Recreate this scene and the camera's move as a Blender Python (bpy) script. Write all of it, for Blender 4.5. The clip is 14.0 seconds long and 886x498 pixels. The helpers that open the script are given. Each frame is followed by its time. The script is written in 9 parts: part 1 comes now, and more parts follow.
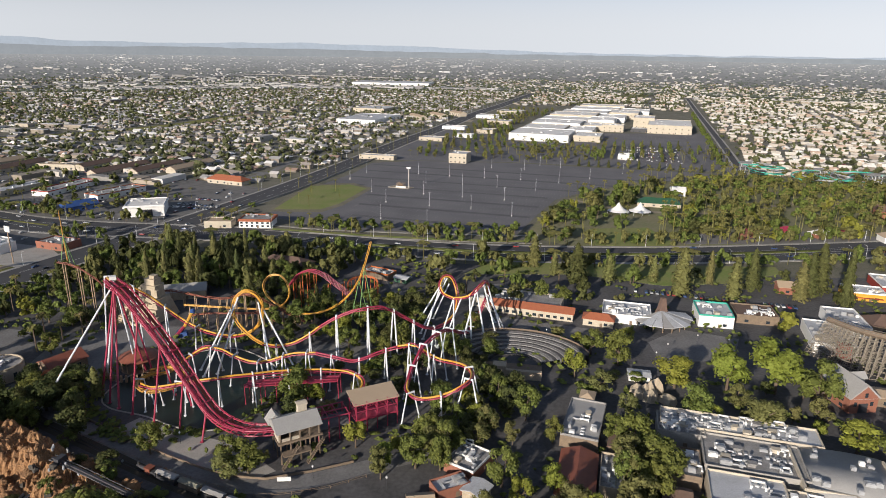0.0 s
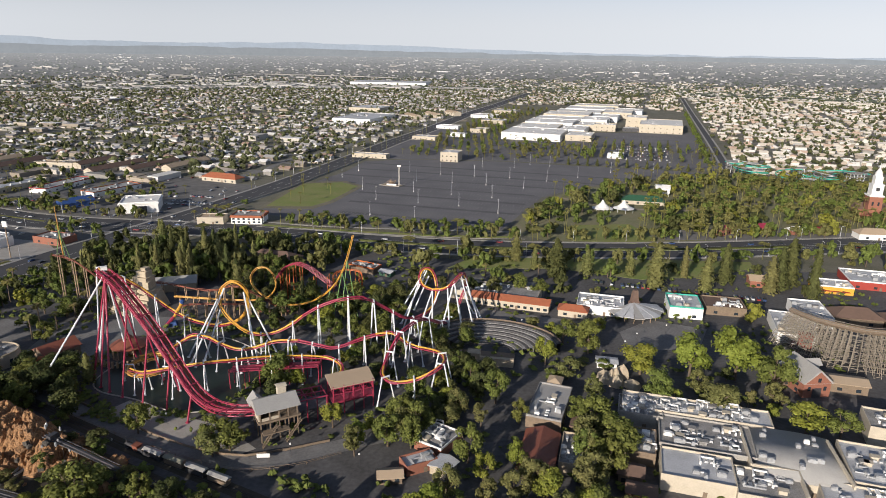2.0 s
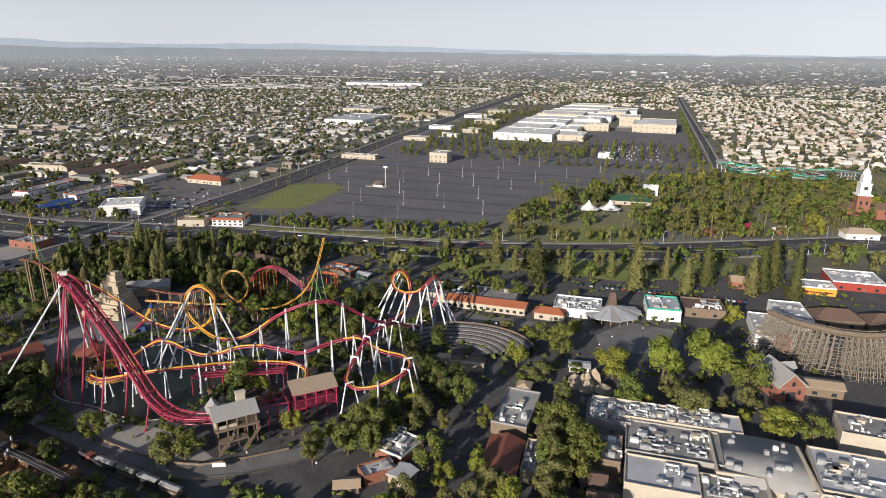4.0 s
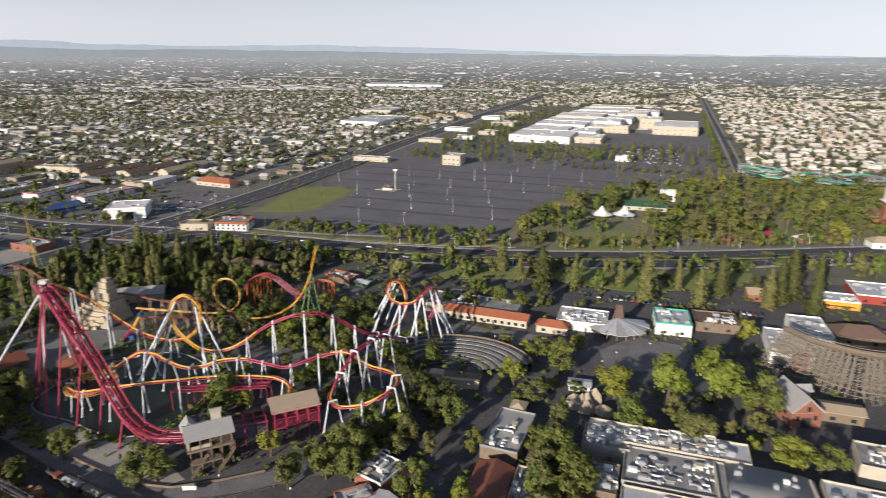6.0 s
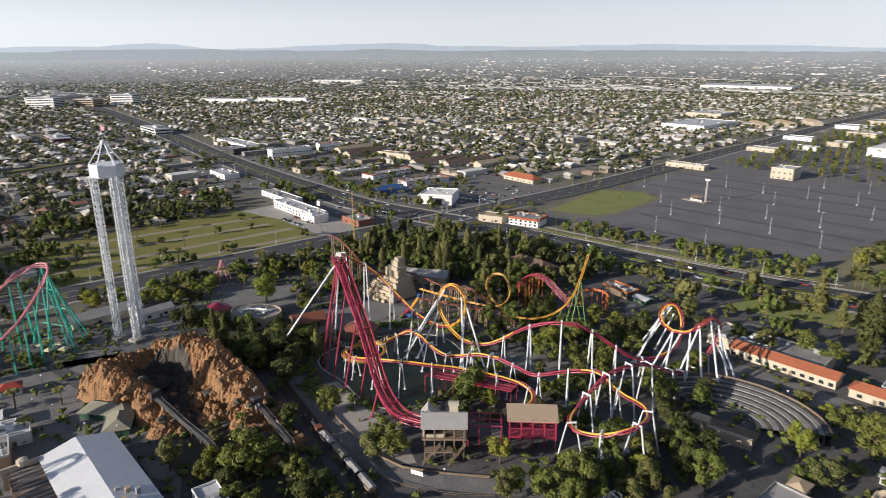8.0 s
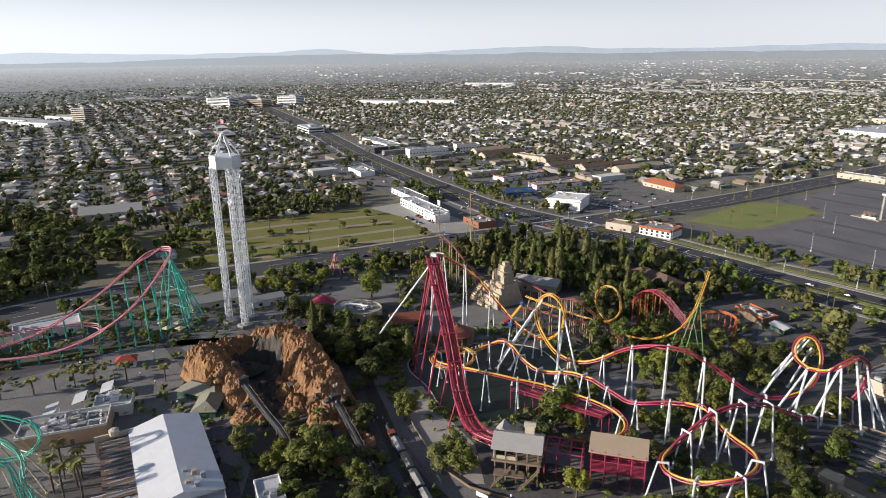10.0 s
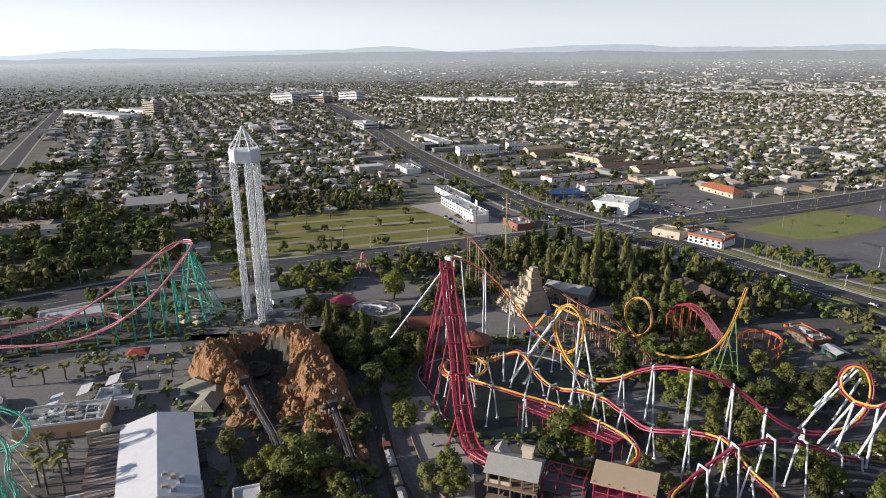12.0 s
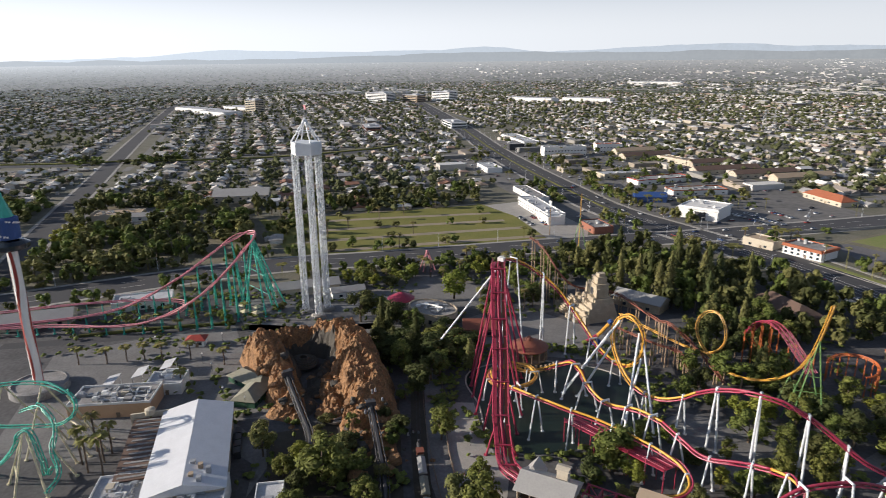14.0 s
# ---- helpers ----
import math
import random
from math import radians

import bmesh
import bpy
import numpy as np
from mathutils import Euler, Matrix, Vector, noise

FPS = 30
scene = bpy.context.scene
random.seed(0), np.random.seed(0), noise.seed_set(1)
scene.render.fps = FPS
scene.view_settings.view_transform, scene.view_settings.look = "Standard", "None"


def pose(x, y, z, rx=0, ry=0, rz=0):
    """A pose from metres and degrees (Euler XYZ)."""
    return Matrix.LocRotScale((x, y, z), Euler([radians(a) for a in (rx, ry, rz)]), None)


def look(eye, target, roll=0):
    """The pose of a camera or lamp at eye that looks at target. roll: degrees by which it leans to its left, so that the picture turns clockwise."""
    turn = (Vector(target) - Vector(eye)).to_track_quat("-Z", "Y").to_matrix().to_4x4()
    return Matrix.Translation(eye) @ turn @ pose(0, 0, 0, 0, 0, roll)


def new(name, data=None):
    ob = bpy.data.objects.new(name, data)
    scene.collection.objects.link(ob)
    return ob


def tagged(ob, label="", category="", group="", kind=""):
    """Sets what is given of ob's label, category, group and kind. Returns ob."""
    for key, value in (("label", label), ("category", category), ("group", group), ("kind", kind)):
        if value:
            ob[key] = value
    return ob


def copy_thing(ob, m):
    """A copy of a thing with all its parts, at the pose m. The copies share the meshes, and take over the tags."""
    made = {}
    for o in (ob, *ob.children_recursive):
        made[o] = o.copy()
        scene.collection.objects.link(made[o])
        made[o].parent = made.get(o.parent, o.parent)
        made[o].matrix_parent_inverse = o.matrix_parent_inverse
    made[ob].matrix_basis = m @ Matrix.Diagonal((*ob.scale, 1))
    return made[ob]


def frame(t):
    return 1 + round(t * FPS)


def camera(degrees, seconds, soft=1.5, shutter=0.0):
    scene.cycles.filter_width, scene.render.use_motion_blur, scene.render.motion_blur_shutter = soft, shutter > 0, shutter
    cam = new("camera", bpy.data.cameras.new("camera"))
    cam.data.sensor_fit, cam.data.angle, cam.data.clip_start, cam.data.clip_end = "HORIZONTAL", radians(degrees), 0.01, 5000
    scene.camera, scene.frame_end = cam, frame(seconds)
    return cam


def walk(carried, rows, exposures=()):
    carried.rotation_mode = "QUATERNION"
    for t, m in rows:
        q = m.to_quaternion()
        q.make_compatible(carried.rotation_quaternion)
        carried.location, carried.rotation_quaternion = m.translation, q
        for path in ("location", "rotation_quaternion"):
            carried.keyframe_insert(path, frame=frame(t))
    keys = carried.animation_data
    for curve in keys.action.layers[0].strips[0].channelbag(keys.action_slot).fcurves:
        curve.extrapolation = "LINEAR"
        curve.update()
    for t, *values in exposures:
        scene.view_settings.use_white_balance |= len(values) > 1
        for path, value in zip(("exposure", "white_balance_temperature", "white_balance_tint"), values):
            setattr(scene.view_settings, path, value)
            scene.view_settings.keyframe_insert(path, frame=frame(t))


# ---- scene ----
cam = camera(68.9, 14.0, soft=0.9, shutter=0.65)
PATH = [
    (0, (24.732, 44.312, 140.520), (24.6171, 46.2211, 139.9361), 0.74),
    (0.5, (26.847, 39.809, 140.819), (26.7356, 41.7184, 140.2333), 0.94),
    (1, (29.651, 35.505, 140.957), (29.5386, 37.4140, 140.3723), 0.93),
    (1.5, (33.017, 32.421, 141.259), (32.9035, 34.3299, 140.6744), 0.87),
    (2, (36.305, 30.747, 141.588), (36.1915, 32.6559, 141.0030), 0.81),
    (2.5, (39.640, 30.698, 141.671), (39.5275, 32.6068, 141.0861), 0.79),
    (3, (43.272, 31.717, 141.752), (43.1588, 33.6259, 141.1672), 0.73),
    (3.5, (47.003, 33.818, 141.526), (46.8892, 35.7278, 140.9413), 0.57),
    (5.8, (61.326, 51.568, 140.910), (61.1828, 53.4759, 140.3290), 0.47),
    (6, (62.182, 52.824, 141.179), (61.9985, 54.7291, 140.5975), 0.38),
    (6.5, (64.663, 56.521, 142.010), (64.2148, 58.3809, 141.4260), 0.32),
    (7, (67.812, 62.368, 141.298), (67.0098, 64.1038, 140.7134), 0.12),
    (7.5, (71.089, 68.521, 140.338), (70.1094, 70.1636, 139.7545), -0.05),
    (8, (73.517, 74.035, 139.761), (72.4563, 75.6271, 139.1777), -0.16),
    (8.5, (75.615, 80.003, 139.206), (74.4503, 81.5207, 138.6235), -0.25),
    (9, (77.510, 86.446, 138.289), (76.2497, 87.8865, 137.7080), -0.30),
    (9.2, (78.398, 89.272, 137.487), (77.1001, 90.6806, 136.9089), -0.42),
    (11.5, (81.943, 118.635, 133.270), (80.4394, 119.8232, 132.6984), -0.46),
    (12, (82.442, 125.158, 132.653), (80.9146, 126.3157, 132.0796), -0.37),
    (12.5, (82.411, 132.148, 131.372), (80.8704, 133.2885, 130.8009), -0.45),
    (13, (82.365, 137.524, 130.799), (80.8098, 138.6428, 130.2267), -0.43),
    (13.5, (82.140, 141.612, 129.734), (80.5122, 142.6239, 129.1636), -0.45),
    (14, (82.250, 145.097, 128.462), (80.5674, 146.0168, 127.8936), -0.55),
]
walk(cam, [(t, look(e, g, r)) for t, e, g, r in PATH], exposures=[(0.0, 0.36), (3.7, 0.37), (6.0, 0.44), (9.0, 0.54), (14.0, 0.58)])

# ---- world, sun and exposure ----
scene.view_settings.exposure = 0.4
AZ, EL = radians(28.0), radians(16.5)
world = bpy.data.worlds.new("world")
scene.world = world
world.use_nodes = True
wn = world.node_tree
sky = wn.nodes.new("ShaderNodeTexSky")
sky.sky_type = 'NISHITA'
sky.sun_disc = False
sky.sun_elevation = EL
sky.sun_rotation = math.pi + AZ
sky.dust_density = 0.7
sky.ozone_density = 1.0
wn.nodes["Background"].inputs["Strength"].default_value = 0.058
hazy = wn.nodes.new("ShaderNodeHueSaturation")
hazy.inputs["Saturation"].default_value = 0.30
cool = wn.nodes.new("ShaderNodeMix")
cool.data_type, cool.blend_type = 'RGBA', 'MULTIPLY'
cool.inputs["Factor"].default_value = 1.0
cool.inputs["B"].default_value = (0.83, 1.0, 1.36, 1)
wn.links.new(sky.outputs[0], hazy.inputs["Color"])
wn.links.new(hazy.outputs[0], cool.inputs["A"])
wn.links.new(cool.outputs["Result"], wn.nodes["Background"].inputs["Color"])
sun = new("sun", bpy.data.lights.new("sun", 'SUN'))
sun.data.energy = 4.6
sun.data.angle = radians(0.6)
sun.data.color = (1.0, 0.90, 0.79)
sun.matrix_world = look((-math.sin(AZ) * 900, -math.cos(AZ) * 900, 900 * math.tan(EL)), (0, 0, 0))


# ---- materials ----
def material(name, colour, rough=0.7, metal=0.0, second=None, scale=1.0, amount=0.5, bump=0.0, fine=8.0, per=0.0, spec=None, object_space=False):
    """A surface of one colour, broken up at two sizes; per: how far pieces differ from one another."""
    m = bpy.data.materials.new(name)
    m.use_nodes = True
    t = m.node_tree
    b = t.nodes["Principled BSDF"]
    b.inputs["Roughness"].default_value = rough
    b.inputs["Metallic"].default_value = metal
    if spec is not None:
        b.inputs["Specular IOR Level"].default_value = spec
    second = second or tuple(c * 0.6 for c in colour)
    co = t.nodes.new("ShaderNodeTexCoord" if object_space else "ShaderNodeNewGeometry")
    where = co.outputs["Object" if object_space else "Position"]
    n1, n2 = t.nodes.new("ShaderNodeTexNoise"), t.nodes.new("ShaderNodeTexNoise")
    n1.inputs["Scale"].default_value, n1.inputs["Detail"].default_value = scale, 4
    n2.inputs["Scale"].default_value, n2.inputs["Detail"].default_value = scale * fine, 3
    add = t.nodes.new("ShaderNodeMath")
    add.operation = 'ADD'
    for n in (n1, n2):
        t.links.new(where, n.inputs["Vector"])
    t.links.new(n1.outputs["Fac"], add.inputs[0])
    t.links.new(n2.outputs["Fac"], add.inputs[1])
    ramp = t.nodes.new("ShaderNodeMapRange")
    ramp.inputs["From Min"].default_value, ramp.inputs["From Max"].default_value = 0.7, 1.3
    ramp.inputs["To Max"].default_value = amount
    t.links.new(add.outputs[0], ramp.inputs["Value"])
    mix = t.nodes.new("ShaderNodeMix")
    mix.data_type = 'RGBA'
    mix.inputs["A"].default_value = (*colour, 1)
    mix.inputs["B"].default_value = (*second, 1)
    t.links.new(ramp.outputs[0], mix.inputs["Factor"])
    out = mix.outputs["Result"]
    if per:
        hsv = t.nodes.new("ShaderNodeHueSaturation")
        g = t.nodes.new("ShaderNodeNewGeometry")
        oi = t.nodes.new("ShaderNodeObjectInfo")
        s = t.nodes.new("ShaderNodeMath")
        s.operation = 'ADD'
        fr = t.nodes.new("ShaderNodeMath")
        fr.operation = 'FRACT'
        t.links.new(g.outputs["Random Per Island"], s.inputs[0])
        t.links.new(oi.outputs["Random"], s.inputs[1])
        t.links.new(s.outputs[0], fr.inputs[0])
        v = t.nodes.new("ShaderNodeMapRange")
        v.inputs["To Min"].default_value, v.inputs["To Max"].default_value = 1 - per, 1 + per
        h = t.nodes.new("ShaderNodeMapRange")
        h.inputs["To Min"].default_value, h.inputs["To Max"].default_value = 0.5 - 0.06 * per, 0.5 + 0.06 * per
        t.links.new(fr.outputs[0], v.inputs["Value"])
        t.links.new(oi.outputs["Random"], h.inputs["Value"])
        t.links.new(v.outputs[0], hsv.inputs["Value"])
        t.links.new(h.outputs[0], hsv.inputs["Hue"])
        t.links.new(out, hsv.inputs["Color"])
        out = hsv.outputs["Color"]
    t.links.new(out, b.inputs["Base Color"])
    if bump:
        bp = t.nodes.new("ShaderNodeBump")
        bp.inputs["Strength"].default_value = 0.6
        bp.inputs["Distance"].default_value = bump
        t.links.new(n2.outputs["Fac"], bp.inputs["Height"])
        t.links.new(bp.outputs["Normal"], b.inputs["Normal"])
    return m


def island_palette(name, colours, rough=0.8, per=0.15):
    """Colours dealt out piece by piece: roofs and walls of many houses."""
    m = material(name, colours[0], rough, scale=0.4, amount=0.25)
    t = m.node_tree
    b = t.nodes["Principled BSDF"]
    g = t.nodes.new("ShaderNodeNewGeometry")
    r = t.nodes.new("ShaderNodeValToRGB")
    r.color_ramp.interpolation = 'CONSTANT'
    e = r.color_ramp.elements
    while len(e) < len(colours):
        e.new(0.5)
    for i, c in enumerate(colours):
        e[i].position = i / len(colours)
        e[i].color = (*c, 1)
    t.links.new(g.outputs["Random Per Island"], r.inputs["Fac"])
    n = t.nodes.new("ShaderNodeTexNoise")
    n.inputs["Scale"].default_value = 0.6
    t.links.new(g.outputs["Position"], n.inputs["Vector"])
    mx = t.nodes.new("ShaderNodeMix")
    mx.data_type, mx.blend_type = 'RGBA', 'MULTIPLY'
    mx.inputs["Factor"].default_value = 0.5
    t.links.new(r.outputs["Color"], mx.inputs["A"])
    t.links.new(n.outputs["Color"], mx.inputs["B"])
    t.links.new(r.outputs["Color"], b.inputs["Base Color"])
    return m


M = {}
M["earth"] = material("mixed_ground", (0.17, 0.155, 0.12), 0.95, second=(0.075, 0.08, 0.045), scale=0.05, amount=0.9, fine=14)
M["plaza"] = material("park_paving", (0.108, 0.105, 0.107), 0.9, second=(0.040, 0.038, 0.038), scale=0.07, amount=0.8, fine=9)
M["asphalt"] = material("asphalt", (0.058, 0.058, 0.063), 0.9, second=(0.04, 0.04, 0.043), scale=0.06, amount=0.9, fine=20)
M["lot"] = material("worn_asphalt", (0.152, 0.147, 0.152), 0.92, second=(0.096, 0.093, 0.099), scale=0.03, amount=0.9, fine=25)
M["concrete"] = material("concrete", (0.36, 0.34, 0.31), 0.9, second=(0.24, 0.23, 0.21), scale=0.2, amount=0.7)
M["line"] = material("road_paint", (0.62, 0.60, 0.55), 0.8, scale=1.5, amount=0.5)
M["grass"] = material("lawn", (0.16, 0.22, 0.06), 0.95, second=(0.27, 0.23, 0.12), scale=0.045, amount=0.8, fine=12, spec=0.1)
M["drygrass"] = material("dry_lawn", (0.22, 0.20, 0.07), 0.95, second=(0.14, 0.155, 0.045), scale=0.05, amount=0.9, fine=12, spec=0.1)
M["dirt"] = material("packed_dirt", (0.30, 0.25, 0.18), 0.95, second=(0.22, 0.18, 0.13), scale=0.1, amount=0.7)
M["wood_floor"] = material("grass_and_litter_under_trees", (0.13, 0.15, 0.06), 0.95, second=(0.22, 0.185, 0.12), scale=0.035, amount=0.9, fine=10)
M["dirt_dry"] = material("dry_ground_under_trees", (0.20, 0.175, 0.12), 0.95, second=(0.10, 0.095, 0.06), scale=0.05, amount=0.9, fine=10)
M["white"] = material("white_paint", (0.78, 0.77, 0.74), 0.55, second=(0.62, 0.61, 0.58), scale=0.5, amount=0.5)
M["steel_white"] = material("white_steel", (0.70, 0.72, 0.74), 0.45, second=(0.55, 0.57, 0.59), scale=0.6, amount=0.5)
M["barn_red"] = material("barn_red_paint", (0.34, 0.045, 0.03), 0.7, second=(0.24, 0.035, 0.025), scale=0.5, amount=0.6)
M["pale_paving"] = material("pale_paving", (0.20, 0.195, 0.19), 0.9, second=(0.11, 0.106, 0.103), scale=0.12, amount=0.8, fine=8)
M["soil"] = material("dark_soil", (0.075, 0.06, 0.045), 0.95, second=(0.04, 0.038, 0.025), scale=0.3, amount=0.9, fine=6)
M["red"] = material("red_steel", (0.35, 0.034, 0.072), 0.45, second=(0.22, 0.025, 0.05), scale=0.5, amount=0.6)
M["orange"] = material("orange_steel", (0.50, 0.13, 0.03), 0.5, second=(0.34, 0.09, 0.03), scale=0.5, amount=0.6)
M["yellow"] = material("yellow_steel", (0.66, 0.36, 0.05), 0.4, second=(0.52, 0.24, 0.04), scale=0.5, amount=0.5)
M["tan_steel"] = material("tan_steel", (0.50, 0.27, 0.06), 0.5, second=(0.36, 0.19, 0.05), scale=0.5, amount=0.5)
M["brown_steel"] = material("rust_brown_steel", (0.23, 0.075, 0.045), 0.6, second=(0.15, 0.05, 0.03), scale=0.6, amount=0.6)
M["tan_post"] = material("tan_posts", (0.36, 0.26, 0.17), 0.8, second=(0.26, 0.18, 0.12), scale=0.8, amount=0.6)
M["green_steel"] = material("green_steel", (0.16, 0.30, 0.10), 0.5, scale=0.6)
M["teal"] = material("teal_steel", (0.05, 0.42, 0.31), 0.45, second=(0.04, 0.31, 0.24), scale=0.5, amount=0.5)
M["pink"] = material("pink_track", (0.62, 0.25, 0.28), 0.5, second=(0.48, 0.18, 0.20), scale=0.5, amount=0.5)
M["cream"] = material("cream_steel", (0.62, 0.55, 0.36), 0.5, second=(0.5, 0.44, 0.28), scale=0.5, amount=0.5)
M["grey_roof"] = material("grey_metal_roof", (0.36, 0.35, 0.33), 0.6, second=(0.27, 0.26, 0.25), scale=0.25, amount=0.6)
M["tan_roof"] = material("tan_roof", (0.42, 0.32, 0.22), 0.75, second=(0.34, 0.26, 0.18), scale=0.25, amount=0.5)
M["flat_roof"] = material("flat_gravel_roof", (0.33, 0.32, 0.31), 0.9, second=(0.13, 0.125, 0.12), scale=0.2, amount=0.85, fine=10)
M["white_roof"] = material("white_membrane_roof", (0.52, 0.53, 0.55), 0.7, second=(0.24, 0.24, 0.24), scale=0.16, amount=0.6, fine=12)
M["mall_roof"] = material("sunlit_white_roof", (0.76, 0.74, 0.70), 0.7, second=(0.50, 0.49, 0.47), scale=0.03, amount=0.6, fine=12)
M["tile"] = material("clay_tile", (0.38, 0.12, 0.055), 0.85, second=(0.26, 0.085, 0.045), scale=0.5, amount=0.7, bump=0.05)
M["shingle"] = material("brown_shingle", (0.16, 0.10, 0.075), 0.9, second=(0.10, 0.07, 0.055), scale=0.6, amount=0.7, bump=0.03)
M["stucco"] = material("cream_stucco", (0.52, 0.46, 0.36), 0.9, second=(0.36, 0.31, 0.24), scale=0.3, amount=0.6)
M["brick"] = material("red_brick", (0.30, 0.12, 0.075), 0.9, second=(0.20, 0.085, 0.06), scale=0.8, amount=0.7, fine=12)
M["peach"] = material("peach_stucco", (0.56, 0.36, 0.22), 0.9, second=(0.44, 0.28, 0.17), scale=0.3, amount=0.6)
M["olive_roof"] = material("olive_grey_roof", (0.26, 0.25, 0.19), 0.85, second=(0.17, 0.165, 0.125), scale=0.4, amount=0.7)
M["dark_green"] = material("dark_green_paint", (0.03, 0.10, 0.055), 0.6, scale=0.5)
M["metal_white"] = material("white_metal_roof", (0.66, 0.67, 0.69), 0.5, second=(0.50, 0.51, 0.53), scale=0.25, amount=0.6, fine=9)
M["wood"] = material("weathered_wood", (0.23, 0.17, 0.115), 0.9, second=(0.13, 0.10, 0.075), scale=0.6, amount=0.8, fine=6)
M["rock"] = material("orange_rock", (0.40, 0.215, 0.095), 0.95, second=(0.14, 0.08, 0.045), scale=0.3, amount=1.0, fine=6, bump=1.2)
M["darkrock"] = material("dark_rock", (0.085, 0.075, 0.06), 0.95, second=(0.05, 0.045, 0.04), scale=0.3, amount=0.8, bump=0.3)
M["stone"] = material("pale_stone", (0.47, 0.39, 0.28), 0.9, second=(0.28, 0.23, 0.165), scale=0.4, amount=0.7, bump=0.1)
M["dark"] = material("dark_metal", (0.05, 0.05, 0.055), 0.6, scale=1.0)
M["glass"] = material("window_glass", (0.03, 0.04, 0.05), 0.12, scale=0.5)
M["blue"] = material("blue_paint", (0.03, 0.08, 0.25), 0.6, scale=0.5)
M["water"] = material("pond_water", (0.010, 0.020, 0.016), 0.3, second=(0.018, 0.028, 0.018), scale=0.1, bump=0.05, spec=0.2)
M["trestle"] = material("bleached_timber", (0.30, 0.26, 0.205), 0.9, second=(0.18, 0.155, 0.12), scale=0.5, amount=0.8, fine=5)
M["equip"] = material("galvanised_duct", (0.44, 0.45, 0.46), 0.5, 0.3, second=(0.24, 0.24, 0.24), scale=0.8, amount=0.7)
M["bark"] = material("bark", (0.13, 0.095, 0.065), 0.95, second=(0.08, 0.06, 0.045), scale=1.2)
M["leaf"] = material("broad_leaves", (0.175, 0.197, 0.046), 0.75, second=(0.085, 0.10, 0.024), scale=0.25, amount=0.8, per=0.35, fine=6, spec=0.25)
M["leaf_bright"] = material("bright_leaves", (0.255, 0.275, 0.046), 0.75, second=(0.13, 0.15, 0.028), scale=0.25, amount=0.7, per=0.3, fine=6, spec=0.25)
M["leaf_dark"] = material("dark_needles", (0.105, 0.115, 0.038), 0.8, second=(0.048, 0.058, 0.02), scale=0.25, amount=0.8, per=0.35, fine=6, spec=0.2)
M["frond"] = material("palm_fronds", (0.28, 0.25, 0.085), 0.75, second=(0.11, 0.11, 0.03), scale=0.5, amount=0.7, per=0.3, spec=0.2)
M["far_leaf"] = material("distant_foliage", (0.135, 0.147, 0.066), 0.9, second=(0.072, 0.084, 0.044), scale=0.05, amount=0.8, per=0.35, fine=5, spec=0.1)
M["car"] = island_palette("car_paint", [(0.6, 0.6, 0.6), (0.05, 0.05, 0.055), (0.3, 0.31, 0.32), (0.7, 0.7, 0.69), (0.12, 0.02, 0.02), (0.03, 0.05, 0.1), (0.5, 0.48, 0.45)], 0.3)
M["house_roof"] = island_palette("house_roofs", [(0.27, 0.24, 0.215), (0.36, 0.345, 0.33), (0.50, 0.48, 0.455), (0.24, 0.21, 0.185), (0.66, 0.65, 0.63), (0.29, 0.20, 0.155), (0.42, 0.39, 0.35), (0.31, 0.305, 0.30), (0.22, 0.21, 0.205), (0.56, 0.55, 0.53)])
M["house_wall"] = island_palette("house_walls", [(0.40, 0.35, 0.28), (0.27, 0.23, 0.18), (0.46, 0.43, 0.38), (0.20, 0.17, 0.14), (0.60, 0.58, 0.54), (0.33, 0.28, 0.22), (0.24, 0.23, 0.21)])
# paler copy of the house roofs, lightened to imitate sun and haze
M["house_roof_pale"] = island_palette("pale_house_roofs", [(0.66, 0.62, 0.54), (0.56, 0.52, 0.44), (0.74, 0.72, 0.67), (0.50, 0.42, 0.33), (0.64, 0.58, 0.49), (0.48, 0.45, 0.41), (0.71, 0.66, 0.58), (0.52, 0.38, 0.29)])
M["hall_roof"] = island_palette("block_roofs", [(0.55, 0.54, 0.52), (0.36, 0.34, 0.32), (0.25, 0.235, 0.22), (0.46, 0.42, 0.36), (0.62, 0.61, 0.60)])


def leafy(m, share):
    """Leaves that let part of the light through."""
    t = m.node_tree
    b, out = t.nodes["Principled BSDF"], t.nodes["Material Output"]
    thin, both = t.nodes.new("ShaderNodeBsdfTranslucent"), t.nodes.new("ShaderNodeMixShader")
    t.links.new(b.inputs["Base Color"].links[0].from_socket, thin.inputs["Color"])
    both.inputs[0].default_value = share
    t.links.new(b.outputs[0], both.inputs[1])
    t.links.new(thin.outputs[0], both.inputs[2])
    t.links.new(both.outputs[0], out.inputs["Surface"])
    return m


for key in ("leaf", "leaf_bright", "leaf_dark", "frond", "far_leaf"):
    leafy(M[key], 0.25)
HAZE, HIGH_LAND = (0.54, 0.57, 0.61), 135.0


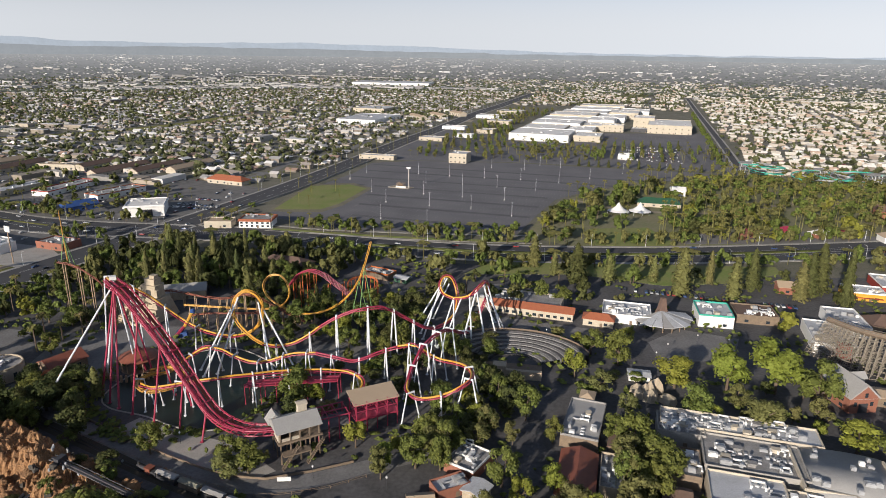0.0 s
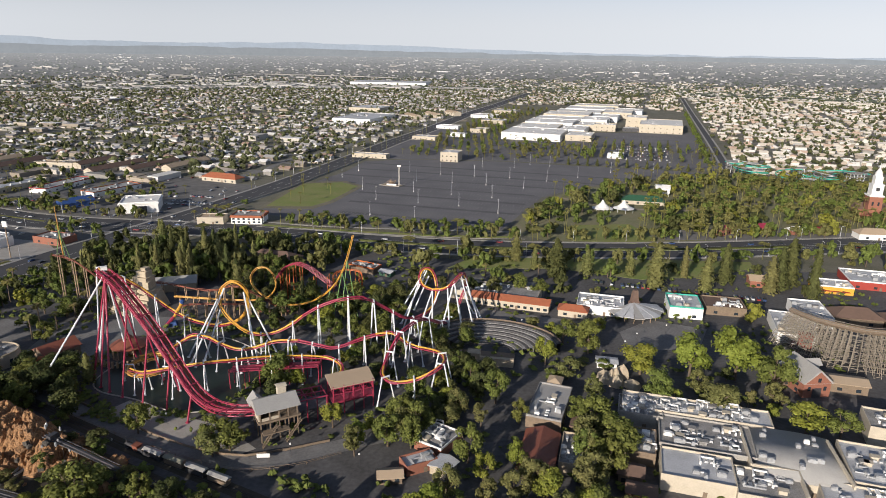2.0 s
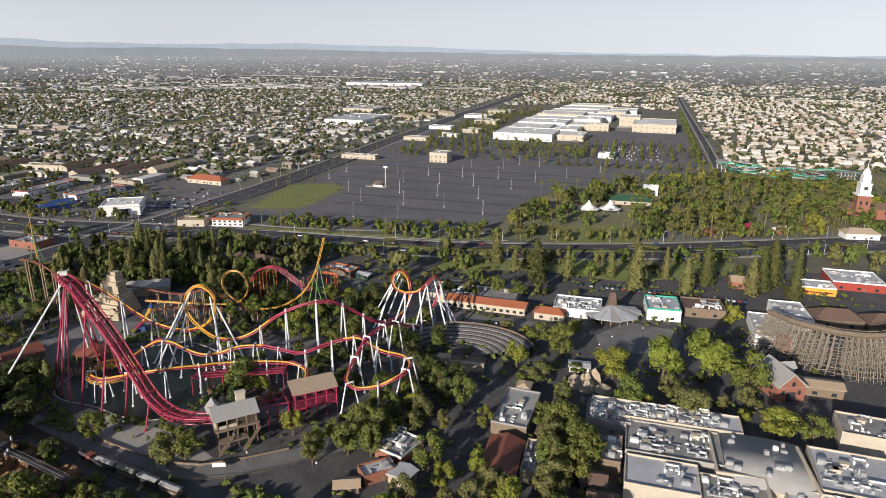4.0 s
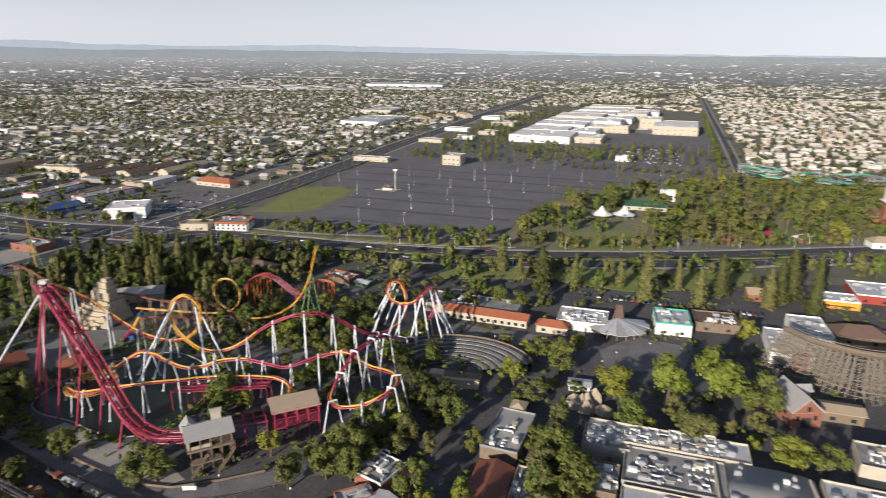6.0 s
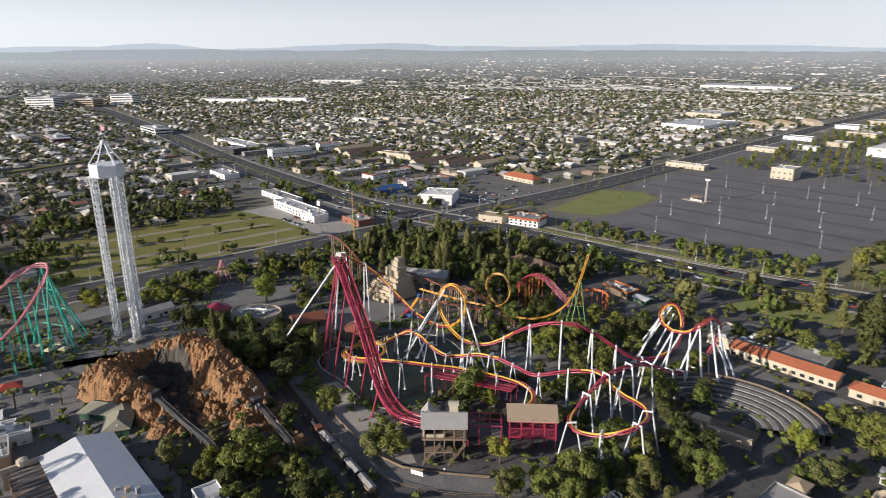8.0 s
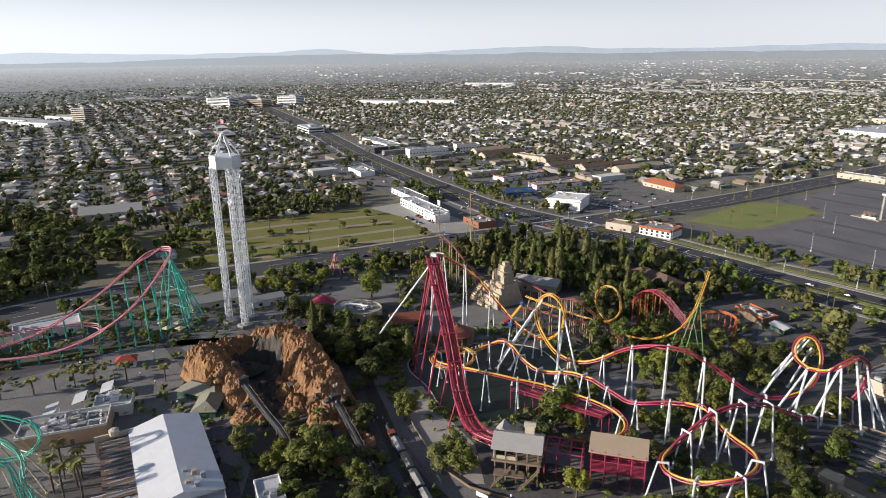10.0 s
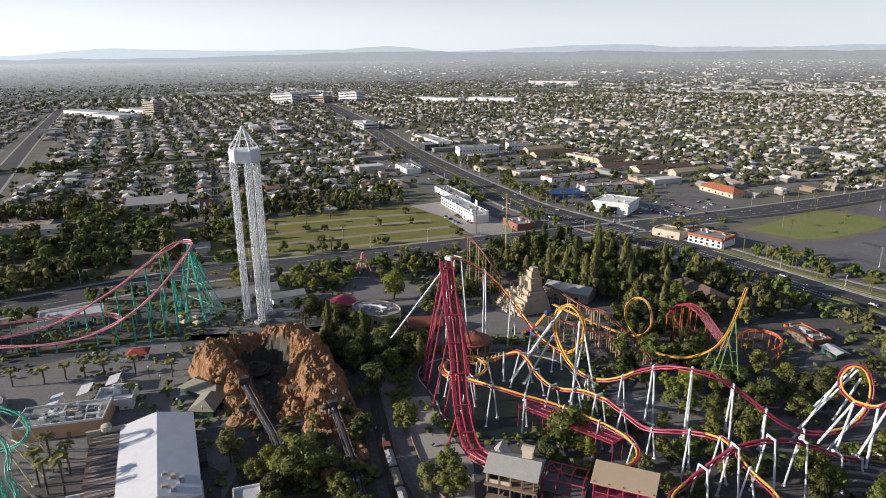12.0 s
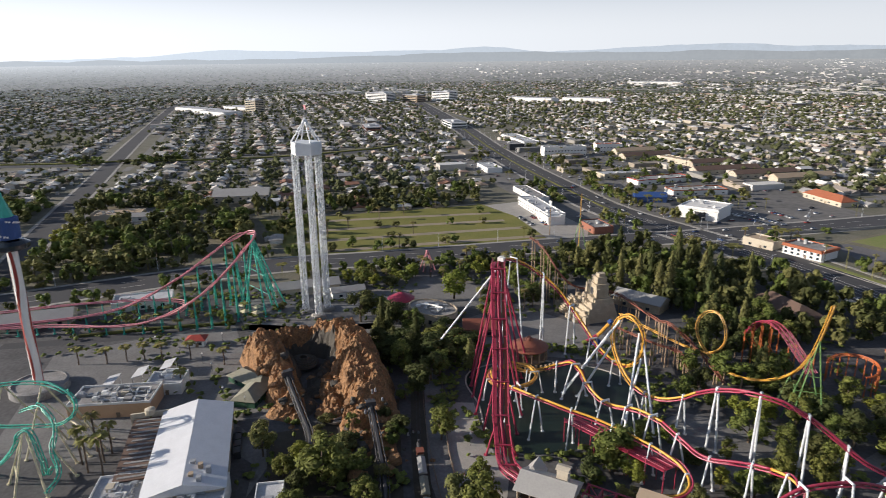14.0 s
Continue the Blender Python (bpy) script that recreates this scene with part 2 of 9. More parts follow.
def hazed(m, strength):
    """Paints hazy air into the far backdrop's emission, stronger with height."""
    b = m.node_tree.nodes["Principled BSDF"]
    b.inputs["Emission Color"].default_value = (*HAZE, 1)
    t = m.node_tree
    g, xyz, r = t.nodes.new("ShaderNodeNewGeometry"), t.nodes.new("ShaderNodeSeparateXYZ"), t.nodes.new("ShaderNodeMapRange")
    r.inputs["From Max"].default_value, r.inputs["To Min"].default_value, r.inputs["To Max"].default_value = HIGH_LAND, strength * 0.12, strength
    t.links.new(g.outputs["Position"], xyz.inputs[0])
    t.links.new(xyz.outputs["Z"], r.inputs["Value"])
    # the painted haze glows brighter towards the sun
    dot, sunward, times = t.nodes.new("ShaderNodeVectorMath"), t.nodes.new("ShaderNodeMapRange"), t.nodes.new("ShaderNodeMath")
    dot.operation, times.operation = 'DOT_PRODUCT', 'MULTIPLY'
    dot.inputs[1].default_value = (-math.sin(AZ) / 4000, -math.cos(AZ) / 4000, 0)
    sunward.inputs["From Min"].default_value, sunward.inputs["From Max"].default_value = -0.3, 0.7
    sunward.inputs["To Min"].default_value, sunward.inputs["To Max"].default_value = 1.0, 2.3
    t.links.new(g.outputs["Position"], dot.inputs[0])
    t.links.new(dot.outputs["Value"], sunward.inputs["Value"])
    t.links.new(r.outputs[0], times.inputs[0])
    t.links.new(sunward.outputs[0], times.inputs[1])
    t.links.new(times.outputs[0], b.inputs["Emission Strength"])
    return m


# far roofs, plain and woods carry their haze as a glow of the material
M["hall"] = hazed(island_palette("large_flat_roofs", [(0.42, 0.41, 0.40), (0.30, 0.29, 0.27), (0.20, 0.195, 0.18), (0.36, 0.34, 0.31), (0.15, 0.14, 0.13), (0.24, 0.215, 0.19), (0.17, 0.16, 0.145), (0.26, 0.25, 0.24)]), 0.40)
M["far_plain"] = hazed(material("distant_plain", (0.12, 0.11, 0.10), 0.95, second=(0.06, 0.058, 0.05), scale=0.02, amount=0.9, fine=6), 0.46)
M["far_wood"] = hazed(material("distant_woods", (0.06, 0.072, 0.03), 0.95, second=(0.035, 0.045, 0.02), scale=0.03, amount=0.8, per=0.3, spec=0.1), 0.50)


# ---- mesh helpers ----
class Shape:
    """Vertices and faces of one mesh, gathered piece by piece."""

    def __init__(self):
        self.v, self.f = [], []

    def add(self, verts, faces):
        k = len(self.v)
        self.v += [tuple(p) for p in verts]
        self.f += [tuple(i + k for i in f) for f in faces]
        return self

    def box(self, x, y, z, w, d, h, rz=0.0, top=1.0):
        c, s = math.cos(radians(rz)), math.sin(radians(rz))
        out = []
        for zz, q in ((z, 1.0), (z + h, top)):
            for a, b in ((-1, -1), (1, -1), (1, 1), (-1, 1)):
                px, py = a * w / 2 * q, b * d / 2 * q
                out.append((x + px * c - py * s, y + px * s + py * c, zz))
        return self.add(out, [(3, 2, 1, 0), (4, 5, 6, 7), (0, 1, 5, 4), (1, 2, 6, 5), (2, 3, 7, 6), (3, 0, 4, 7)])

    def gable(self, x, y, z, w, d, h, rz=0.0, over=0.4, hip=0.0, thick=0.25):
        """A pitched roof whose ridge runs along its length w."""
        c, s = math.cos(radians(rz)), math.sin(radians(rz))
        a, b, r = w / 2 + over, d / 2 + over, w / 2 + over - hip
        loc = [(-a, -b, 0), (a, -b, 0), (a, b, 0), (-a, b, 0), (-r, 0, h), (r, 0, h), (-a, -b, -thick), (a, -b, -thick), (a, b, -thick), (-a, b, -thick)]
        out = [(x + p * c - q * s, y + p * s + q * c, z + k) for p, q, k in loc]
        return self.add(out, [(0, 1, 5, 4), (2, 3, 4, 5), (1, 2, 5), (3, 0, 4), (6, 7, 1, 0), (7, 8, 2, 1), (8, 9, 3, 2), (9, 6, 0, 3), (9, 8, 7, 6)])

    def prism(self, poly, z0, z1):
        n = len(poly)
        area = sum(poly[i][0] * poly[(i + 1) % n][1] - poly[(i + 1) % n][0] * poly[i][1] for i in range(n))
        poly = poly if area > 0 else poly[::-1]
        self.add([(p[0], p[1], z0) for p in poly] + [(p[0], p[1], z1) for p in poly],
                 [tuple(range(n))[::-1], tuple(range(n, 2 * n))] + [(i, (i + 1) % n, n + (i + 1) % n, n + i) for i in range(n)])
        return self

    def beam(self, a, b, r, n=6, r2=None):
        a, b = Vector(a), Vector(b)
        d = b - a
        if d.length < 1e-6:
            return self
        d.normalize()
        u = d.cross(Vector((0, 0, 1)))
        u = u.normalized() if u.length > 1e-3 else Vector((1, 0, 0))
        w = d.cross(u)
        r2 = r if r2 is None else r2
        ring = [(math.cos(2 * math.pi * i / n), math.sin(2 * math.pi * i / n)) for i in range(n)]
        out = [a + (u * p + w * q) * r for p, q in ring] + [b + (u * p + w * q) * r2 for p, q in ring]
        return self.add(out, [tuple(range(n)), tuple(range(n, 2 * n))[::-1]] + [(i + n, (i + 1) % n + n, (i + 1) % n, i) for i in range(n)])

    def tube(self, pts, r, n=6):
        pts = [Vector(p) for p in pts]
        ring, out, k = [], [], len(pts)
        u = None
        for i, p in enumerate(pts):
            d = (pts[min(i + 1, k - 1)] - pts[max(i - 1, 0)]).normalized()
            if u is None:
                u = d.cross(Vector((0, 0, 1)))
                u = u.normalized() if u.length > 1e-3 else Vector((1, 0, 0))
            u = (u - d * u.dot(d)).normalized()
            w = d.cross(u)
            out += [p + (u * math.cos(2 * math.pi * j / n) + w * math.sin(2 * math.pi * j / n)) * r for j in range(n)]
        faces = [((i + 1) * n + j, (i + 1) * n + (j + 1) % n, i * n + (j + 1) % n, i * n + j) for i in range(k - 1) for j in range(n)]
        return self.add(out, faces + [tuple(range(n)), tuple(range((k - 1) * n, k * n))[::-1]])

    def lathe(self, x, y, profile, n=16):
        out = [(x + r * math.cos(2 * math.pi * j / n), y + r * math.sin(2 * math.pi * j / n), z) for r, z in profile for j in range(n)]
        k = len(profile)
        faces = [(i * n + j, i * n + (j + 1) % n, (i + 1) * n + (j + 1) % n, (i + 1) * n + j) for i in range(k - 1) for j in range(n)]
        return self.add(out, faces + [tuple(range(n))[::-1], tuple(range((k - 1) * n, k * n))])

    def mesh(self, name, mat, smooth=False, origin=(0, 0, 0)):
        me = bpy.data.meshes.new(name)
        o = Vector(origin)
        me.from_pydata([Vector(p) - o for p in self.v], [], self.f)
        me.materials.append(mat)
        if smooth:
            me.shade_smooth()
        return me


def thing(name, at, label, category, group="", rz=0.0, kind=""):
    ob = new(name)
    ob.empty_display_size = 0.5
    ob.matrix_basis = pose(*at, 0, 0, rz)
    return tagged(ob, label, category, group, kind)


def part(name, shape, mat, parent, label="", smooth=False):
    """One mesh under a thing or a part, in the coordinates of the thing."""
    xs = np.array(shape.v)
    lo, hi = xs.min(0), xs.max(0)
    o = Vector(((lo[0] + hi[0]) / 2, (lo[1] + hi[1]) / 2, lo[2]))
    ob = new(name, shape.mesh(name, mat, smooth, o))
    ob.parent = parent
    ob.location = o - (Vector(parent.get("at", (0, 0, 0))) if parent else Vector())
    ob["at"] = tuple(o)
    return tagged(ob, label)


def whole(name, shape, mat, label="", category="", group="", kind="", smooth=False):
    """A thing of one mesh, in world coordinates, with its origin at its base."""
    xs = np.array(shape.v)
    lo, hi = xs.min(0), xs.max(0)
    o = Vector(((lo[0] + hi[0]) / 2, (lo[1] + hi[1]) / 2, lo[2]))
    ob = new(name, shape.mesh(name, mat, smooth, o))
    ob.location = o
    return tagged(ob, label, category, group, kind)


def spline(points, step=1.2, closed=False):
    """A smooth line through the points, with even steps."""
    p = [Vector(q) for q in points]
    n = len(p)
    get = (lambda i: p[i % n]) if closed else (lambda i: p[i] if 0 <= i < n else (p[0] * 2 - p[1] if i < 0 else p[-1] * 2 - p[-2]))
    out = []
    for i in range(n if closed else n - 1):
        a, b, c, d = get(i - 1), get(i), get(i + 1), get(i + 2)
        k = max(2, int((c - b).length / step))
        for j in range(k):
            u = j / k
            out.append((b * 2 + (c - a) * u + (a * 2 - b * 5 + c * 4 - d) * u * u + (b * 3 - a - c * 3 + d) * u ** 3) * 0.5)
    if not closed:
        out.append(p[-1])
    return out

# ---- ground, roads and the far distance ----
HERE = Vector((50.0, 85.0, 0.0))
FLAT, RIM, HIGH = 2500.0, 2330.0, 140.0


def lay(x, y):
    """Where a spot of the plain stands: past 2.5 km the land rises gently towards the hills. Returns place and size."""
    d = Vector((x, y, 0)) - HERE
    far = d.length
    if far <= FLAT:
        return x, y, 0.0, 1.0
    r = FLAT + RIM * (1 - FLAT / far)
    return HERE.x + d.x * r / far, HERE.y + d.y * r / far, HIGH * (1 - r / far), r / far


ground = Shape()
rings = [0, 120, 250, 400, 600, 900, 1300, 1800, 2300, 2500, 2700, 3000, 3400, 4000, 5000, 7000, 11000, 25000]
N = 96
vs, fs = [(HERE.x, HERE.y, 0.0)], []
for d in rings[1:]:
    for j in range(N):
        a = 2 * math.pi * j / N
        x, y, z, _ = lay(HERE.x + d * math.sin(a), HERE.y + d * math.cos(a))
        vs.append((x, y, z))
for j in range(N):
    fs.append((0, 1 + (j + 1) % N, 1 + j))
for i in range(len(rings) - 2):
    for j in range(N):
        a, b = 1 + i * N + j, 1 + i * N + (j + 1) % N
        fs.append((a, b, b + N, a + N))
near_faces = [f for f in fs if max(f) < 1 + 9 * N]
whole("ground", Shape().add(vs[:1 + 9 * N], near_faces), M["earth"], "mixed dry earth and green city ground", "ground", kind="structure")
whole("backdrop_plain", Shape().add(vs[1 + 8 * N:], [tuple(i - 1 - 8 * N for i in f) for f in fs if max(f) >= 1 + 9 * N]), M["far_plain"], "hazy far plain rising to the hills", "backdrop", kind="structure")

PARK = [(-305, 60), (-262, 380), (-235, 470), (-120, 490), (-40, 478), (120, 455), (330, 470), (420, 300), (380, 40), (-60, -60), (-260, -20)]
LOT = [(-165, 590), (-120, 562), (-82, 549), (54, 550), (76, 620), (98, 683), (140, 735), (200, 784), (322, 836), (292, 862), (154, 885), (67, 905), (-62, 905), (-120, 880), (-130, 800), (-160, 700)]
MALL = [(-120, 905), (60, 912), (345, 870), (420, 1150), (560, 1720), (430, 1900), (40, 1900), (-60, 1400)]
MALL_LOT = [(-122, 907), (60, 912), (345, 870), (385, 1040), (440, 1290), (330, 1275), (225, 1260), (120, 1170), (66, 1180), (40, 1250), (-52, 1290)]
FIELD = [(-452, 262), (-410, 452), (-352, 452), (-270, 428), (-300, 330), (-326, 255)]
SOUTH = [(60, 545), (80, 620), (102, 680), (144, 731), (204, 780), (330, 834), (560, 860), (640, 700), (560, 590), (330, 545), (170, 520), (100, 518)]
ROAD_1 = [(-420, -600), (-350, -100), (-332, 60), (-324, 220), (-299, 310), (-265, 432), (-228, 545), (-188, 690), (-150, 860), (-108, 1080), (-60, 1290), (10, 1640), (75, 1900), (200, 2450)]
ROAD_2 = [(-2300, 1250), (-1500, 965), (-1003, 780), (-707, 660), (-540, 600), (-433, 566), (-330, 536), (-240, 530), (-150, 526), (-62, 508), (26, 499), (111, 501), (197, 511), (288, 529), (335, 539), (600, 595), (1300, 760)]
ROAD_3 = [(345, 850), (420, 1150), (560, 1730), (700, 2300)]
ROAD_4 = [(-352, 84), (-455, 99), (-560, 117), (-724, 147), (-1180, 230), (-2011, 390)]
CORRIDOR = [(-800, 1000), (-740, 1041), (-677, 1105), (-626, 1164), (-567, 1270), (-522, 1442), (-427, 1544), (-330, 1625)]
CANAL = [(-960, -60), (-880, 100), (-853, 190), (-806, 289), (-785, 393), (-792, 520), (-810, 570)]


def inside(x, y, poly):
    c, n = False, len(poly)
    for i in range(n):
        (x1, y1), (x2, y2) = poly[i], poly[i - 1]
        if (y1 > y) != (y2 > y) and x < (x2 - x1) * (y - y1) / (y2 - y1) + x1:
            c = not c
    return c


def from_line(x, y, line):
    best = 1e9
    for (x1, y1), (x2, y2) in zip(line, line[1:]):
        dx, dy = x2 - x1, y2 - y1
        u = min(1, max(0, ((x - x1) * dx + (y - y1) * dy) / (dx * dx + dy * dy)))
        best = min(best, math.hypot(x - x1 - u * dx, y - y1 - u * dy))
    return best


def strip(line, width, z, h=0.0, off=0.0, shape=None, dash=0):
    """A band along a line: a road, a kerb or a painted line."""
    shape = shape or Shape()
    pts = spline([(*p, 0) for p in line], 12.0)
    left, right = [], []
    for i, p in enumerate(pts):
        d = (pts[min(i + 1, len(pts) - 1)] - pts[max(i - 1, 0)]).normalized()
        n = Vector((-d.y, d.x, 0))
        left.append(p + n * (off + width / 2))
        right.append(p + n * (off - width / 2))
    for i in range(len(pts) - 1):
        if dash and i % dash:
            continue
        q = [right[i], right[i + 1], left[i + 1], left[i]]
        if h:
            shape.add([(a.x, a.y, z) for a in q] + [(a.x, a.y, z + h) for a in q], [(4, 5, 6, 7), (0, 1, 5, 4), (2, 3, 7, 6), (1, 2, 6, 5), (3, 0, 4, 7)])
        else:
            shape.add([(a.x, a.y, z) for a in q], [(0, 1, 2, 3)])
    return shape


def slab(name, poly, z0, z1, mat, label, category="ground"):
    return whole(name, Shape().prism(poly, z0, z1), mat, label, category, kind="structure")


slab("pavement", PARK, -0.3, 0.05, M["plaza"], "grey paved grounds of the amusement park")
slab("parking_lot", LOT, -0.3, 0.06, M["lot"], "empty dark asphalt parking lot with faded bay lines")
slab("parking_lot", MALL_LOT, -0.3, 0.05, M["lot"], "asphalt parking round a large white shopping building")
slab("lawn", FIELD, -0.3, 0.05, M["drygrass"], "striped green and tan grass field beside the road")
slab("park_ground", SOUTH, -0.3, 0.045, M["wood_floor"], "grass and dry earth under palms and shade trees")
slab("verge", [(-170, 604), (-164, 730), (-118, 744), (-92, 718), (-106, 636), (-120, 606)], 0.0, 0.10, M["dirt_dry"], "tan dry edge of the corner lawn")
slab("lawn", [(-166, 612), (-160, 722), (-120, 735), (-98, 716), (-112, 640), (-124, 616)], 0.0, 0.12, M["grass"], "worn green and yellow lawn at the lot's corner")
slab("lawn", [(108, 527), (116, 574), (166, 584), (176, 536), (157, 522)], 0.0, 0.12, M["grass"], "shaded green lawn beside the avenue")
slab("lawn", [(14, 448), (36, 482), (95, 480), (230, 484), (228, 470), (182, 446), (142, 438), (90, 455)], 0.0, 0.14, M["grass"], "green verge under tall trees along the avenue")
slab("lawn", [(-640, 118), (-560, 130), (-455, 112), (-352, 98), (-346, 240), (-452, 258), (-600, 300)], 0.0, 0.04, M["dirt_dry"], "dry grass under a belt of trees", "lawn")
slab("parking_lot", [(-560, 128), (-498, 116), (-482, 196), (-548, 206)], 0.0, 0.09, M["pale_paving"], "pale yard between sheds under the trees", "yard")
BLOCKS = [(-700, 575), (-440, 505), (-262, 470), (-236, 560), (-196, 700), (-420, 790), (-640, 850), (-830, 780)]
slab("parking_lot", BLOCKS, -0.3, 0.03, material("pale_asphalt", (0.17, 0.163, 0.155), 0.92, second=(0.085, 0.083, 0.078), scale=0.02, amount=0.9), "worn paved lots between shops and motels")
slab("plaza", [(-400, 453), (-352, 452), (-272, 430), (-262, 452), (-290, 478), (-396, 500)], 0.0, 0.08, M["concrete"], "pale concrete yard beside the field")
for k, (name, line, width, label) in enumerate((("road", ROAD_1, 29, "dark asphalt avenue with pale lane lines"), ("road", ROAD_2, 37, "wide dark asphalt boulevard with a planted median"),
                                               ("road", ROAD_3, 9, "straight asphalt street beside the shopping building"), ("road", ROAD_4, 20, "asphalt street between rows of houses"))):
    road = whole(name, strip(line, width, 0.10 + 0.004 * k), M["asphalt"], label, "road", kind="structure")
    if k < 2:
        whole("lane_line", strip(line, 0.35, 0.125, off=width * 0.17, shape=strip(line, 0.35, 0.125, off=-width * 0.17, dash=2), dash=2), M["line"], "faded white lane dashes", "lane line", kind="structure")
    sidewalk = strip(line, 3.0, 0.0, 0.2, off=width / 2 + 1.5, shape=strip(line, 3.0, 0.0, 0.2, off=-width / 2 - 1.5))
    whole("kerb", sidewalk, M["concrete"], "pale concrete pavement with a kerb", "pavement", kind="structure")
whole("median", strip([(-62, 508), (26, 499), (111, 501), (197, 511), (288, 529)], 3.2, 0.05, 0.25), M["grass"], "planted green median with a kerb", "median", kind="structure")
whole("median", strip([(-1003, 780), (-707, 660), (-540, 600), (-433, 566), (-330, 536)], 2.6, 0.05, 0.22), M["drygrass"], "narrow planted median", "median", kind="structure")
whole("boundary_wall", strip([(-212, 560), (-170, 690), (-133, 860), (-110, 960)], 0.5, 0.0, 2.0), M["concrete"], "long pale concrete boundary wall", "wall", kind="structure")
whole("canal", strip(CANAL, 22, 0.08), M["asphalt"], "dark drainage channel", "channel", kind="structure")
whole("power_corridor", strip(CORRIDOR, 30, 0.07), M["drygrass"], "tan grass strip under the power line", "grass", kind="structure")
whole("canal", strip([(-800, 1040), (-760, 1052), (-700, 1104), (-664, 1150)], 14, 0.075), M["asphalt"], "dark drainage channel beside the power line", "channel", kind="structure")
whole("canal_bank", strip(CANAL, 5, 0.0, 1.5, off=14), M["drygrass"], "dry grassy channel bank", "bank", kind="structure")
whole("rail_strip", strip([(-1900, 1700), (-1000, 1570), (-500, 1500), (0, 1440)], 40, 0.09), M["dirt"], "bare tan power line corridor", "corridor", kind="structure")

whole("median", strip([(-146, 545), (-60, 534), (20, 529), (62, 531)], 4.5, 0.05, 0.2), M["grass"], "narrow grass island before the lot", "median", kind="structure")
whole("pavement", strip([(-150, 556), (-82, 546), (54, 546), (60, 548)], 3.0, 0.05, 0.18), M["concrete"], "pale pavement along the lot", "pavement", kind="structure")
whole("kerb", strip([(-150, 540), (-60, 529), (20, 524), (72, 526)], 0.8, 0.05, 0.22), M["concrete"], "pale kerb of the frontage lane", "kerb", kind="structure")
whole("hedge", strip([(-58, 508), (26, 499.5), (111, 501.5), (197, 511.5), (284, 528)], 1.6, 0.28, 0.9), M["leaf_dark"], "clipped hedge on the median", "hedge", kind="structure")
for off in (-18.2, 18.2, -1.9, 1.9):
    whole("edge_line", strip(ROAD_2[6:16], 0.4, 0.127, off=off), M["line"], "faded white edge line", "edge line", kind="structure")

# pale walks across the field
walks = Shape()
for a, b in (((-424, 290), (-372, 440)), ((-396, 277), (-345, 436)), ((-366, 268), (-318, 436)), ((-337, 270), (-290, 436))):
    strip([a, ((a[0] + b[0]) / 2 - 1, (a[1] + b[1]) / 2), b], 6.5, 0.06, shape=walks)
strip([(-448, 268), (-408, 448)], 5, 0.065, shape=walks)
whole("walkway", walks, M["dirt"], "pale dirt walks across the grass field", "path", kind="structure")

# bay lines and light poles of the parking lot
U, V = Vector((0.976, -0.216, 0)), Vector((0.216, 0.976, 0))
bays = Shape()
for row in range(13):
    for col in range(70):
        p = Vector((-60, 590, 0)) + V * (row * 19.0) + U * (col * 3.4 - 60)
        if inside(p.x, p.y, LOT) and not inside(p.x, p.y, [(-170, 600), (-160, 735), (-95, 735), (-95, 600)]):
            q = [p - V * 4.6 - U * 0.1, p - V * 4.6 + U * 0.1, p + V * 4.6 + U * 0.1, p + V * 4.6 - U * 0.1]
            bays.add([(a.x, a.y, 0.075) for a in q], [(0, 1, 2, 3)])
for row in range(26):
    for col in range(60):
        p = Vector((-80, 930, 0)) + V * (row * 21.0) + U * (col * 6.6)
        if inside(p.x, p.y, MALL_LOT) and from_line(p.x, p.y, ROAD_1) > 24:
            q = [p - V * 5.2 - U * 0.12, p - V * 5.2 + U * 0.12, p + V * 5.2 + U * 0.12, p + V * 5.2 - U * 0.12]
            bays.add([(a.x, a.y, 0.075) for a in q], [(0, 1, 2, 3)])
# sealed crack bands and drive lanes across the lot
lanes = Shape()
for row in range(7):
    a, b = Vector((-150, 612 + row * 44, 0)), Vector((-150, 612 + row * 44, 0)) + U * 470
    run = [a + (b - a) * (i / 40) for i in range(41)]
    for c, d in zip(run, run[1:]):
        if inside(c.x, c.y, LOT) and inside(d.x, d.y, LOT) and not inside(c.x, c.y, [(-170, 600), (-160, 735), (-95, 735), (-95, 600)]):
            q = [c - V * 3.2, d - V * 3.2, d + V * 3.2, c + V * 3.2]
            lanes.add([(e.x, e.y, 0.068) for e in q], [(0, 1, 2, 3)])
whole("drive_lane", lanes, material("lot_lane", (0.100, 0.098, 0.104), 0.92, second=(0.07, 0.069, 0.074), scale=0.05, amount=0.9, fine=20), "darker resurfaced drive lanes across the lot", "lane", kind="structure")
whole("bay_lines", bays, material("faded_paint", (0.30, 0.30, 0.29), 0.9, second=(0.13, 0.13, 0.13), scale=0.08, amount=0.9), "faded parking bay lines", "bay lines", kind="structure")

lamp = thing("parking_lamp", (-26, 643, 0.06), "tall pale twin-headed parking lot light on a concrete foot", "street lamp", "lamps of the parking lot")
part("foot", Shape().lathe(0, 0, [(0.42, 0), (0.42, 0.8), (0.3, 0.9)], 8), M["white"], lamp, "white concrete foot")
part("pole", Shape().beam((0, 0, 1.0), (0, 0, 13.0), 0.11, 6, 0.07), M["steel_white"], lamp)
part("arm", Shape().beam((-1.4, 0, 13.0), (1.4, 0, 13.0), 0.06, 6), M["steel_white"], lamp)
for s in (-1, 1):
    part("lamp_head", Shape().box(s * 1.6, 0, 12.85, 1.1, 0.6, 0.28), M["dark"], lamp)
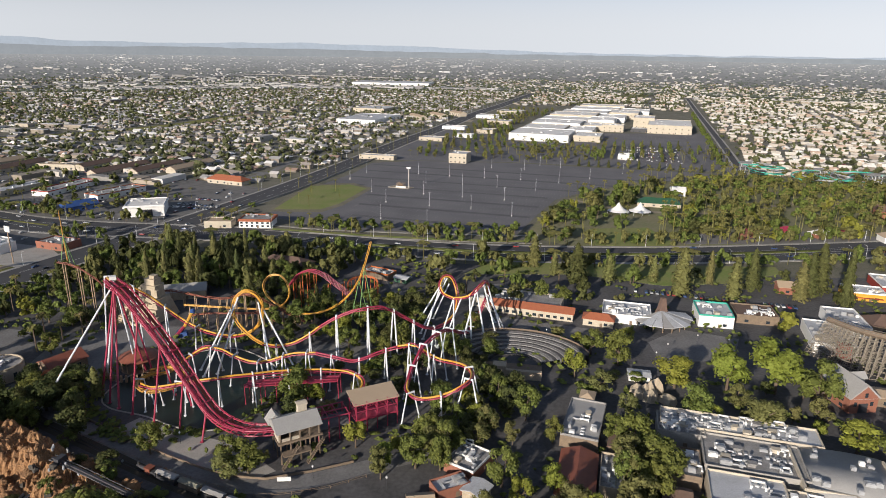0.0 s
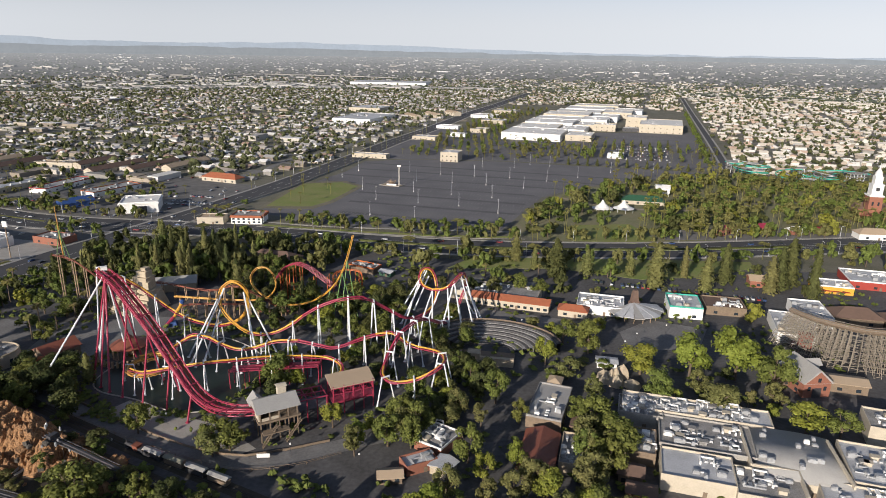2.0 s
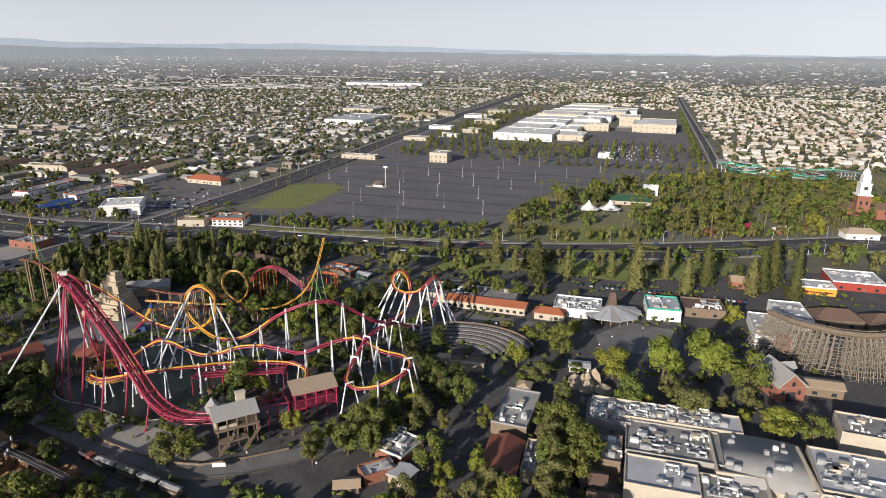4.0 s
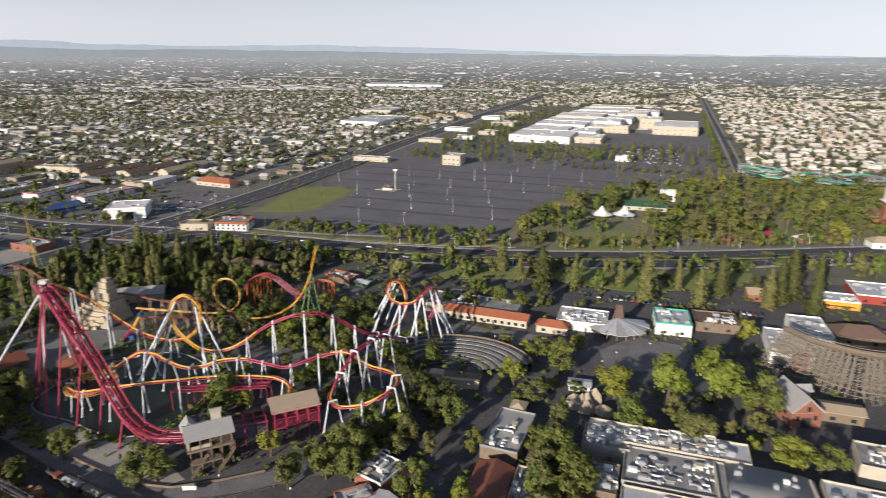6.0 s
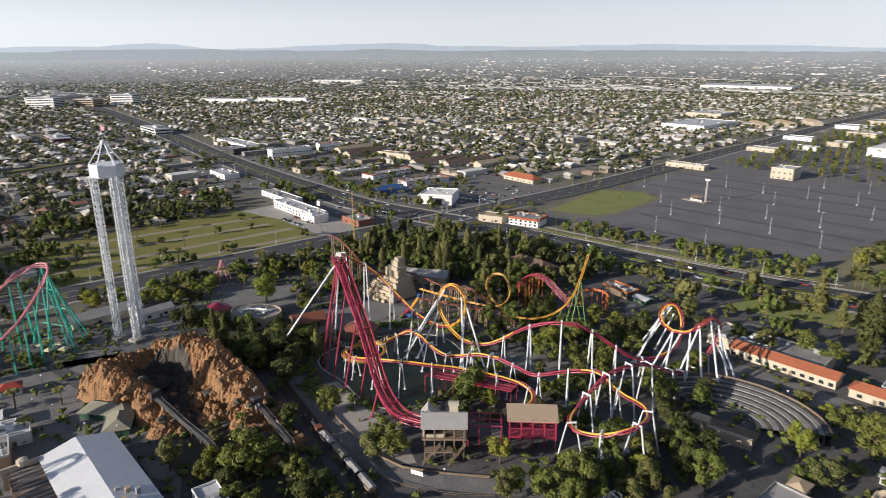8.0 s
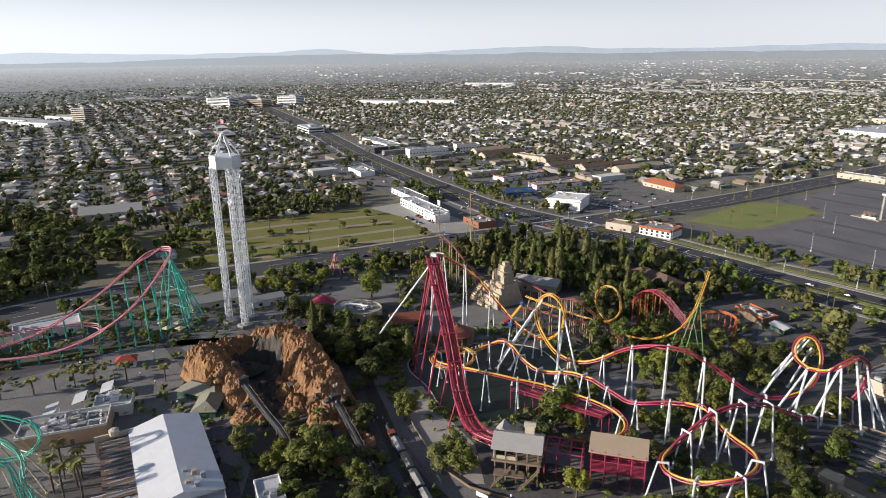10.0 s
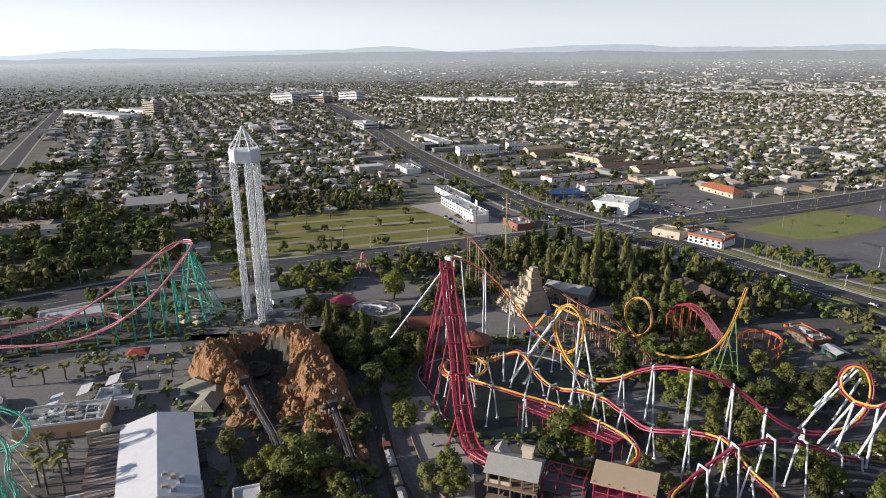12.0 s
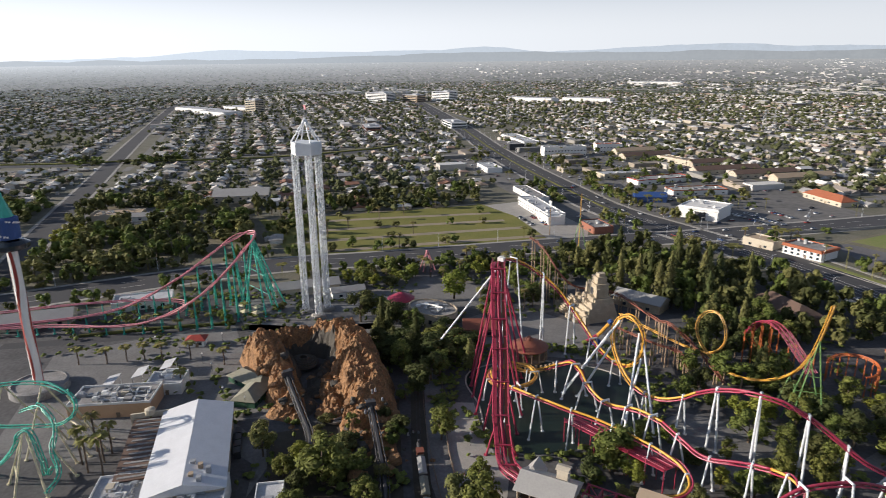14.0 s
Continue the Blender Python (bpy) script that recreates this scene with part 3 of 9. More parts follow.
LOT_LAMPS = [(-35, 694), (-38, 753), (-68, 653), (5, 685), (3, 747), (15, 634), (27, 792), (41, 739), (47, 676), (69, 786), (77, 856), (82, 728), (111, 771), (124, 875), (-126, 765), (-115, 809), (-21, 573), (-63, 589), (-52, 810), (-14, 799), (36, 862), (99, 886), (52, 610), (150, 800), (196, 840), (250, 848), (-90, 700)]
for i, (x, y) in enumerate(LOT_LAMPS):
    copy_thing(lamp, pose(x, y, 0.06, 0, 0, 23 * i))
lamp.matrix_basis = pose(-25, 643, 0.06)
lot_sign = thing("lot_sign", (-54, 724, 0.06), "tall pale sign mast on a planter in the parking lot", "sign", rz=-12)
part("planter", Shape().prism([(-22, -4), (2, -7), (5, 3), (-18, 8)], 0, 0.5), M["dirt"], lot_sign, "dry dirt planter with a pale kerb")
part("kerb", Shape().tube([(-22, -4, 0.5), (2, -7, 0.5), (5, 3, 0.5), (-18, 8, 0.5), (-22, -4, 0.5)], 0.3, 5), M["concrete"], lot_sign)
part("mast", Shape().box(0, 0, 0.5, 1.5, 1.0, 21.5, 0, 0.8), M["concrete"], lot_sign)
part("board", Shape().box(0, 0, 21.0, 4.4, 1.0, 1.6), M["white"], lot_sign)
part("low_wall", Shape().box(-8, -3, 0.5, 11, 0.6, 1.6), M["white"], lot_sign)
dry = random.Random(4)
bush = Shape()
for k in range(150):
    a, r_, h_ = dry.uniform(0, 6.28), dry.uniform(0.5, 6.5), dry.uniform(2, 6)
    bush.beam((-10, 1, 0.4), (-10 + r_ * math.cos(a), 1 + r_ * .7 * math.sin(a), h_), 0.16, 3, 0.05)
part("dry_bush", bush, M["tan_post"], lot_sign, "bare brown shrub")

# hills and haze at the horizon: bearing in degrees and height of the crest
FAR_CREST = [(-140, 130), (-95, 126), (-91, 132), (-85, 150), (-78, 190), (-70, 174), (-61, 180), (-57, 200), (-51, 162), (-43, 190), (-38, 202), (-32, 180), (-25, 176), (-17, 188), (-8, 178), (0, 158), (8, 144), (20, 138), (60, 136), (90, 134)]
NEAR_CREST = [(-140, 120), (-74, 128), (-68, 142), (-60, 158), (-55, 163), (-50, 156), (-44, 150), (-40, 160), (-33, 148), (-24, 152), (-14, 146), (-6, 138), (4, 130), (90, 120)]


def crest(rows, deg):
    for (a, p), (b, q) in zip(rows, rows[1:]):
        if a <= deg <= b:
            k = (deg - a) / (b - a)
            k = k * k * (3 - 2 * k)
            return p + (q - p) * k
    return rows[-1][1]


# hill surface with its haze put into emission, stronger towards the sun
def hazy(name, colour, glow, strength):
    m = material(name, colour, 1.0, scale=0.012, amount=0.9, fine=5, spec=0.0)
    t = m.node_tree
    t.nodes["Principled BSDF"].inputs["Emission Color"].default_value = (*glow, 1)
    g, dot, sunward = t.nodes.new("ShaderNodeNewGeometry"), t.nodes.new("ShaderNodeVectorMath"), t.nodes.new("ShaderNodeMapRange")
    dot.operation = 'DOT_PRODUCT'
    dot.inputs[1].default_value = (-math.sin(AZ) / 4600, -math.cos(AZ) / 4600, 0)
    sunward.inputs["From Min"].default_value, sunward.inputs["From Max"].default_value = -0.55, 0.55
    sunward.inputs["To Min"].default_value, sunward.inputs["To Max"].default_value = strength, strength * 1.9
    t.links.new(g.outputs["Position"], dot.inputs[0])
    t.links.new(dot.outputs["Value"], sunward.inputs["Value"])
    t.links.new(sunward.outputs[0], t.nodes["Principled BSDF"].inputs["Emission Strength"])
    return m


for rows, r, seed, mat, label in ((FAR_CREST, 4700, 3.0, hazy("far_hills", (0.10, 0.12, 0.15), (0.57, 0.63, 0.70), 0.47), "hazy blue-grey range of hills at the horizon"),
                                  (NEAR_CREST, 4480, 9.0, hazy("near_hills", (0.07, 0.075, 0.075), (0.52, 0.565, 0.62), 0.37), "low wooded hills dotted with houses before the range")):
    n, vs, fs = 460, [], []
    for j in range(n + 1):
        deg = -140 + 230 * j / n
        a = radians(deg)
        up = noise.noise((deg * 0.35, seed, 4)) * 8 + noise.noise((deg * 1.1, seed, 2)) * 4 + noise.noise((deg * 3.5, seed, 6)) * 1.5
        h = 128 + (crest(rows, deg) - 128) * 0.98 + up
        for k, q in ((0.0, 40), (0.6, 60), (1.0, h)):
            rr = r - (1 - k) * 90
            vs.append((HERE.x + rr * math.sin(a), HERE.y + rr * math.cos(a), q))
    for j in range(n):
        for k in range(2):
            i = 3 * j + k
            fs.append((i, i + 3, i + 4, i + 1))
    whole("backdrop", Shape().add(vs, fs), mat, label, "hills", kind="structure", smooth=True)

# glowing ring behind the hills all round: horizon haze painted as emission, brighter towards the sun
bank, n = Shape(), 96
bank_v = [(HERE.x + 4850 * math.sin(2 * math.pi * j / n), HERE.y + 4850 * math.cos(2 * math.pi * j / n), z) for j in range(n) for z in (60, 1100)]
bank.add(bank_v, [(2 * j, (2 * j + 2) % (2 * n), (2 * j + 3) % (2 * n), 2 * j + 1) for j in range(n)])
mist = bpy.data.materials.new("haze_bank")
mist.use_nodes = True
mt = mist.node_tree
mt.nodes.remove(mt.nodes["Principled BSDF"])
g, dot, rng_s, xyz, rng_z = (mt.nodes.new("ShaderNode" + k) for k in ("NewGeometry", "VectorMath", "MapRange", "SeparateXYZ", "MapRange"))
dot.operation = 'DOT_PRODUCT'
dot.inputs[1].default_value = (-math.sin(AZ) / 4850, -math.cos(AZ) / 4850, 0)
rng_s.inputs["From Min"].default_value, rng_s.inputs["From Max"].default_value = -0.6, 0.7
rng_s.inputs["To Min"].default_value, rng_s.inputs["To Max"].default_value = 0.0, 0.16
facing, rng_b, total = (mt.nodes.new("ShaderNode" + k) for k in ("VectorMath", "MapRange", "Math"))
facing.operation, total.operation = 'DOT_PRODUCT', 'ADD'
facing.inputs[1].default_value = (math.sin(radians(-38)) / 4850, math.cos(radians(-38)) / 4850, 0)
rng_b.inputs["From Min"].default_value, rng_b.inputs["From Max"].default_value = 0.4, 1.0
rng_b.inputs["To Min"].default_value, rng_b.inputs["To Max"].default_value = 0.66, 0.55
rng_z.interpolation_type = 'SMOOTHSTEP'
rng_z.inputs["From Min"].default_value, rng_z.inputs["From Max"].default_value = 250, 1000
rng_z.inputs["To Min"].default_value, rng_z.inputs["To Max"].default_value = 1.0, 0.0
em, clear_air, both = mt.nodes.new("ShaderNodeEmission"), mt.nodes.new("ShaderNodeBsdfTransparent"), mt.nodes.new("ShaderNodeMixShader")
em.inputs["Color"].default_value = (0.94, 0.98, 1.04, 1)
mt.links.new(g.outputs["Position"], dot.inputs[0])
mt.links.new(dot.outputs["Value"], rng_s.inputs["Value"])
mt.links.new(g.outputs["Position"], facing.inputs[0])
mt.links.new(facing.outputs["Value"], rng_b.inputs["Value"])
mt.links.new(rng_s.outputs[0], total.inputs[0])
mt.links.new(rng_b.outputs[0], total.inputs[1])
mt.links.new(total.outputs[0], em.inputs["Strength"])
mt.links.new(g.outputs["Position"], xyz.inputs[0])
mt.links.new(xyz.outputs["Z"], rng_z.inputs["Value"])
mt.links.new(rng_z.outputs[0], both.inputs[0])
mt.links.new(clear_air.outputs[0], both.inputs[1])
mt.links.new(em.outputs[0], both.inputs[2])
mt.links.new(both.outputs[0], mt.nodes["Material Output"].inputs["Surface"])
whole("backdrop_sky", bank, mist, "glowing backdrop ring painted as pale horizon haze", "sky", kind="structure")

# ---- the city: houses, halls and trees ----
rng = random.Random(7)
CELL_U, CELL_V = Vector((0.970, -0.242, 0)), Vector((0.242, 0.970, 0))
BUILT = [PARK, LOT, MALL, FIELD, SOUTH, [(-700, 560), (-240, 430), (-150, 540), (-200, 720), (-420, 790), (-640, 850), (-830, 780)], [(-480, 430), (-250, 420), (-240, 520), (-470, 520)], [(-560, -100), (-330, 40), (-330, 250), (-470, 270), (-620, 200)],
         [(-240, 480), (700, 480), (700, 860), (355, 850), (60, 560), (-120, 570), (-240, 620)], [(-150, 540), (370, 540), (370, 935), (-130, 935)]]


def free(x, y):
    if any(inside(x, y, p) for p in BUILT):
        return False
    return from_line(x, y, ROAD_1) > 28 and from_line(x, y, ROAD_2) > 34 and from_line(x, y, ROAD_3) > 18 and from_line(x, y, ROAD_4) > 22 and from_line(x, y, CANAL) > 24 and from_line(x, y, CORRIDOR) > 24


def sides(shape, x, y, z, w, d, h, rz):
    """The four walls of a house under its roof."""
    b = Shape().box(x, y, z, w, d, h, rz)
    shape.add(b.v, b.f[2:])


def house_shape(walls, roofs, x, y, z, k, w, d, h, rise, rz, hip, wing):
    sides(walls, x, y, z, w * k, d * k, h * k, rz)
    roofs.gable(x, y, z + h * k, w * k, d * k, rise * k, rz, 0.8 * k, hip * k, 0.25 * k)
    if wing:
        c, s = math.cos(radians(rz)), math.sin(radians(rz))
        px, py = w * 0.25 * wing * k, -d * 0.55 * k
        sides(walls, x + px * c - py * s, y + px * s + py * c, z, w * 0.4 * k, d * 0.6 * k, h * k, rz)
        roofs.gable(x + px * c - py * s, y + px * s + py * c, z + h * k, d * 0.6 * k, w * 0.4 * k, rise * 0.8 * k, rz + 90, 0.4 * k, 0, 0.2 * k)


def clump(shape, x, y, z, r, h, rnd, lobes=3):
    """A low, uneven crown of a few jagged lobes."""
    for _ in range(lobes):
        cx, cy, cz = x + rnd.uniform(-.5, .5) * r, y + rnd.uniform(-.5, .5) * r, z + h * rnd.uniform(.45, .7)
        a, b = r * rnd.uniform(.5, .8), h * rnd.uniform(.28, .42)
        turn = rnd.uniform(0, 6)
        ring = [(cx + a * rnd.uniform(.7, 1.15) * math.cos(turn + i * 1.257), cy + a * rnd.uniform(.7, 1.15) * math.sin(turn + i * 1.257), cz + b * rnd.uniform(-.3, .3)) for i in range(5)]
        shape.add([(cx, cy, cz + b)] + ring + [(cx, cy, cz - b)], [(0, 1 + i, 1 + (i + 1) % 5) for i in range(5)] + [(6, 1 + (i + 1) % 5, 1 + i) for i in range(5)])


def on_grid(iu, block, across):
    """A spot of the street grid: iu plots along a block, so far across it."""
    p = CELL_U * (iu * 18.5 + (block % 3) * 6) + CELL_V * (block * 66 + across)
    return p + CELL_V * (34 * noise.noise((iu * 0.03, block * 0.14, 0))) + CELL_U * (12 * noise.noise((iu * 0.3, block * 0.3, 3)))


def bearing(x, y):
    return math.hypot(x - HERE.x, y - HERE.y), math.degrees(math.atan2(x - HERE.x, y - HERE.y))


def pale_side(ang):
    """Eastern and southern share of paler roofs, fewer trees, imitating sunlight and haze there."""
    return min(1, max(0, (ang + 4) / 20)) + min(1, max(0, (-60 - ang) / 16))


spots, wooded, streets = [], [], Shape()
for iu in range(-330, 260):
    for iv in range(-40, 150):
        block = iv // 2
        p = on_grid(iu, block, (iv % 2) * 29)
        far, ang = bearing(p.x, p.y)
        if far > 3600 or not -104 < ang < 44 or far < 420 or iu % 23 == 0 or rng.random() < 0.05:
            continue
        if far > 2300 and rng.random() < (far - 2300) / 1500:
            continue
        if free(p.x, p.y):
            plot = noise.noise((p.x / 210, p.y / 210, 7))
            if plot < -0.44 + 0.05 * pale_side(ang):
                wooded.append((far, p.x, p.y))
            elif plot > 0.46 and iu % 3:
                if iu % 3 == 1 and iv % 2:
                    spots.append((far, p.x, p.y, 2))
            else:
                spots.append((far, p.x, p.y, iv % 2))
for block in range(-20, 75):
    for iu in range(-330, 260, 2):
        a, b = on_grid(iu, block, 47.5), on_grid(iu + 2, block, 47.5)
        far, ang = bearing(a.x, a.y)
        if 420 < far < 2400 and -104 < ang < 44 and free(a.x, a.y) and free(b.x, b.y):
            streets.add([(q.x, q.y, 0.06) for q in (a - CELL_V * 4.6, b - CELL_V * 4.6, b + CELL_V * 4.6, a + CELL_V * 4.6)], [(0, 1, 2, 3)])
        if iu % 23 == 0 or (iu + 1) % 23 == 0:
            k = iu if iu % 23 == 0 else iu + 1
            a, b = on_grid(k, block, 0), on_grid(k, block + 1, 0)
            if 420 < far < 2400 and -104 < ang < 44 and free(a.x, a.y) and free(b.x, b.y):
                streets.add([(q.x, q.y, 0.066) for q in (a - CELL_U * 4.6, a + CELL_U * 4.6, b + CELL_U * 4.6, b - CELL_U * 4.6)], [(0, 1, 2, 3)])
whole("road", streets, material("street_asphalt", (0.20, 0.196, 0.19), 0.92, second=(0.12, 0.118, 0.115), scale=0.03, amount=0.9), "worn grey residential streets", "road", kind="structure")
spots.sort()
near_houses, far_walls, far_roofs, town_trees = [h for h in spots if h[3] < 2][:84], Shape(), Shape(), Shape()
flat_roofs, pale_roofs, street_cars = Shape(), Shape(), Shape()
kinds = []
for i in range(6):
    w, d = rng.uniform(13, 17), rng.uniform(9, 11.5)
    a, b = Shape(), Shape()
    house_shape(a, b, 0, 0, 0, 1, w, d, 2.9, rng.uniform(1.6, 2.3), 0, rng.choice((0, d / 2)), rng.choice((-1, 1, 0)))
    kinds.append((a, b, w, d))
WALLS = [material("house_wall_" + n, c, 0.9, scale=0.4) for n, c in (("cream", (0.62, 0.55, 0.44)), ("white", (0.72, 0.70, 0.66)), ("tan", (0.50, 0.42, 0.32)))]
ROOFS = [material("house_roof_" + n, c, 0.9, scale=0.5, amount=0.6) for n, c in (("brown", (0.22, 0.17, 0.13)), ("grey", (0.40, 0.38, 0.36)), ("pale", (0.56, 0.53, 0.48)), ("red", (0.30, 0.15, 0.10)))]
masters = []
for i, (a, b, w, d) in enumerate(kinds):
    at = near_houses[i]
    roof_name = ("brown", "grey", "pale", "red")[i % 4]
    h = thing("house", (at[1], at[2], 0), "single-storey stucco house with a low " + roof_name + " pitched roof", "house", "houses of the neighbourhood", -14)
    part("wall", a, WALLS[i % 3], h)
    part("roof", b, ROOFS[i % 4], h)
    for s in (-0.3, 0.05, 0.32):
        part("window", Shape().box(s * w, -d / 2 - 0.03, 1.0, 1.6, 0.12, 1.2), M["glass"], h)
    part("door", Shape().box(0.18 * w, d / 2 + 0.03, 0, 1.0, 0.12, 2.05), M["wood"], h)
    masters.append(h)
for i, (far, x, y, row) in enumerate(near_houses[6:]):
    copy_thing(masters[i * 5 % 6], pose(x + rng.uniform(-2, 2), y + rng.uniform(-2, 2), 0, 0, 0, -14 + 180 * row + rng.choice((0, 0, 0, 90))))
near_set = set(near_houses)
for spot in spots:
    far, x, y, row = spot
    if spot in near_set:
        continue
    x, y = x + rng.uniform(-4, 4), y + rng.uniform(-5, 5)
    px, py, pz, k = lay(x, y)
    turn = -14 + 10 * noise.noise((x / 400, y / 400, 1)) + rng.choice((0, 0, 0, 90))
    if row == 2:
        w, d, h = rng.uniform(24, 52), rng.uniform(12, 18), rng.uniform(5, 8)
        far_walls.box(px, py, pz, w * k, d * k, h * k, turn)
        flat_roofs.box(px, py, pz + h * k, (w + .4) * k, (d + .4) * k, 0.5 * k, turn)
        continue
    w, d = rng.uniform(10, 15.5), rng.uniform(7.5, 10.5)
    ang = bearing(x, y)[1]
    # the bearing decides which roofs take the lightened colours
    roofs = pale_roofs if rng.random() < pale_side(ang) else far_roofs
    house_shape(far_walls, roofs, px, py, pz, k, w, d, rng.choice((2.2, 2.2, 2.4, 2.4, 4.8)), rng.uniform(1.6, 2.7), turn + 180 * row, rng.choice((0, 0, 4)), rng.choice((-1, 1, 0)) if far < 1300 else 0)
    if far < 1700:
        side = CELL_V * (11 if row else -11)
        if rng.random() < 0.6:
            q = Vector((x, y, 0)) - side * rng.uniform(.9, 1.2) + CELL_U * rng.uniform(-7, 7)
            flat_roofs.box(q.x, q.y, 0, rng.uniform(3, 7), rng.uniform(2.5, 5), rng.uniform(2, 2.6), turn)
        if rng.random() < 0.7:
            q = Vector((x, y, 0)) + side * rng.uniform(.8, 1.5) + CELL_U * rng.uniform(-7, 7)
            street_cars.box(q.x, q.y, 0.3, 4.3, 1.8, 1.1, turn + rng.choice((0, 90)), 0.85)
for far, x, y, row in spots:
    pale = pale_side(bearing(x, y)[1])
    thick = 0.95 - 0.36 * pale + 0.6 * noise.noise((x / 120, y / 120, 11))
    for _ in range(5 if far < 1000 else 4 if far < 1700 else 3):
        if rng.random() < thick:
            px, py, pz, k = lay(x + rng.uniform(-13, 13), y + rng.uniform(-22, 22))
            r = rng.choice((1.5, 2.0, 2.7, 3.6, 4.8)) * rng.uniform(.8, 1.25) * (1.0 if far < 1400 else 1.2)
            clump(town_trees, px, py, pz, r * 1.15 * k, (1.8 + r * rng.uniform(1.0, 1.8)) * k, rng, 3 if far < 750 else 2 if far < 1100 else 1)
# woods and parks between the housing blocks
for far, x, y in wooded:
    for _ in range(2):
        px, py, pz, k = lay(x + rng.uniform(-12, 12), y + rng.uniform(-18, 18))
        r = rng.uniform(3.0, 6)
        clump(town_trees, px, py, pz, r * k, (3 + r * rng.uniform(.8, 1.4)) * k, rng, 3 if far < 1000 else 2)
for i in range(9000):
    far, ang = 430 + 2100 * math.sqrt(rng.random()), radians(rng.uniform(-104, 44))
    x, y = HERE.x + far * math.sin(ang), HERE.y + far * math.cos(ang)
    if free(x, y) and rng.random() < 0.45 - 0.22 * pale_side(math.degrees(ang)):
        px, py, pz, k = lay(x, y)
        r = rng.uniform(2.2, 5.5)
        clump(town_trees, px, py, pz, r, 3 + r * rng.uniform(.7, 1.3), rng, 3 if far < 1000 else 2)
# larger halls and woods of the hazy plain beyond
halls, far_woods, mid_halls = Shape(), Shape(), Shape()
for i in range(9000):
    far, ang = 2480 + 16000 * rng.random() ** 2.8, radians(rng.uniform(-104, 44))
    x, y = HERE.x + far * math.sin(ang), HERE.y + far * math.cos(ang)
    px, py, pz, k = lay(x, y)
    big = noise.noise((x / 1900, y / 700, 2)) > 0.22
    w, d = (rng.uniform(24, 90), rng.uniform(14, 30)) if big and i % 3 == 0 else (rng.uniform(8, 18), rng.uniform(7, 12))
    halls.box(px, py, pz, w * k, d * k, (rng.uniform(7, 11) if big else rng.uniform(3, 6)) * k, -14)
for i in range(10500):
    far, ang = 2450 + 13000 * rng.random() ** 2.2, radians(rng.uniform(-104, 44))
    px, py, pz, k = lay(HERE.x + far * math.sin(ang), HERE.y + far * math.cos(ang))
    clump(far_woods, px, py, pz, rng.uniform(6, 26) * k, rng.uniform(5, 12) * k, rng, 1)
for i in range(70):
    x, y = rng.uniform(-820, -200), rng.uniform(560, 830)
    if inside(x, y, BLOCKS) and from_line(x, y, ROAD_2) > 36 and from_line(x, y, ROAD_1) > 34 and not (-420 < x < -260 and y < 700):
        mid_halls.box(x, y, 0, rng.uniform(14, 40), rng.uniform(9, 16), rng.uniform(3.5, 6.5), -16 + rng.choice((0, 90)))
whole("shop_blocks", mid_halls, M["house_wall"], "low pale shops and flats between parking lots", "buildings", kind="stuff")
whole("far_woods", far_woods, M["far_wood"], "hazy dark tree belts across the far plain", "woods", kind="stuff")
whole("town_houses", far_roofs, M["house_roof"], "low pitched roofs of distant neighbourhood houses", "houses", kind="stuff")
whole("town_houses", pale_roofs, M["house_roof_pale"], "distant neighbourhood roofs painted paler for sunlight and haze", "houses", kind="stuff")
whole("street_cars", street_cars, M["car"], "cars parked along residential streets", "cars", kind="stuff")
whole("town_walls", far_walls, M["house_wall"], "pale stucco walls of distant neighbourhood houses", "houses", kind="stuff")
whole("town_trees", town_trees, M["far_leaf"], "dark green garden and street trees across the city", "trees", kind="stuff")
whole("town_blocks", flat_roofs, M["hall_roof"], "flat pale roofs of schools, shops and flats", "buildings", kind="stuff")
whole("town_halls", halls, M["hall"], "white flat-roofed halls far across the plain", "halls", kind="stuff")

# raised freeway across the plain
deck, piers = Shape(), Shape()
run = spline([(-1900, 1750, 7), (-1680, 2080, 8), (-1524, 2380, 11), (-1330, 2640, 14), (-1220, 2980, 21), (-1080, 3190, 27), (-890, 3230, 25), (-670, 3235, 23), (-380, 3190, 20)], 60)
for a, b in zip(run, run[1:]):
    d = (b - a).normalized()
    n = Vector((-d.y, d.x, 0)) * 17
    top = [a + n, b + n, b - n, a - n]
    deck.add([(p.x, p.y, p.z) for p in top] + [(p.x, p.y, p.z - 3) for p in top], [(3, 2, 1, 0), (0, 1, 5, 4), (2, 3, 7, 6)])
    piers.beam((a.x, a.y, 0), (a.x, a.y, a.z - 2), 1.6, 6)
freeway = thing("freeway", (-1500, 2300, 0), "pale raised concrete freeway curving across the plain", "freeway", kind="structure")
freeway.matrix_basis = pose(0, 0, 0)
part("deck", deck, M["concrete"], freeway)
part("piers", piers, M["concrete"], freeway)


def tower_block(at, w, d, h, rz, wall, label, storeys):
    """A far building of several storeys with its rows of windows."""
    b = thing("office_block", (*at, 0), label, "office block", rz=rz)
    part("wall", Shape().box(0, 0, 0, w, d, h), M[wall], b)
    part("roof", Shape().box(0, 0, h, w + 1, d + 1, 1.0).box(w * .15, 0, h + 1, w * .25, d * .4, 3.5), M["white_roof"], b)
    for i in range(storeys):
        z = h * (i + 0.35) / storeys
        for x, y, a, c in ((0, -d / 2 - .05, w * .92, .3), (w / 2 + .05, 0, .3, d * .9)):
            part("window_band", Shape().box(x, y, z, a, c, h / storeys * .45), M["glass"], b)
    return b


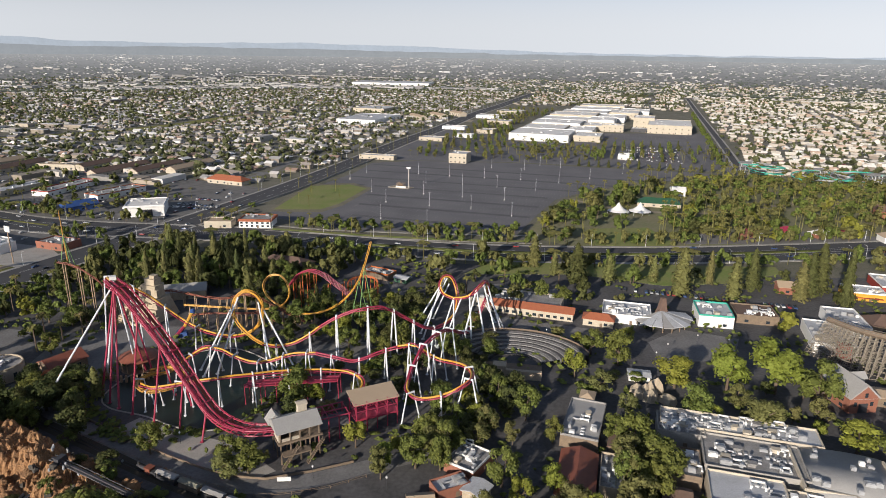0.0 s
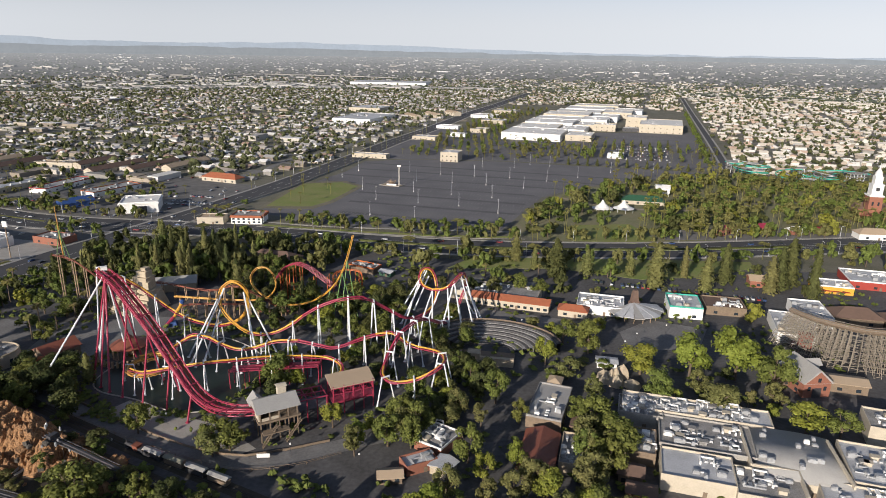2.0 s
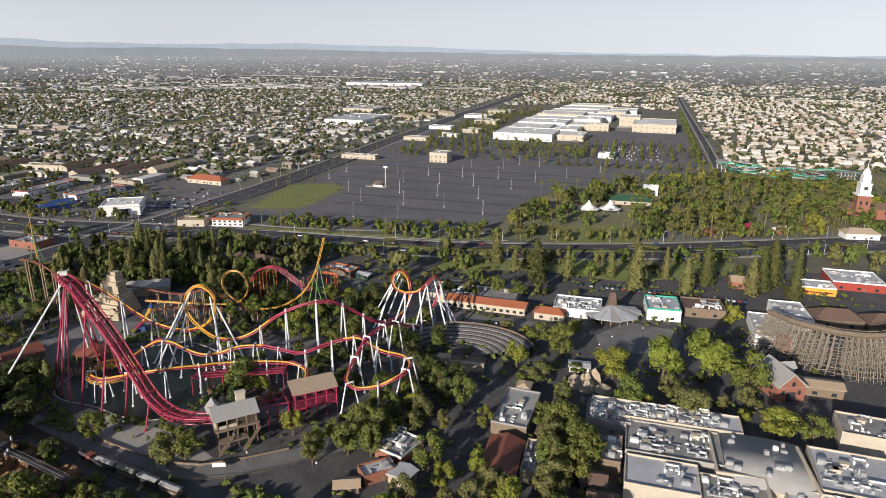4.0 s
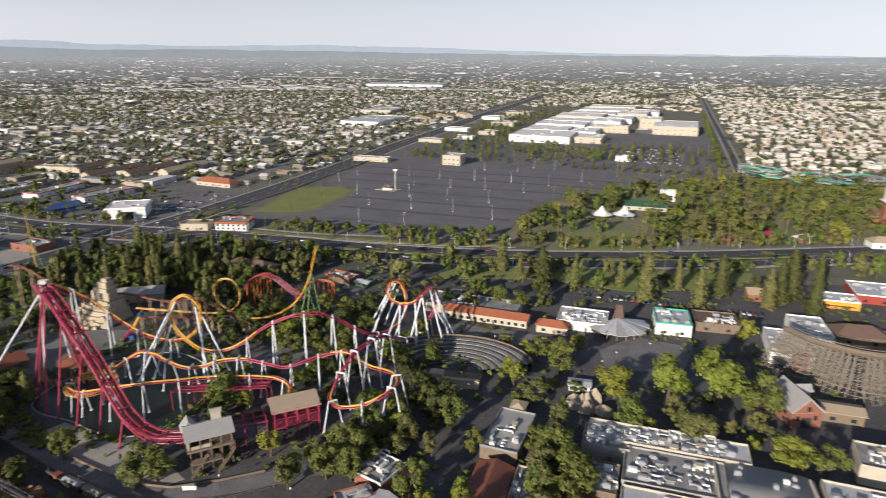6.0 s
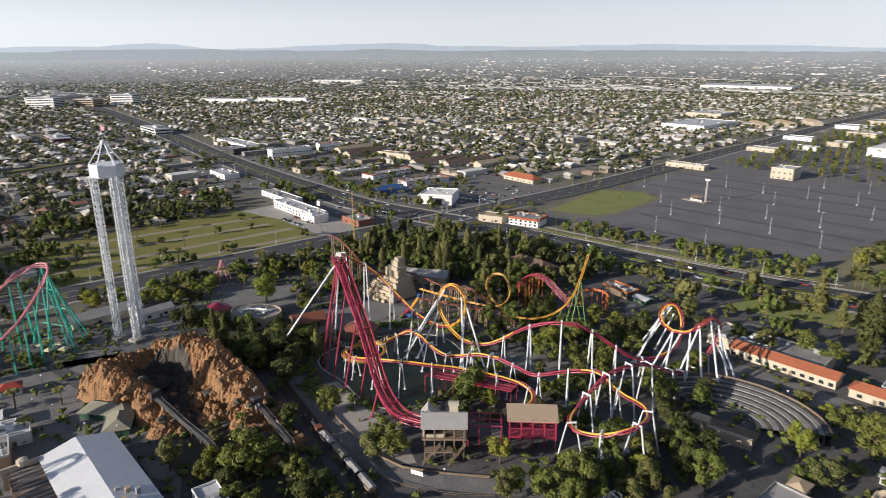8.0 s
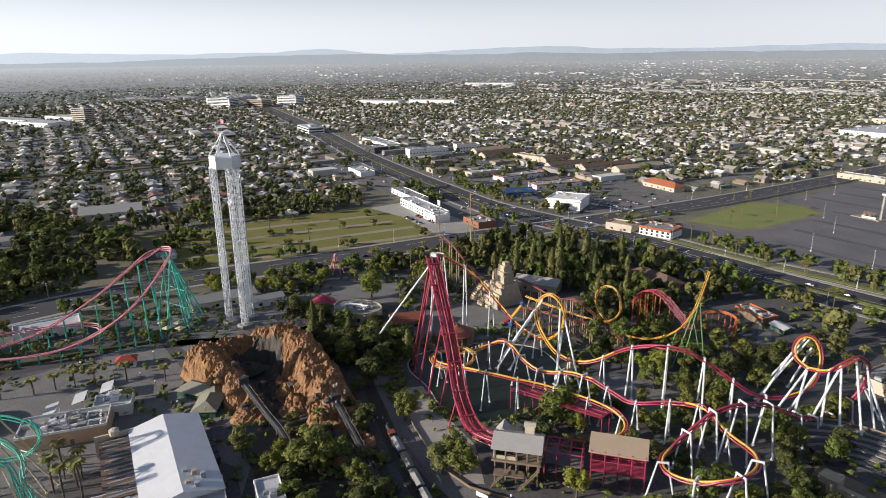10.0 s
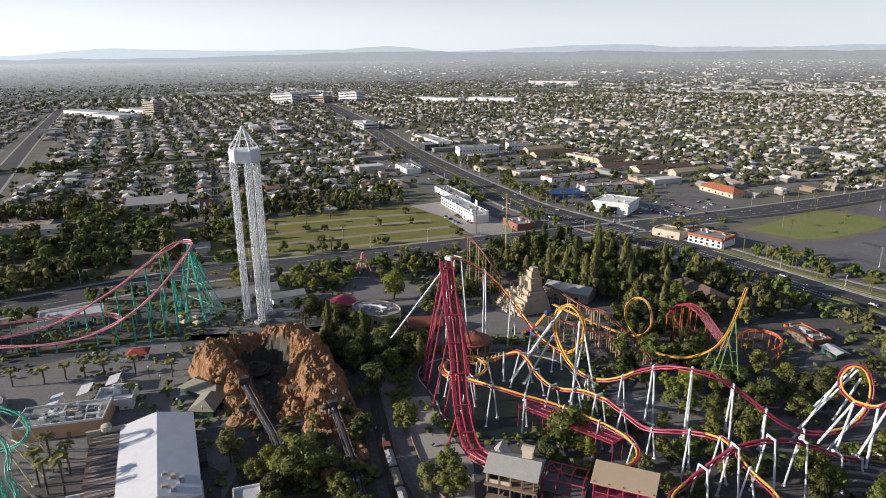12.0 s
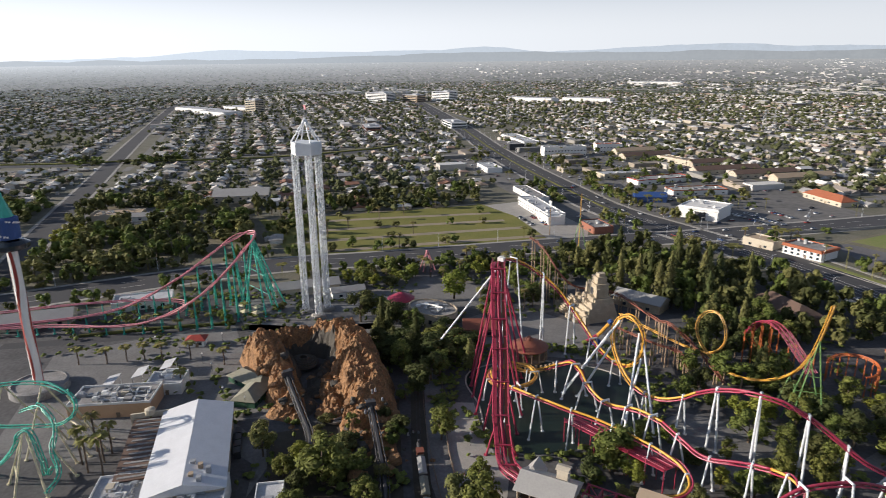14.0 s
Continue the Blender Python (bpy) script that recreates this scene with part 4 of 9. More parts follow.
tower_block((-1800, 960), 90, 40, 26, 20, "white", "white hospital block with dark window bands", 6)
tower_block((-1730, 1040), 60, 40, 20, 20, "tan_roof", "brown hospital wing beside the white block", 4)
tower_block((-1700, 1130), 70, 40, 28, 20, "white", "pale office block of the hospital", 6)
tower_block((-1615, 532), 46, 26, 30, 20, "stucco", "tan office tower with window bands", 7)
tower_block((-1020, 775), 80, 30, 10, -16, "white", "long white office with two storeys", 2)
tower_block((-1040, 610), 70, 26, 9, -16, "brick", "brown office with two storeys", 2)
for x, y, w, d, h, rz in ((-1577, 440, 110, 50, 9, 20), (-372, 2930, 330, 170, 12, -4), (-1530, 1340, 150, 40, 11, 20), (-1420, 1460, 150, 40, 11, 25), (-2150, 2500, 240, 60, 12, 30), (-1720, 410, 160, 40, 9, 20), (-1700, 520, 120, 40, 9, 20)):
    q = lay(x, y)
    hall_far = thing("warehouse", q[:3], "large white flat-roofed warehouse far across the plain", "warehouse", "warehouses of the plain", rz)
    part("wall", Shape().box(0, 0, 0, w * q[3], d * q[3], h * q[3]), M["white"], hall_far)
    part("roof", Shape().box(0, 0, h * q[3], w * q[3] + 1, d * q[3] + 1, 0.8), M["white_roof"], hall_far)

# ---- the inverted coaster ----
LIFT = [(-44, 243, 11), (-54, 242, 10.6), (-60.3, 244.2, 9.8), (-66.3, 247.7, 9.3), (-72.2, 251, 10.8), (-77.2, 253.7, 14.5), (-86.8, 260, 23.2), (-96.1, 265.6, 32), (-106.3, 271.6, 40.1), (-116.7, 278.4, 46.6), (-122.6, 282, 48.6), (-127, 285.5, 49)]
DROP = [(-127, 285.5, 49), (-132, 292, 47.6), (-136.2, 300.1, 44.6), (-137.6, 308, 40.4), (-135.6, 315.2, 35), (-130.9, 320.2, 28.9), (-125.2, 323.4, 22), (-118.5, 324.6, 15.9), (-110.3, 323.4, 12), (-101.2, 321.2, 10.3), (-91.6, 319, 10.4), (-83.5, 316.8, 13)]
LOOP = [(-83.5, 316.8, 13), (-78.6, 315.4, 16.8), (-76, 315.2, 20.9), (-74.8, 315, 25.3), (-75.1, 314.5, 29.9), (-77.3, 313.8, 33.6), (-81.2, 313.2, 35.1), (-84.9, 312.6, 32.8), (-86.8, 312.1, 28.4), (-86.4, 311.7, 23.8), (-84.2, 311.2, 19.7), (-80.9, 310.6, 16.4), (-77.3, 310.2, 13.5), (-73.6, 310.1, 11.4)]
HILL = [(-73.6, 310.1, 11.4), (-67.6, 310.4, 10.4), (-60.3, 311.2, 11.6), (-53.6, 312.3, 15.1), (-47.5, 312.6, 19.8), (-41, 312.6, 24), (-34, 312.7, 27.3), (-26.7, 313.2, 29.3), (-20.3, 316.2, 28.9), (-15.6, 321, 25.7), (-11.2, 325.7, 21.3), (-6.2, 329.5, 16.6), (-1.2, 333.3, 12.4), (3, 338.6, 9.8), (7.5, 345, 9.2)]
COBRA_IN = [(7.5, 345, 9.2), (11.5, 352, 10.8), (13.2, 358.5, 14.8), (12.6, 362.6, 21.5), (9.8, 363, 27.4), (6.3, 361.2, 28.2), (4.8, 358.2, 25), (6.9, 354.8, 21.8), (12, 351.6, 20.8)]
COBRA_OUT = [(12, 351.6, 20.8), (18.7, 348.5, 23), (23.5, 348, 27.4), (27, 352, 29.4), (29, 357.6, 26.2), (29, 362, 20.2), (27.5, 364, 14), (25.4, 363, 8.6), (23, 359, 5.5), (21.4, 353.4, 4.6), (20.4, 347.3, 5.2), (19.3, 340.5, 7.2), (17.8, 333.8, 9.9), (16.2, 327.4, 13), (14, 321.2, 16.4)]
LOW = [(14, 321.2, 16.4), (10.6, 314, 20), (7.6, 306.8, 21.7), (4.7, 300.3, 22), (1.9, 294.5, 20.9), (-0.3, 288.8, 18.2), (-1.9, 283, 15.5), (-2.8, 277, 13.5), (-2.2, 270.6, 12.8), (1.4, 265.7, 12.6), (7, 265, 13), (12.7, 265.6, 14.4), (18, 266.9, 16.8), (21.8, 270.4, 18.2), (22.8, 276.3, 17.9), (21.6, 282.8, 17), (18.6, 288.6, 15.8), (14.4, 293, 14.6)]
BACK = [(14.4, 293, 14.6), (9.3, 295.6, 14.2), (4.8, 296.6, 15.6), (0.4, 297.3, 18.2), (-4.7, 298.3, 18.9), (-9.8, 298.7, 18), (-14.9, 297.9, 16.6), (-19.5, 296.1, 15.4), (-24.3, 294.4, 13.8), (-29.2, 293.6, 13), (-34.3, 293.5, 14), (-44.8, 294.4, 15.6), (-55.3, 294.2, 14.7), (-65.4, 293.5, 11.4), (-73, 293.7, 10.4), (-80.9, 294.6, 12.3), (-88, 297, 14.1), (-95.7, 299, 13.4), (-101, 298, 10.8), (-105, 293.5, 8.6)]
HELIX = [(-105, 293.5, 8.6)] + [(-106.5 + 9.2 * math.sin(radians(a)), 278.5 + 9.2 * math.cos(radians(a)), 7.2 + max(0, -20 - a) * 0.006) for a in range(-10, -420, -45)]
FINAL = [(-112.2, 272.6, 9.4), (-107, 269.6, 9.7), (-103.4, 269.2, 10.1), (-95.7, 268.6, 12), (-88.1, 268.1, 13.9), (-80.4, 268.6, 15.2), (-72.8, 270.8, 15.6), (-65.7, 274.3, 15), (-59.2, 278.4, 14.2), (-52, 281.6, 13.4), (-44.3, 284, 12.8), (-36.6, 285.6, 12.3), (-29, 285.6, 11.6), (-23.4, 283, 10.2), (-22, 277.6, 9.2), (-26, 272, 8.8)]


def track(ride, points, spine_mat, rail_mat, tie_mat, gauge=1.35, spine=0.4, drop=-0.75, step=1.3, thick=0.27):
    """One stretch of tube track: a spine, two rails under it and ties between, banked into its turns."""
    pts = spline(points, step)
    n = len(pts)
    sides, downs = [], []
    for i, p in enumerate(pts):
        d = (pts[min(i + 1, n - 1)] - pts[max(i - 1, 0)]).normalized()
        a, b = pts[min(i + 3, n - 1)], pts[max(i - 3, 0)]
        bend = (a + b) * 0.5 - p
        up = Vector((0, 0, 1)) + (bend - d * bend.dot(d)) * 1.6
        s = d.cross(up)
        s = s.normalized() if s.length > 1e-4 else Vector((1, 0, 0))
        sides.append(s)
        downs.append(s.cross(d).normalized() * drop)
    section = part("track_section", Shape().tube(pts, spine, 8), spine_mat, ride, smooth=True)
    for sgn in (-1, 1):
        part("rail", Shape().tube([p + s * (gauge / 2 * sgn) + q for p, s, q in zip(pts, sides, downs)], thick, 6), rail_mat, section)
    ties = Shape()
    for i in range(0, n, 2):
        a, b = pts[i] + sides[i] * (gauge / 2) + downs[i], pts[i] - sides[i] * (gauge / 2) + downs[i]
        ties.beam(a, b, 0.13, 4)
        ties.beam(pts[i], (a + b) / 2, 0.16, 4)
    tagged(part("tie_row", ties, tie_mat, section), kind="stuff")
    return pts


ride = thing("roller_coaster", (-60, 290, 0.05), "inverted roller coaster with red and yellow track on white steel supports", "roller coaster")
RIDE_AT = Vector((-60, 290, 0.05))


def rel(points):
    return [Vector(p) - RIDE_AT for p in points]


lines = {}
for name, pts, a, b in (("lift", LIFT, "red", "red"), ("drop", DROP, "yellow", "red"), ("loop", LOOP, "yellow", "yellow"), ("hill", HILL[:5], "yellow", "red"), ("hill2", HILL[4:], "red", "red"),
                        ("cobra", COBRA_IN, "yellow", "red"), ("cobra2", COBRA_OUT[:6], "yellow", "red"), ("cobra3", COBRA_OUT[5:], "red", "red"), ("low", LOW[:8], "red", "red"), ("low2", LOW[7:], "yellow", "red"),
                        ("back", BACK[:6], "yellow", "red"), ("back2", BACK[5:12], "red", "red"), ("back3", BACK[11:], "yellow", "red"), ("helix", HELIX, "yellow", "tan_steel"), ("final", FINAL, "yellow", "red")):
    lines[name] = track(ride, rel(pts), M[a], M[b], M["red"])


def leg(ride, top, foot, r=0.36, mat=None, name="support"):
    r = r * 0.82
    s = Shape().beam(foot, top, r, 8, r * 0.85)
    s.lathe(foot[0], foot[1], [(r * 2, foot[2]), (r * 2, foot[2] + 0.35), (r, foot[2] + 0.4)], 8)
    return part(name, s, mat or M["steel_white"], ride, smooth=False)


def bent(ride, p, d, spread=0.2, r=0.42, mat=None, arm=1.6):
    """A pair of splayed legs under a crossbar that carries the track at p."""
    side = Vector((-d.y, d.x, 0)).normalized() if Vector((d.x, d.y, 0)).length > 1e-3 else Vector((1, 0, 0))
    h = p.z
    for s in (-1, 1):
        top = p + side * (arm * s) + Vector((0, 0, 0.5))
        foot = p + side * (s * (arm + spread * h))
        leg(ride, top, (foot.x, foot.y, 0), r, mat)
    part("crossbar", Shape().beam(p + side * (arm * 1.15) + Vector((0, 0, 0.5)), p - side * (arm * 1.15) + Vector((0, 0, 0.5)), r * 0.9, 8), mat or M["steel_white"], ride)


def bents(ride, pts, every, first, spread, r=0.42, mat=None, arm=1.6):
    for i in range(first, len(pts) - 2, every):
        bent(ride, pts[i], pts[i + 1] - pts[i], spread, r, mat, arm)


bents(ride, lines["drop"], 14, 12, 0.10)
bents(ride, lines["hill"], 11, 4, 0.16, arm=0.4)
bents(ride, lines["hill2"], 10, 6, 0.10, 0.5, arm=0.4)
bents(ride, lines["low"], 9, 4, 0.16)
bents(ride, lines["low2"], 9, 6, 0.22)
bents(ride, lines["back"], 8, 6, 0.3, arm=0.4)
bents(ride, lines["back2"], 8, 4, 0.28, arm=0.4)
bents(ride, lines["back3"], 8, 3, 0.26)
bents(ride, lines["helix"], 9, 5, 0.2, 0.36)
bents(ride, lines["final"], 10, 6, 0.22, 0.36, arm=0.5)
bents(ride, lines["cobra3"], 8, 10, 0.2)
for top, foot in (((-87, 312, 29), (-101, 303, 0)), ((-84.5, 312.5, 32.5), (-97, 297, 0)), ((-76, 314, 30), (-66, 300, 0)), ((-74.6, 315, 27), (-57, 305, 0)), ((-87, 312, 22), (-92, 300, 0)), ((-75, 315, 20), (-70, 304, 0)),
                  ((8, 362, 27.5), (-5, 352, 0)), ((7, 361, 28), (-8, 366, 0)), ((5, 358, 25), (-3, 345, 0)), ((9, 363, 24), (0, 372, 0)), ((12, 351.6, 20.5), (5, 336, 0)), ((12, 351.6, 20.5), (13, 337, 0)), ((16, 350, 21.5), (8, 345, 0)),
                  ((23.5, 348, 27), (17, 341, 0)), ((23.5, 348, 27), (29, 340, 0)), ((27, 352, 28.5), (35, 345, 0)), ((29, 358, 26), (38, 350, 0)), ((29, 362, 20), (39, 360, 0)), ((20, 348, 24), (22, 341, 0)), ((27.5, 364, 15), (34, 370, 0))):
    leg(ride, Vector(top) - RIDE_AT, tuple(Vector(foot) - RIDE_AT + Vector((0, 0, 0.05))), 0.55)
# the lift: truss, catwalk and red legs
lift = lines["lift"]
truss, across = Shape(), Vector((0.52, 0.854, 0))
for sgn in (-1, 1):
    truss.tube([p + across * (2.6 * sgn) + Vector((0, 0, 0.3)) for p in lift], 0.27, 6)
    truss.tube([p + across * (2.1 * sgn) - Vector((0, 0, 1.9)) for p in lift], 0.3, 6)
for i in range(0, len(lift) - 2, 2):
    for sgn in (-1, 1):
        truss.beam(lift[i] + across * (2.6 * sgn) + Vector((0, 0, .3)), lift[i + 2] + across * (2.1 * sgn) - Vector((0, 0, 1.9)), 0.16, 4)
part("lift_truss", truss, M["red"], ride)
for sgn in (-1, 1):
    plank = Shape()
    for a, b in zip(lift, lift[1:]):
        q = [a + across * (1.3 * sgn), b + across * (1.3 * sgn), b + across * (2.4 * sgn), a + across * (2.4 * sgn)]
        plank.add([p - Vector((0, 0, z)) for z in (0.5, 0.65) for p in q], [(0, 1, 2, 3), (7, 6, 5, 4), (0, 4, 5, 1), (2, 6, 7, 3), (1, 5, 6, 2), (3, 7, 4, 0)])
    part("catwalk", plank, M["brown_steel"] if sgn > 0 else M["red"], ride, "grated catwalk beside the lift")
    part("handrail", Shape().tube([p + across * (2.6 * sgn) + Vector((0, 0, 0.9)) for p in lift], 0.1, 5), M["red"], ride)
for i in range(8, len(lift), 9):
    p = lift[i]
    frame_bar = Shape().beam(p + across * 3.1 + Vector((0, 0, 0.6)), p - across * 3.1 + Vector((0, 0, 0.6)), 0.3, 6)
    part("lift_frame", frame_bar, M["red"], ride)
for i, out in ((24, 5.0), (36, 6.0), (48, 8.5), (60, 9.5), (72, 10.5)):
    if i < len(lift):
        p = lift[i]
        for sgn in (-1, 1):
            side = across
            foot = p + side * (sgn * out)
            leg(ride, p + side * (1.9 * sgn), (foot.x, foot.y, 0), 0.48, M["red"])
crest = Vector((-125, 285, 48)) - RIDE_AT
for foot, m in (((-150, 262, 0), "steel_white"), ((-133, 278, 0), "red"), ((-125, 300, 0), "red"), ((-141, 296, 0), "steel_white"), ((-120, 268, 0), "red")):
    leg(ride, crest, tuple(Vector(foot) - RIDE_AT + Vector((0, 0, 0.05))), 0.55, M[m])
part("lift_head", Shape().box(crest.x - 1, crest.y + 1, crest.z + 1, 2.6, 2.2, 1.6, 32), M["white"], ride, "white motor house on the lift")

brake = [Vector(p) - RIDE_AT for p in ((-70, 278, 8.2), (-58, 280.5, 8.2), (-46, 283.5, 8.2), (-33, 286, 8.2))]
deck_plan = [(brake[0].x, brake[0].y - 3), (brake[3].x, brake[3].y - 3), (brake[3].x, brake[3].y + 3), (brake[0].x, brake[0].y + 3)]
part("brake_deck", Shape().prism(deck_plan, 8.0, 8.3), M["red"], ride, "red steel brake run deck with railings")
for off in (-2.9, -1.0, 1.0, 2.9):
    part("deck_rail", Shape().tube([p + Vector((0, off, 1.2 if abs(off) > 2 else 0.5)) for p in brake], 0.13, 5), M["red"], ride)
for k in range(7):
    p = brake[0].lerp(brake[3], k / 6)
    for off in (-2.6, 2.6):
        part("deck_post", Shape().beam((p.x, p.y + off, 0), (p.x, p.y + off, 9.4), 0.2, 6), M["red"], ride)

# ---- stations of the inverted coaster ----
station = thing("coaster_station", (-40, 245, 0.05), "raised timber loading station with a grey metal roof and orange cupola", "station", rz=33)
part("roof", Shape().gable(0, 0, 12.6, 15.5, 11, 3.0, 0, 0.6).gable(-6, 6, 11.6, 5, 5, 3.6, 90, 0.3), M["grey_roof"], station)
part("cupola", Shape().box(3.4, 2.6, 13.6, 3.2, 2.6, 4.4).gable(3.4, 2.6, 18.0, 3.2, 2.6, 0.5, 0, 0.35), M["stucco"], station, "small orange cupola on the roof")
part("deck", Shape().box(0, -0.5, 8.2, 16, 12, 0.7).box(-2, -7.5, 5.0, 10, 3.5, 0.4), M["wood"], station)
part("wall", Shape().box(0, 4.9, 8.9, 15, 0.4, 3.6).box(-7.4, 0, 8.9, 0.4, 10, 3.6).box(-3, -5.4, 8.9, 7, 0.3, 1.2), M["stucco"], station, "tan boarded station wall")
for x in (-7, -3.5, 0, 3.5, 7):
    for y in (-5.5, 0, 5.0):
        part("post", Shape().box(x, y, 0, 0.45, 0.45, 12.4), M["wood"], station)
for x, rise in ((-4.5, 8.2), (4.5, 8.2)):
    flight = Shape()
    for i in range(14):
        flight.box(x - 3 + i * 0.45, -8.5, i * 0.58, 0.5, 1.8, 0.12)
    flight.beam((x - 3.2, -7.6, 0.1), (x + 3.3, -7.6, 8.4), 0.1, 4).beam((x - 3.2, -9.4, 0.1), (x + 3.3, -9.4, 8.4), 0.1, 4)
    part("stairs", flight, M["wood"], station, "weathered wooden stairs")

gantry = thing("transfer_gantry", (-30, 257, 0.05), "open red steel transfer gantry between station and shed", "gantry", rz=30)
for x in (-6, -2, 2, 6):
    for y in (-4.5, 4.5):
        part("post", Shape().beam((x, y, 0), (x, y, 10), 0.25, 6), M["red"], gantry)
    part("beam", Shape().beam((x, -4.5, 10), (x, 4.5, 10), 0.22, 6), M["red"], gantry)
for y in (-4.5, 0, 4.5):
    part("beam", Shape().beam((-6.5, y, 10), (6.5, y, 10), 0.26, 6), M["red"], gantry)
for s in (-1, 1):
    part("brace", Shape().beam((-6, -4.5 * s, 10), (2, 4.5 * s, 10), 0.15, 4), M["red"], gantry)
part("deck", Shape().box(0, 0, 5.5, 13, 9, 0.3), M["lot"], gantry)

shed = thing("maintenance_shed", (-15, 266, 0.05), "red steel storage shed with a tan sloping roof", "shed", rz=30)
part("roof", Shape().add([(-9.5, -4.6, 12.3), (9, -4.6, 12.3), (9.3, 4.6, 14.2), (-9.5, 4.6, 14.2), (-9.5, -4.6, 12.0), (9, -4.6, 12.0), (9.3, 4.6, 13.9), (-9.5, 4.6, 13.9)], [(0, 1, 2, 3), (7, 6, 5, 4), (0, 4, 5, 1), (1, 5, 6, 2), (2, 6, 7, 3), (3, 7, 4, 0)]), M["tan_roof"], shed)
for x in (-8.5, -4.2, 0, 4.2, 8.3):
    for y in (-4, 4):
        part("post", Shape().beam((x, y, 0), (x, y, 12.6), 0.24, 6), M["red"], shed)
    part("frame", Shape().beam((x, -4, 9), (x, 4, 9), 0.2, 6).beam((x, -4, 6), (x, 4, 9), 0.14, 4).beam((x, -4, 9), (x, 4, 12), 0.14, 4), M["red"], shed)
for z in (5.5, 9.0, 11.5):
    for y in (-4, 4):
        part("rail_beam", Shape().beam((-8.6, y, z), (8.4, y, z), 0.17, 6), M["red"], shed)
part("deck", Shape().box(0, 0, 5.0, 17.5, 8.4, 0.3), M["red"], shed)

# ---- lagoon, paths and fences under the coaster ----
LAGOON = [(-132, 278), (-124, 268), (-106, 263), (-92, 257), (-79, 255), (-68, 262), (-62, 285), (-64, 303), (-78, 318), (-96, 326), (-113, 318), (-128, 300)]
rim = spline([(*p, 0.1) for p in LAGOON], 2.0, True)
whole("water", Shape().prism([(p.x, p.y) for p in rim], 0.0, 0.08), M["water"], "dark still water of a shallow lagoon", "water", kind="structure")
whole("lagoon_rim", Shape().tube(rim + rim[:1], 0.35, 6), M["concrete"], "low pale concrete rim round the lagoon", "kerb", kind="structure")
slab("planting_bed", [(-132, 236), (-100, 222), (-60, 206), (-20, 192), (-30, 176), (-90, 178), (-126, 186), (-120, 214)], 0.0, 0.085, M["soil"], "dark soil beds round the flume and railway", "bed")
slab("plaza", [(-38, 224), (-20, 236), (3, 240), (14, 232), (4, 210), (-20, 206)], 0.0, 0.075, M["plaza"], "dusty pale paved yard", "plaza")
slab("plaza", [(-238, 118), (-160, 100), (-140, 128), (-142, 172), (-138, 190), (-156, 198), (-196, 194), (-238, 198)], 0.0, 0.08, M["pale_paving"], "pale grey paved square", "plaza")
slab("plaza", [(-158, 146), (-140, 178), (-112, 186), (-94, 172), (-110, 178), (-136, 168)], 0.0, 0.078, M["pale_paving"], "pale paving beside the show hall", "plaza")
whole("walkway", strip([(-262, 96), (-250, 130), (-238, 168), (-226, 204), (-206, 232), (-196, 262)], 7, 0.07), M["asphalt"], "dark asphalt midway past the squares", "path", kind="structure")
whole("hedge", strip([(-256, 128), (-246, 166), (-234, 198)], 1.6, 0.05, 1.2), M["leaf_dark"], "clipped dark hedge along the midway", "hedge", kind="structure")
slab("plaza", [(182, 536), (250, 542), (340, 552), (350, 574), (270, 590), (196, 566)], 0.0, 0.09, M["pale_paving"], "paved forecourt with stalls under the palms", "plaza")
whole("walkway", strip([(112, 690), (150, 655), (200, 640), (260, 650), (330, 690), (420, 700)], 6, 0.09), M["dirt"], "tan winding path through the grounds", "path", kind="structure")
slab("plaza", [(-262, 200), (-192, 204), (-178, 250), (-202, 300), (-182, 332), (-240, 342), (-272, 262)], 0.0, 0.07, M["pale_paving"], "pale grey paved midway round the drop tower", "plaza")
slab("plaza", [(-182, 302), (-142, 292), (-114, 326), (-122, 350), (-146, 348), (-186, 336)], 0.0, 0.078, M["pale_paving"], "pale stone paving round the carousel", "plaza")
slab("plaza", [(112, 330), (148, 334), (160, 360), (132, 370), (112, 352)], 0.0, 0.08, M["pale_paving"], "bluish grey paved square before the shops", "plaza")
slab("plaza", [(30, 362), (84, 350), (92, 364), (34, 379)], 0.0, 0.08, M["pale_paving"], "grey paved walk before the tiled arcade", "plaza")
slab("plaza", [(26, 404), (76, 400), (80, 424), (28, 432)], 0.0, 0.08, M["pale_paving"], "bluish grey paved court behind the arcade", "plaza")
slab("plaza", [(-62, 312), (-28, 310), (-20, 336), (-42, 341), (-64, 326)], 0.0, 0.08, M["pale_paving"], "pale paved yard under the coaster hill", "plaza")
whole("walkway", strip([(-62, 318), (-34, 334), (-10, 352), (-16, 384), (-32, 431)], 6, 0.085), M["pale_paving"], "winding grey path between the trees", "path", kind="structure")
slab("walkway", [(-118, 246), (-80, 234), (-52, 226), (-44, 233), (-62, 247), (-88, 254), (-108, 262)], 0.0, 0.09, M["concrete"], "pale grey paved plaza beside the lagoon", "path")
whole("walkway", strip([(-175, 285), (-152, 268), (-128, 254), (-100, 240), (-70, 228), (-44, 224), (-16, 236), (4, 246), (24, 250)], 8, 0.095), M["pale_paving"], "grey paved service way", "path", kind="structure")
whole("path_edge", strip([(-128, 259), (-100, 245), (-70, 232), (-46, 228), (-18, 240)], 0.3, 0.05, 0.9), M["wood"], "low dark railing along the way", "fence", kind="structure")

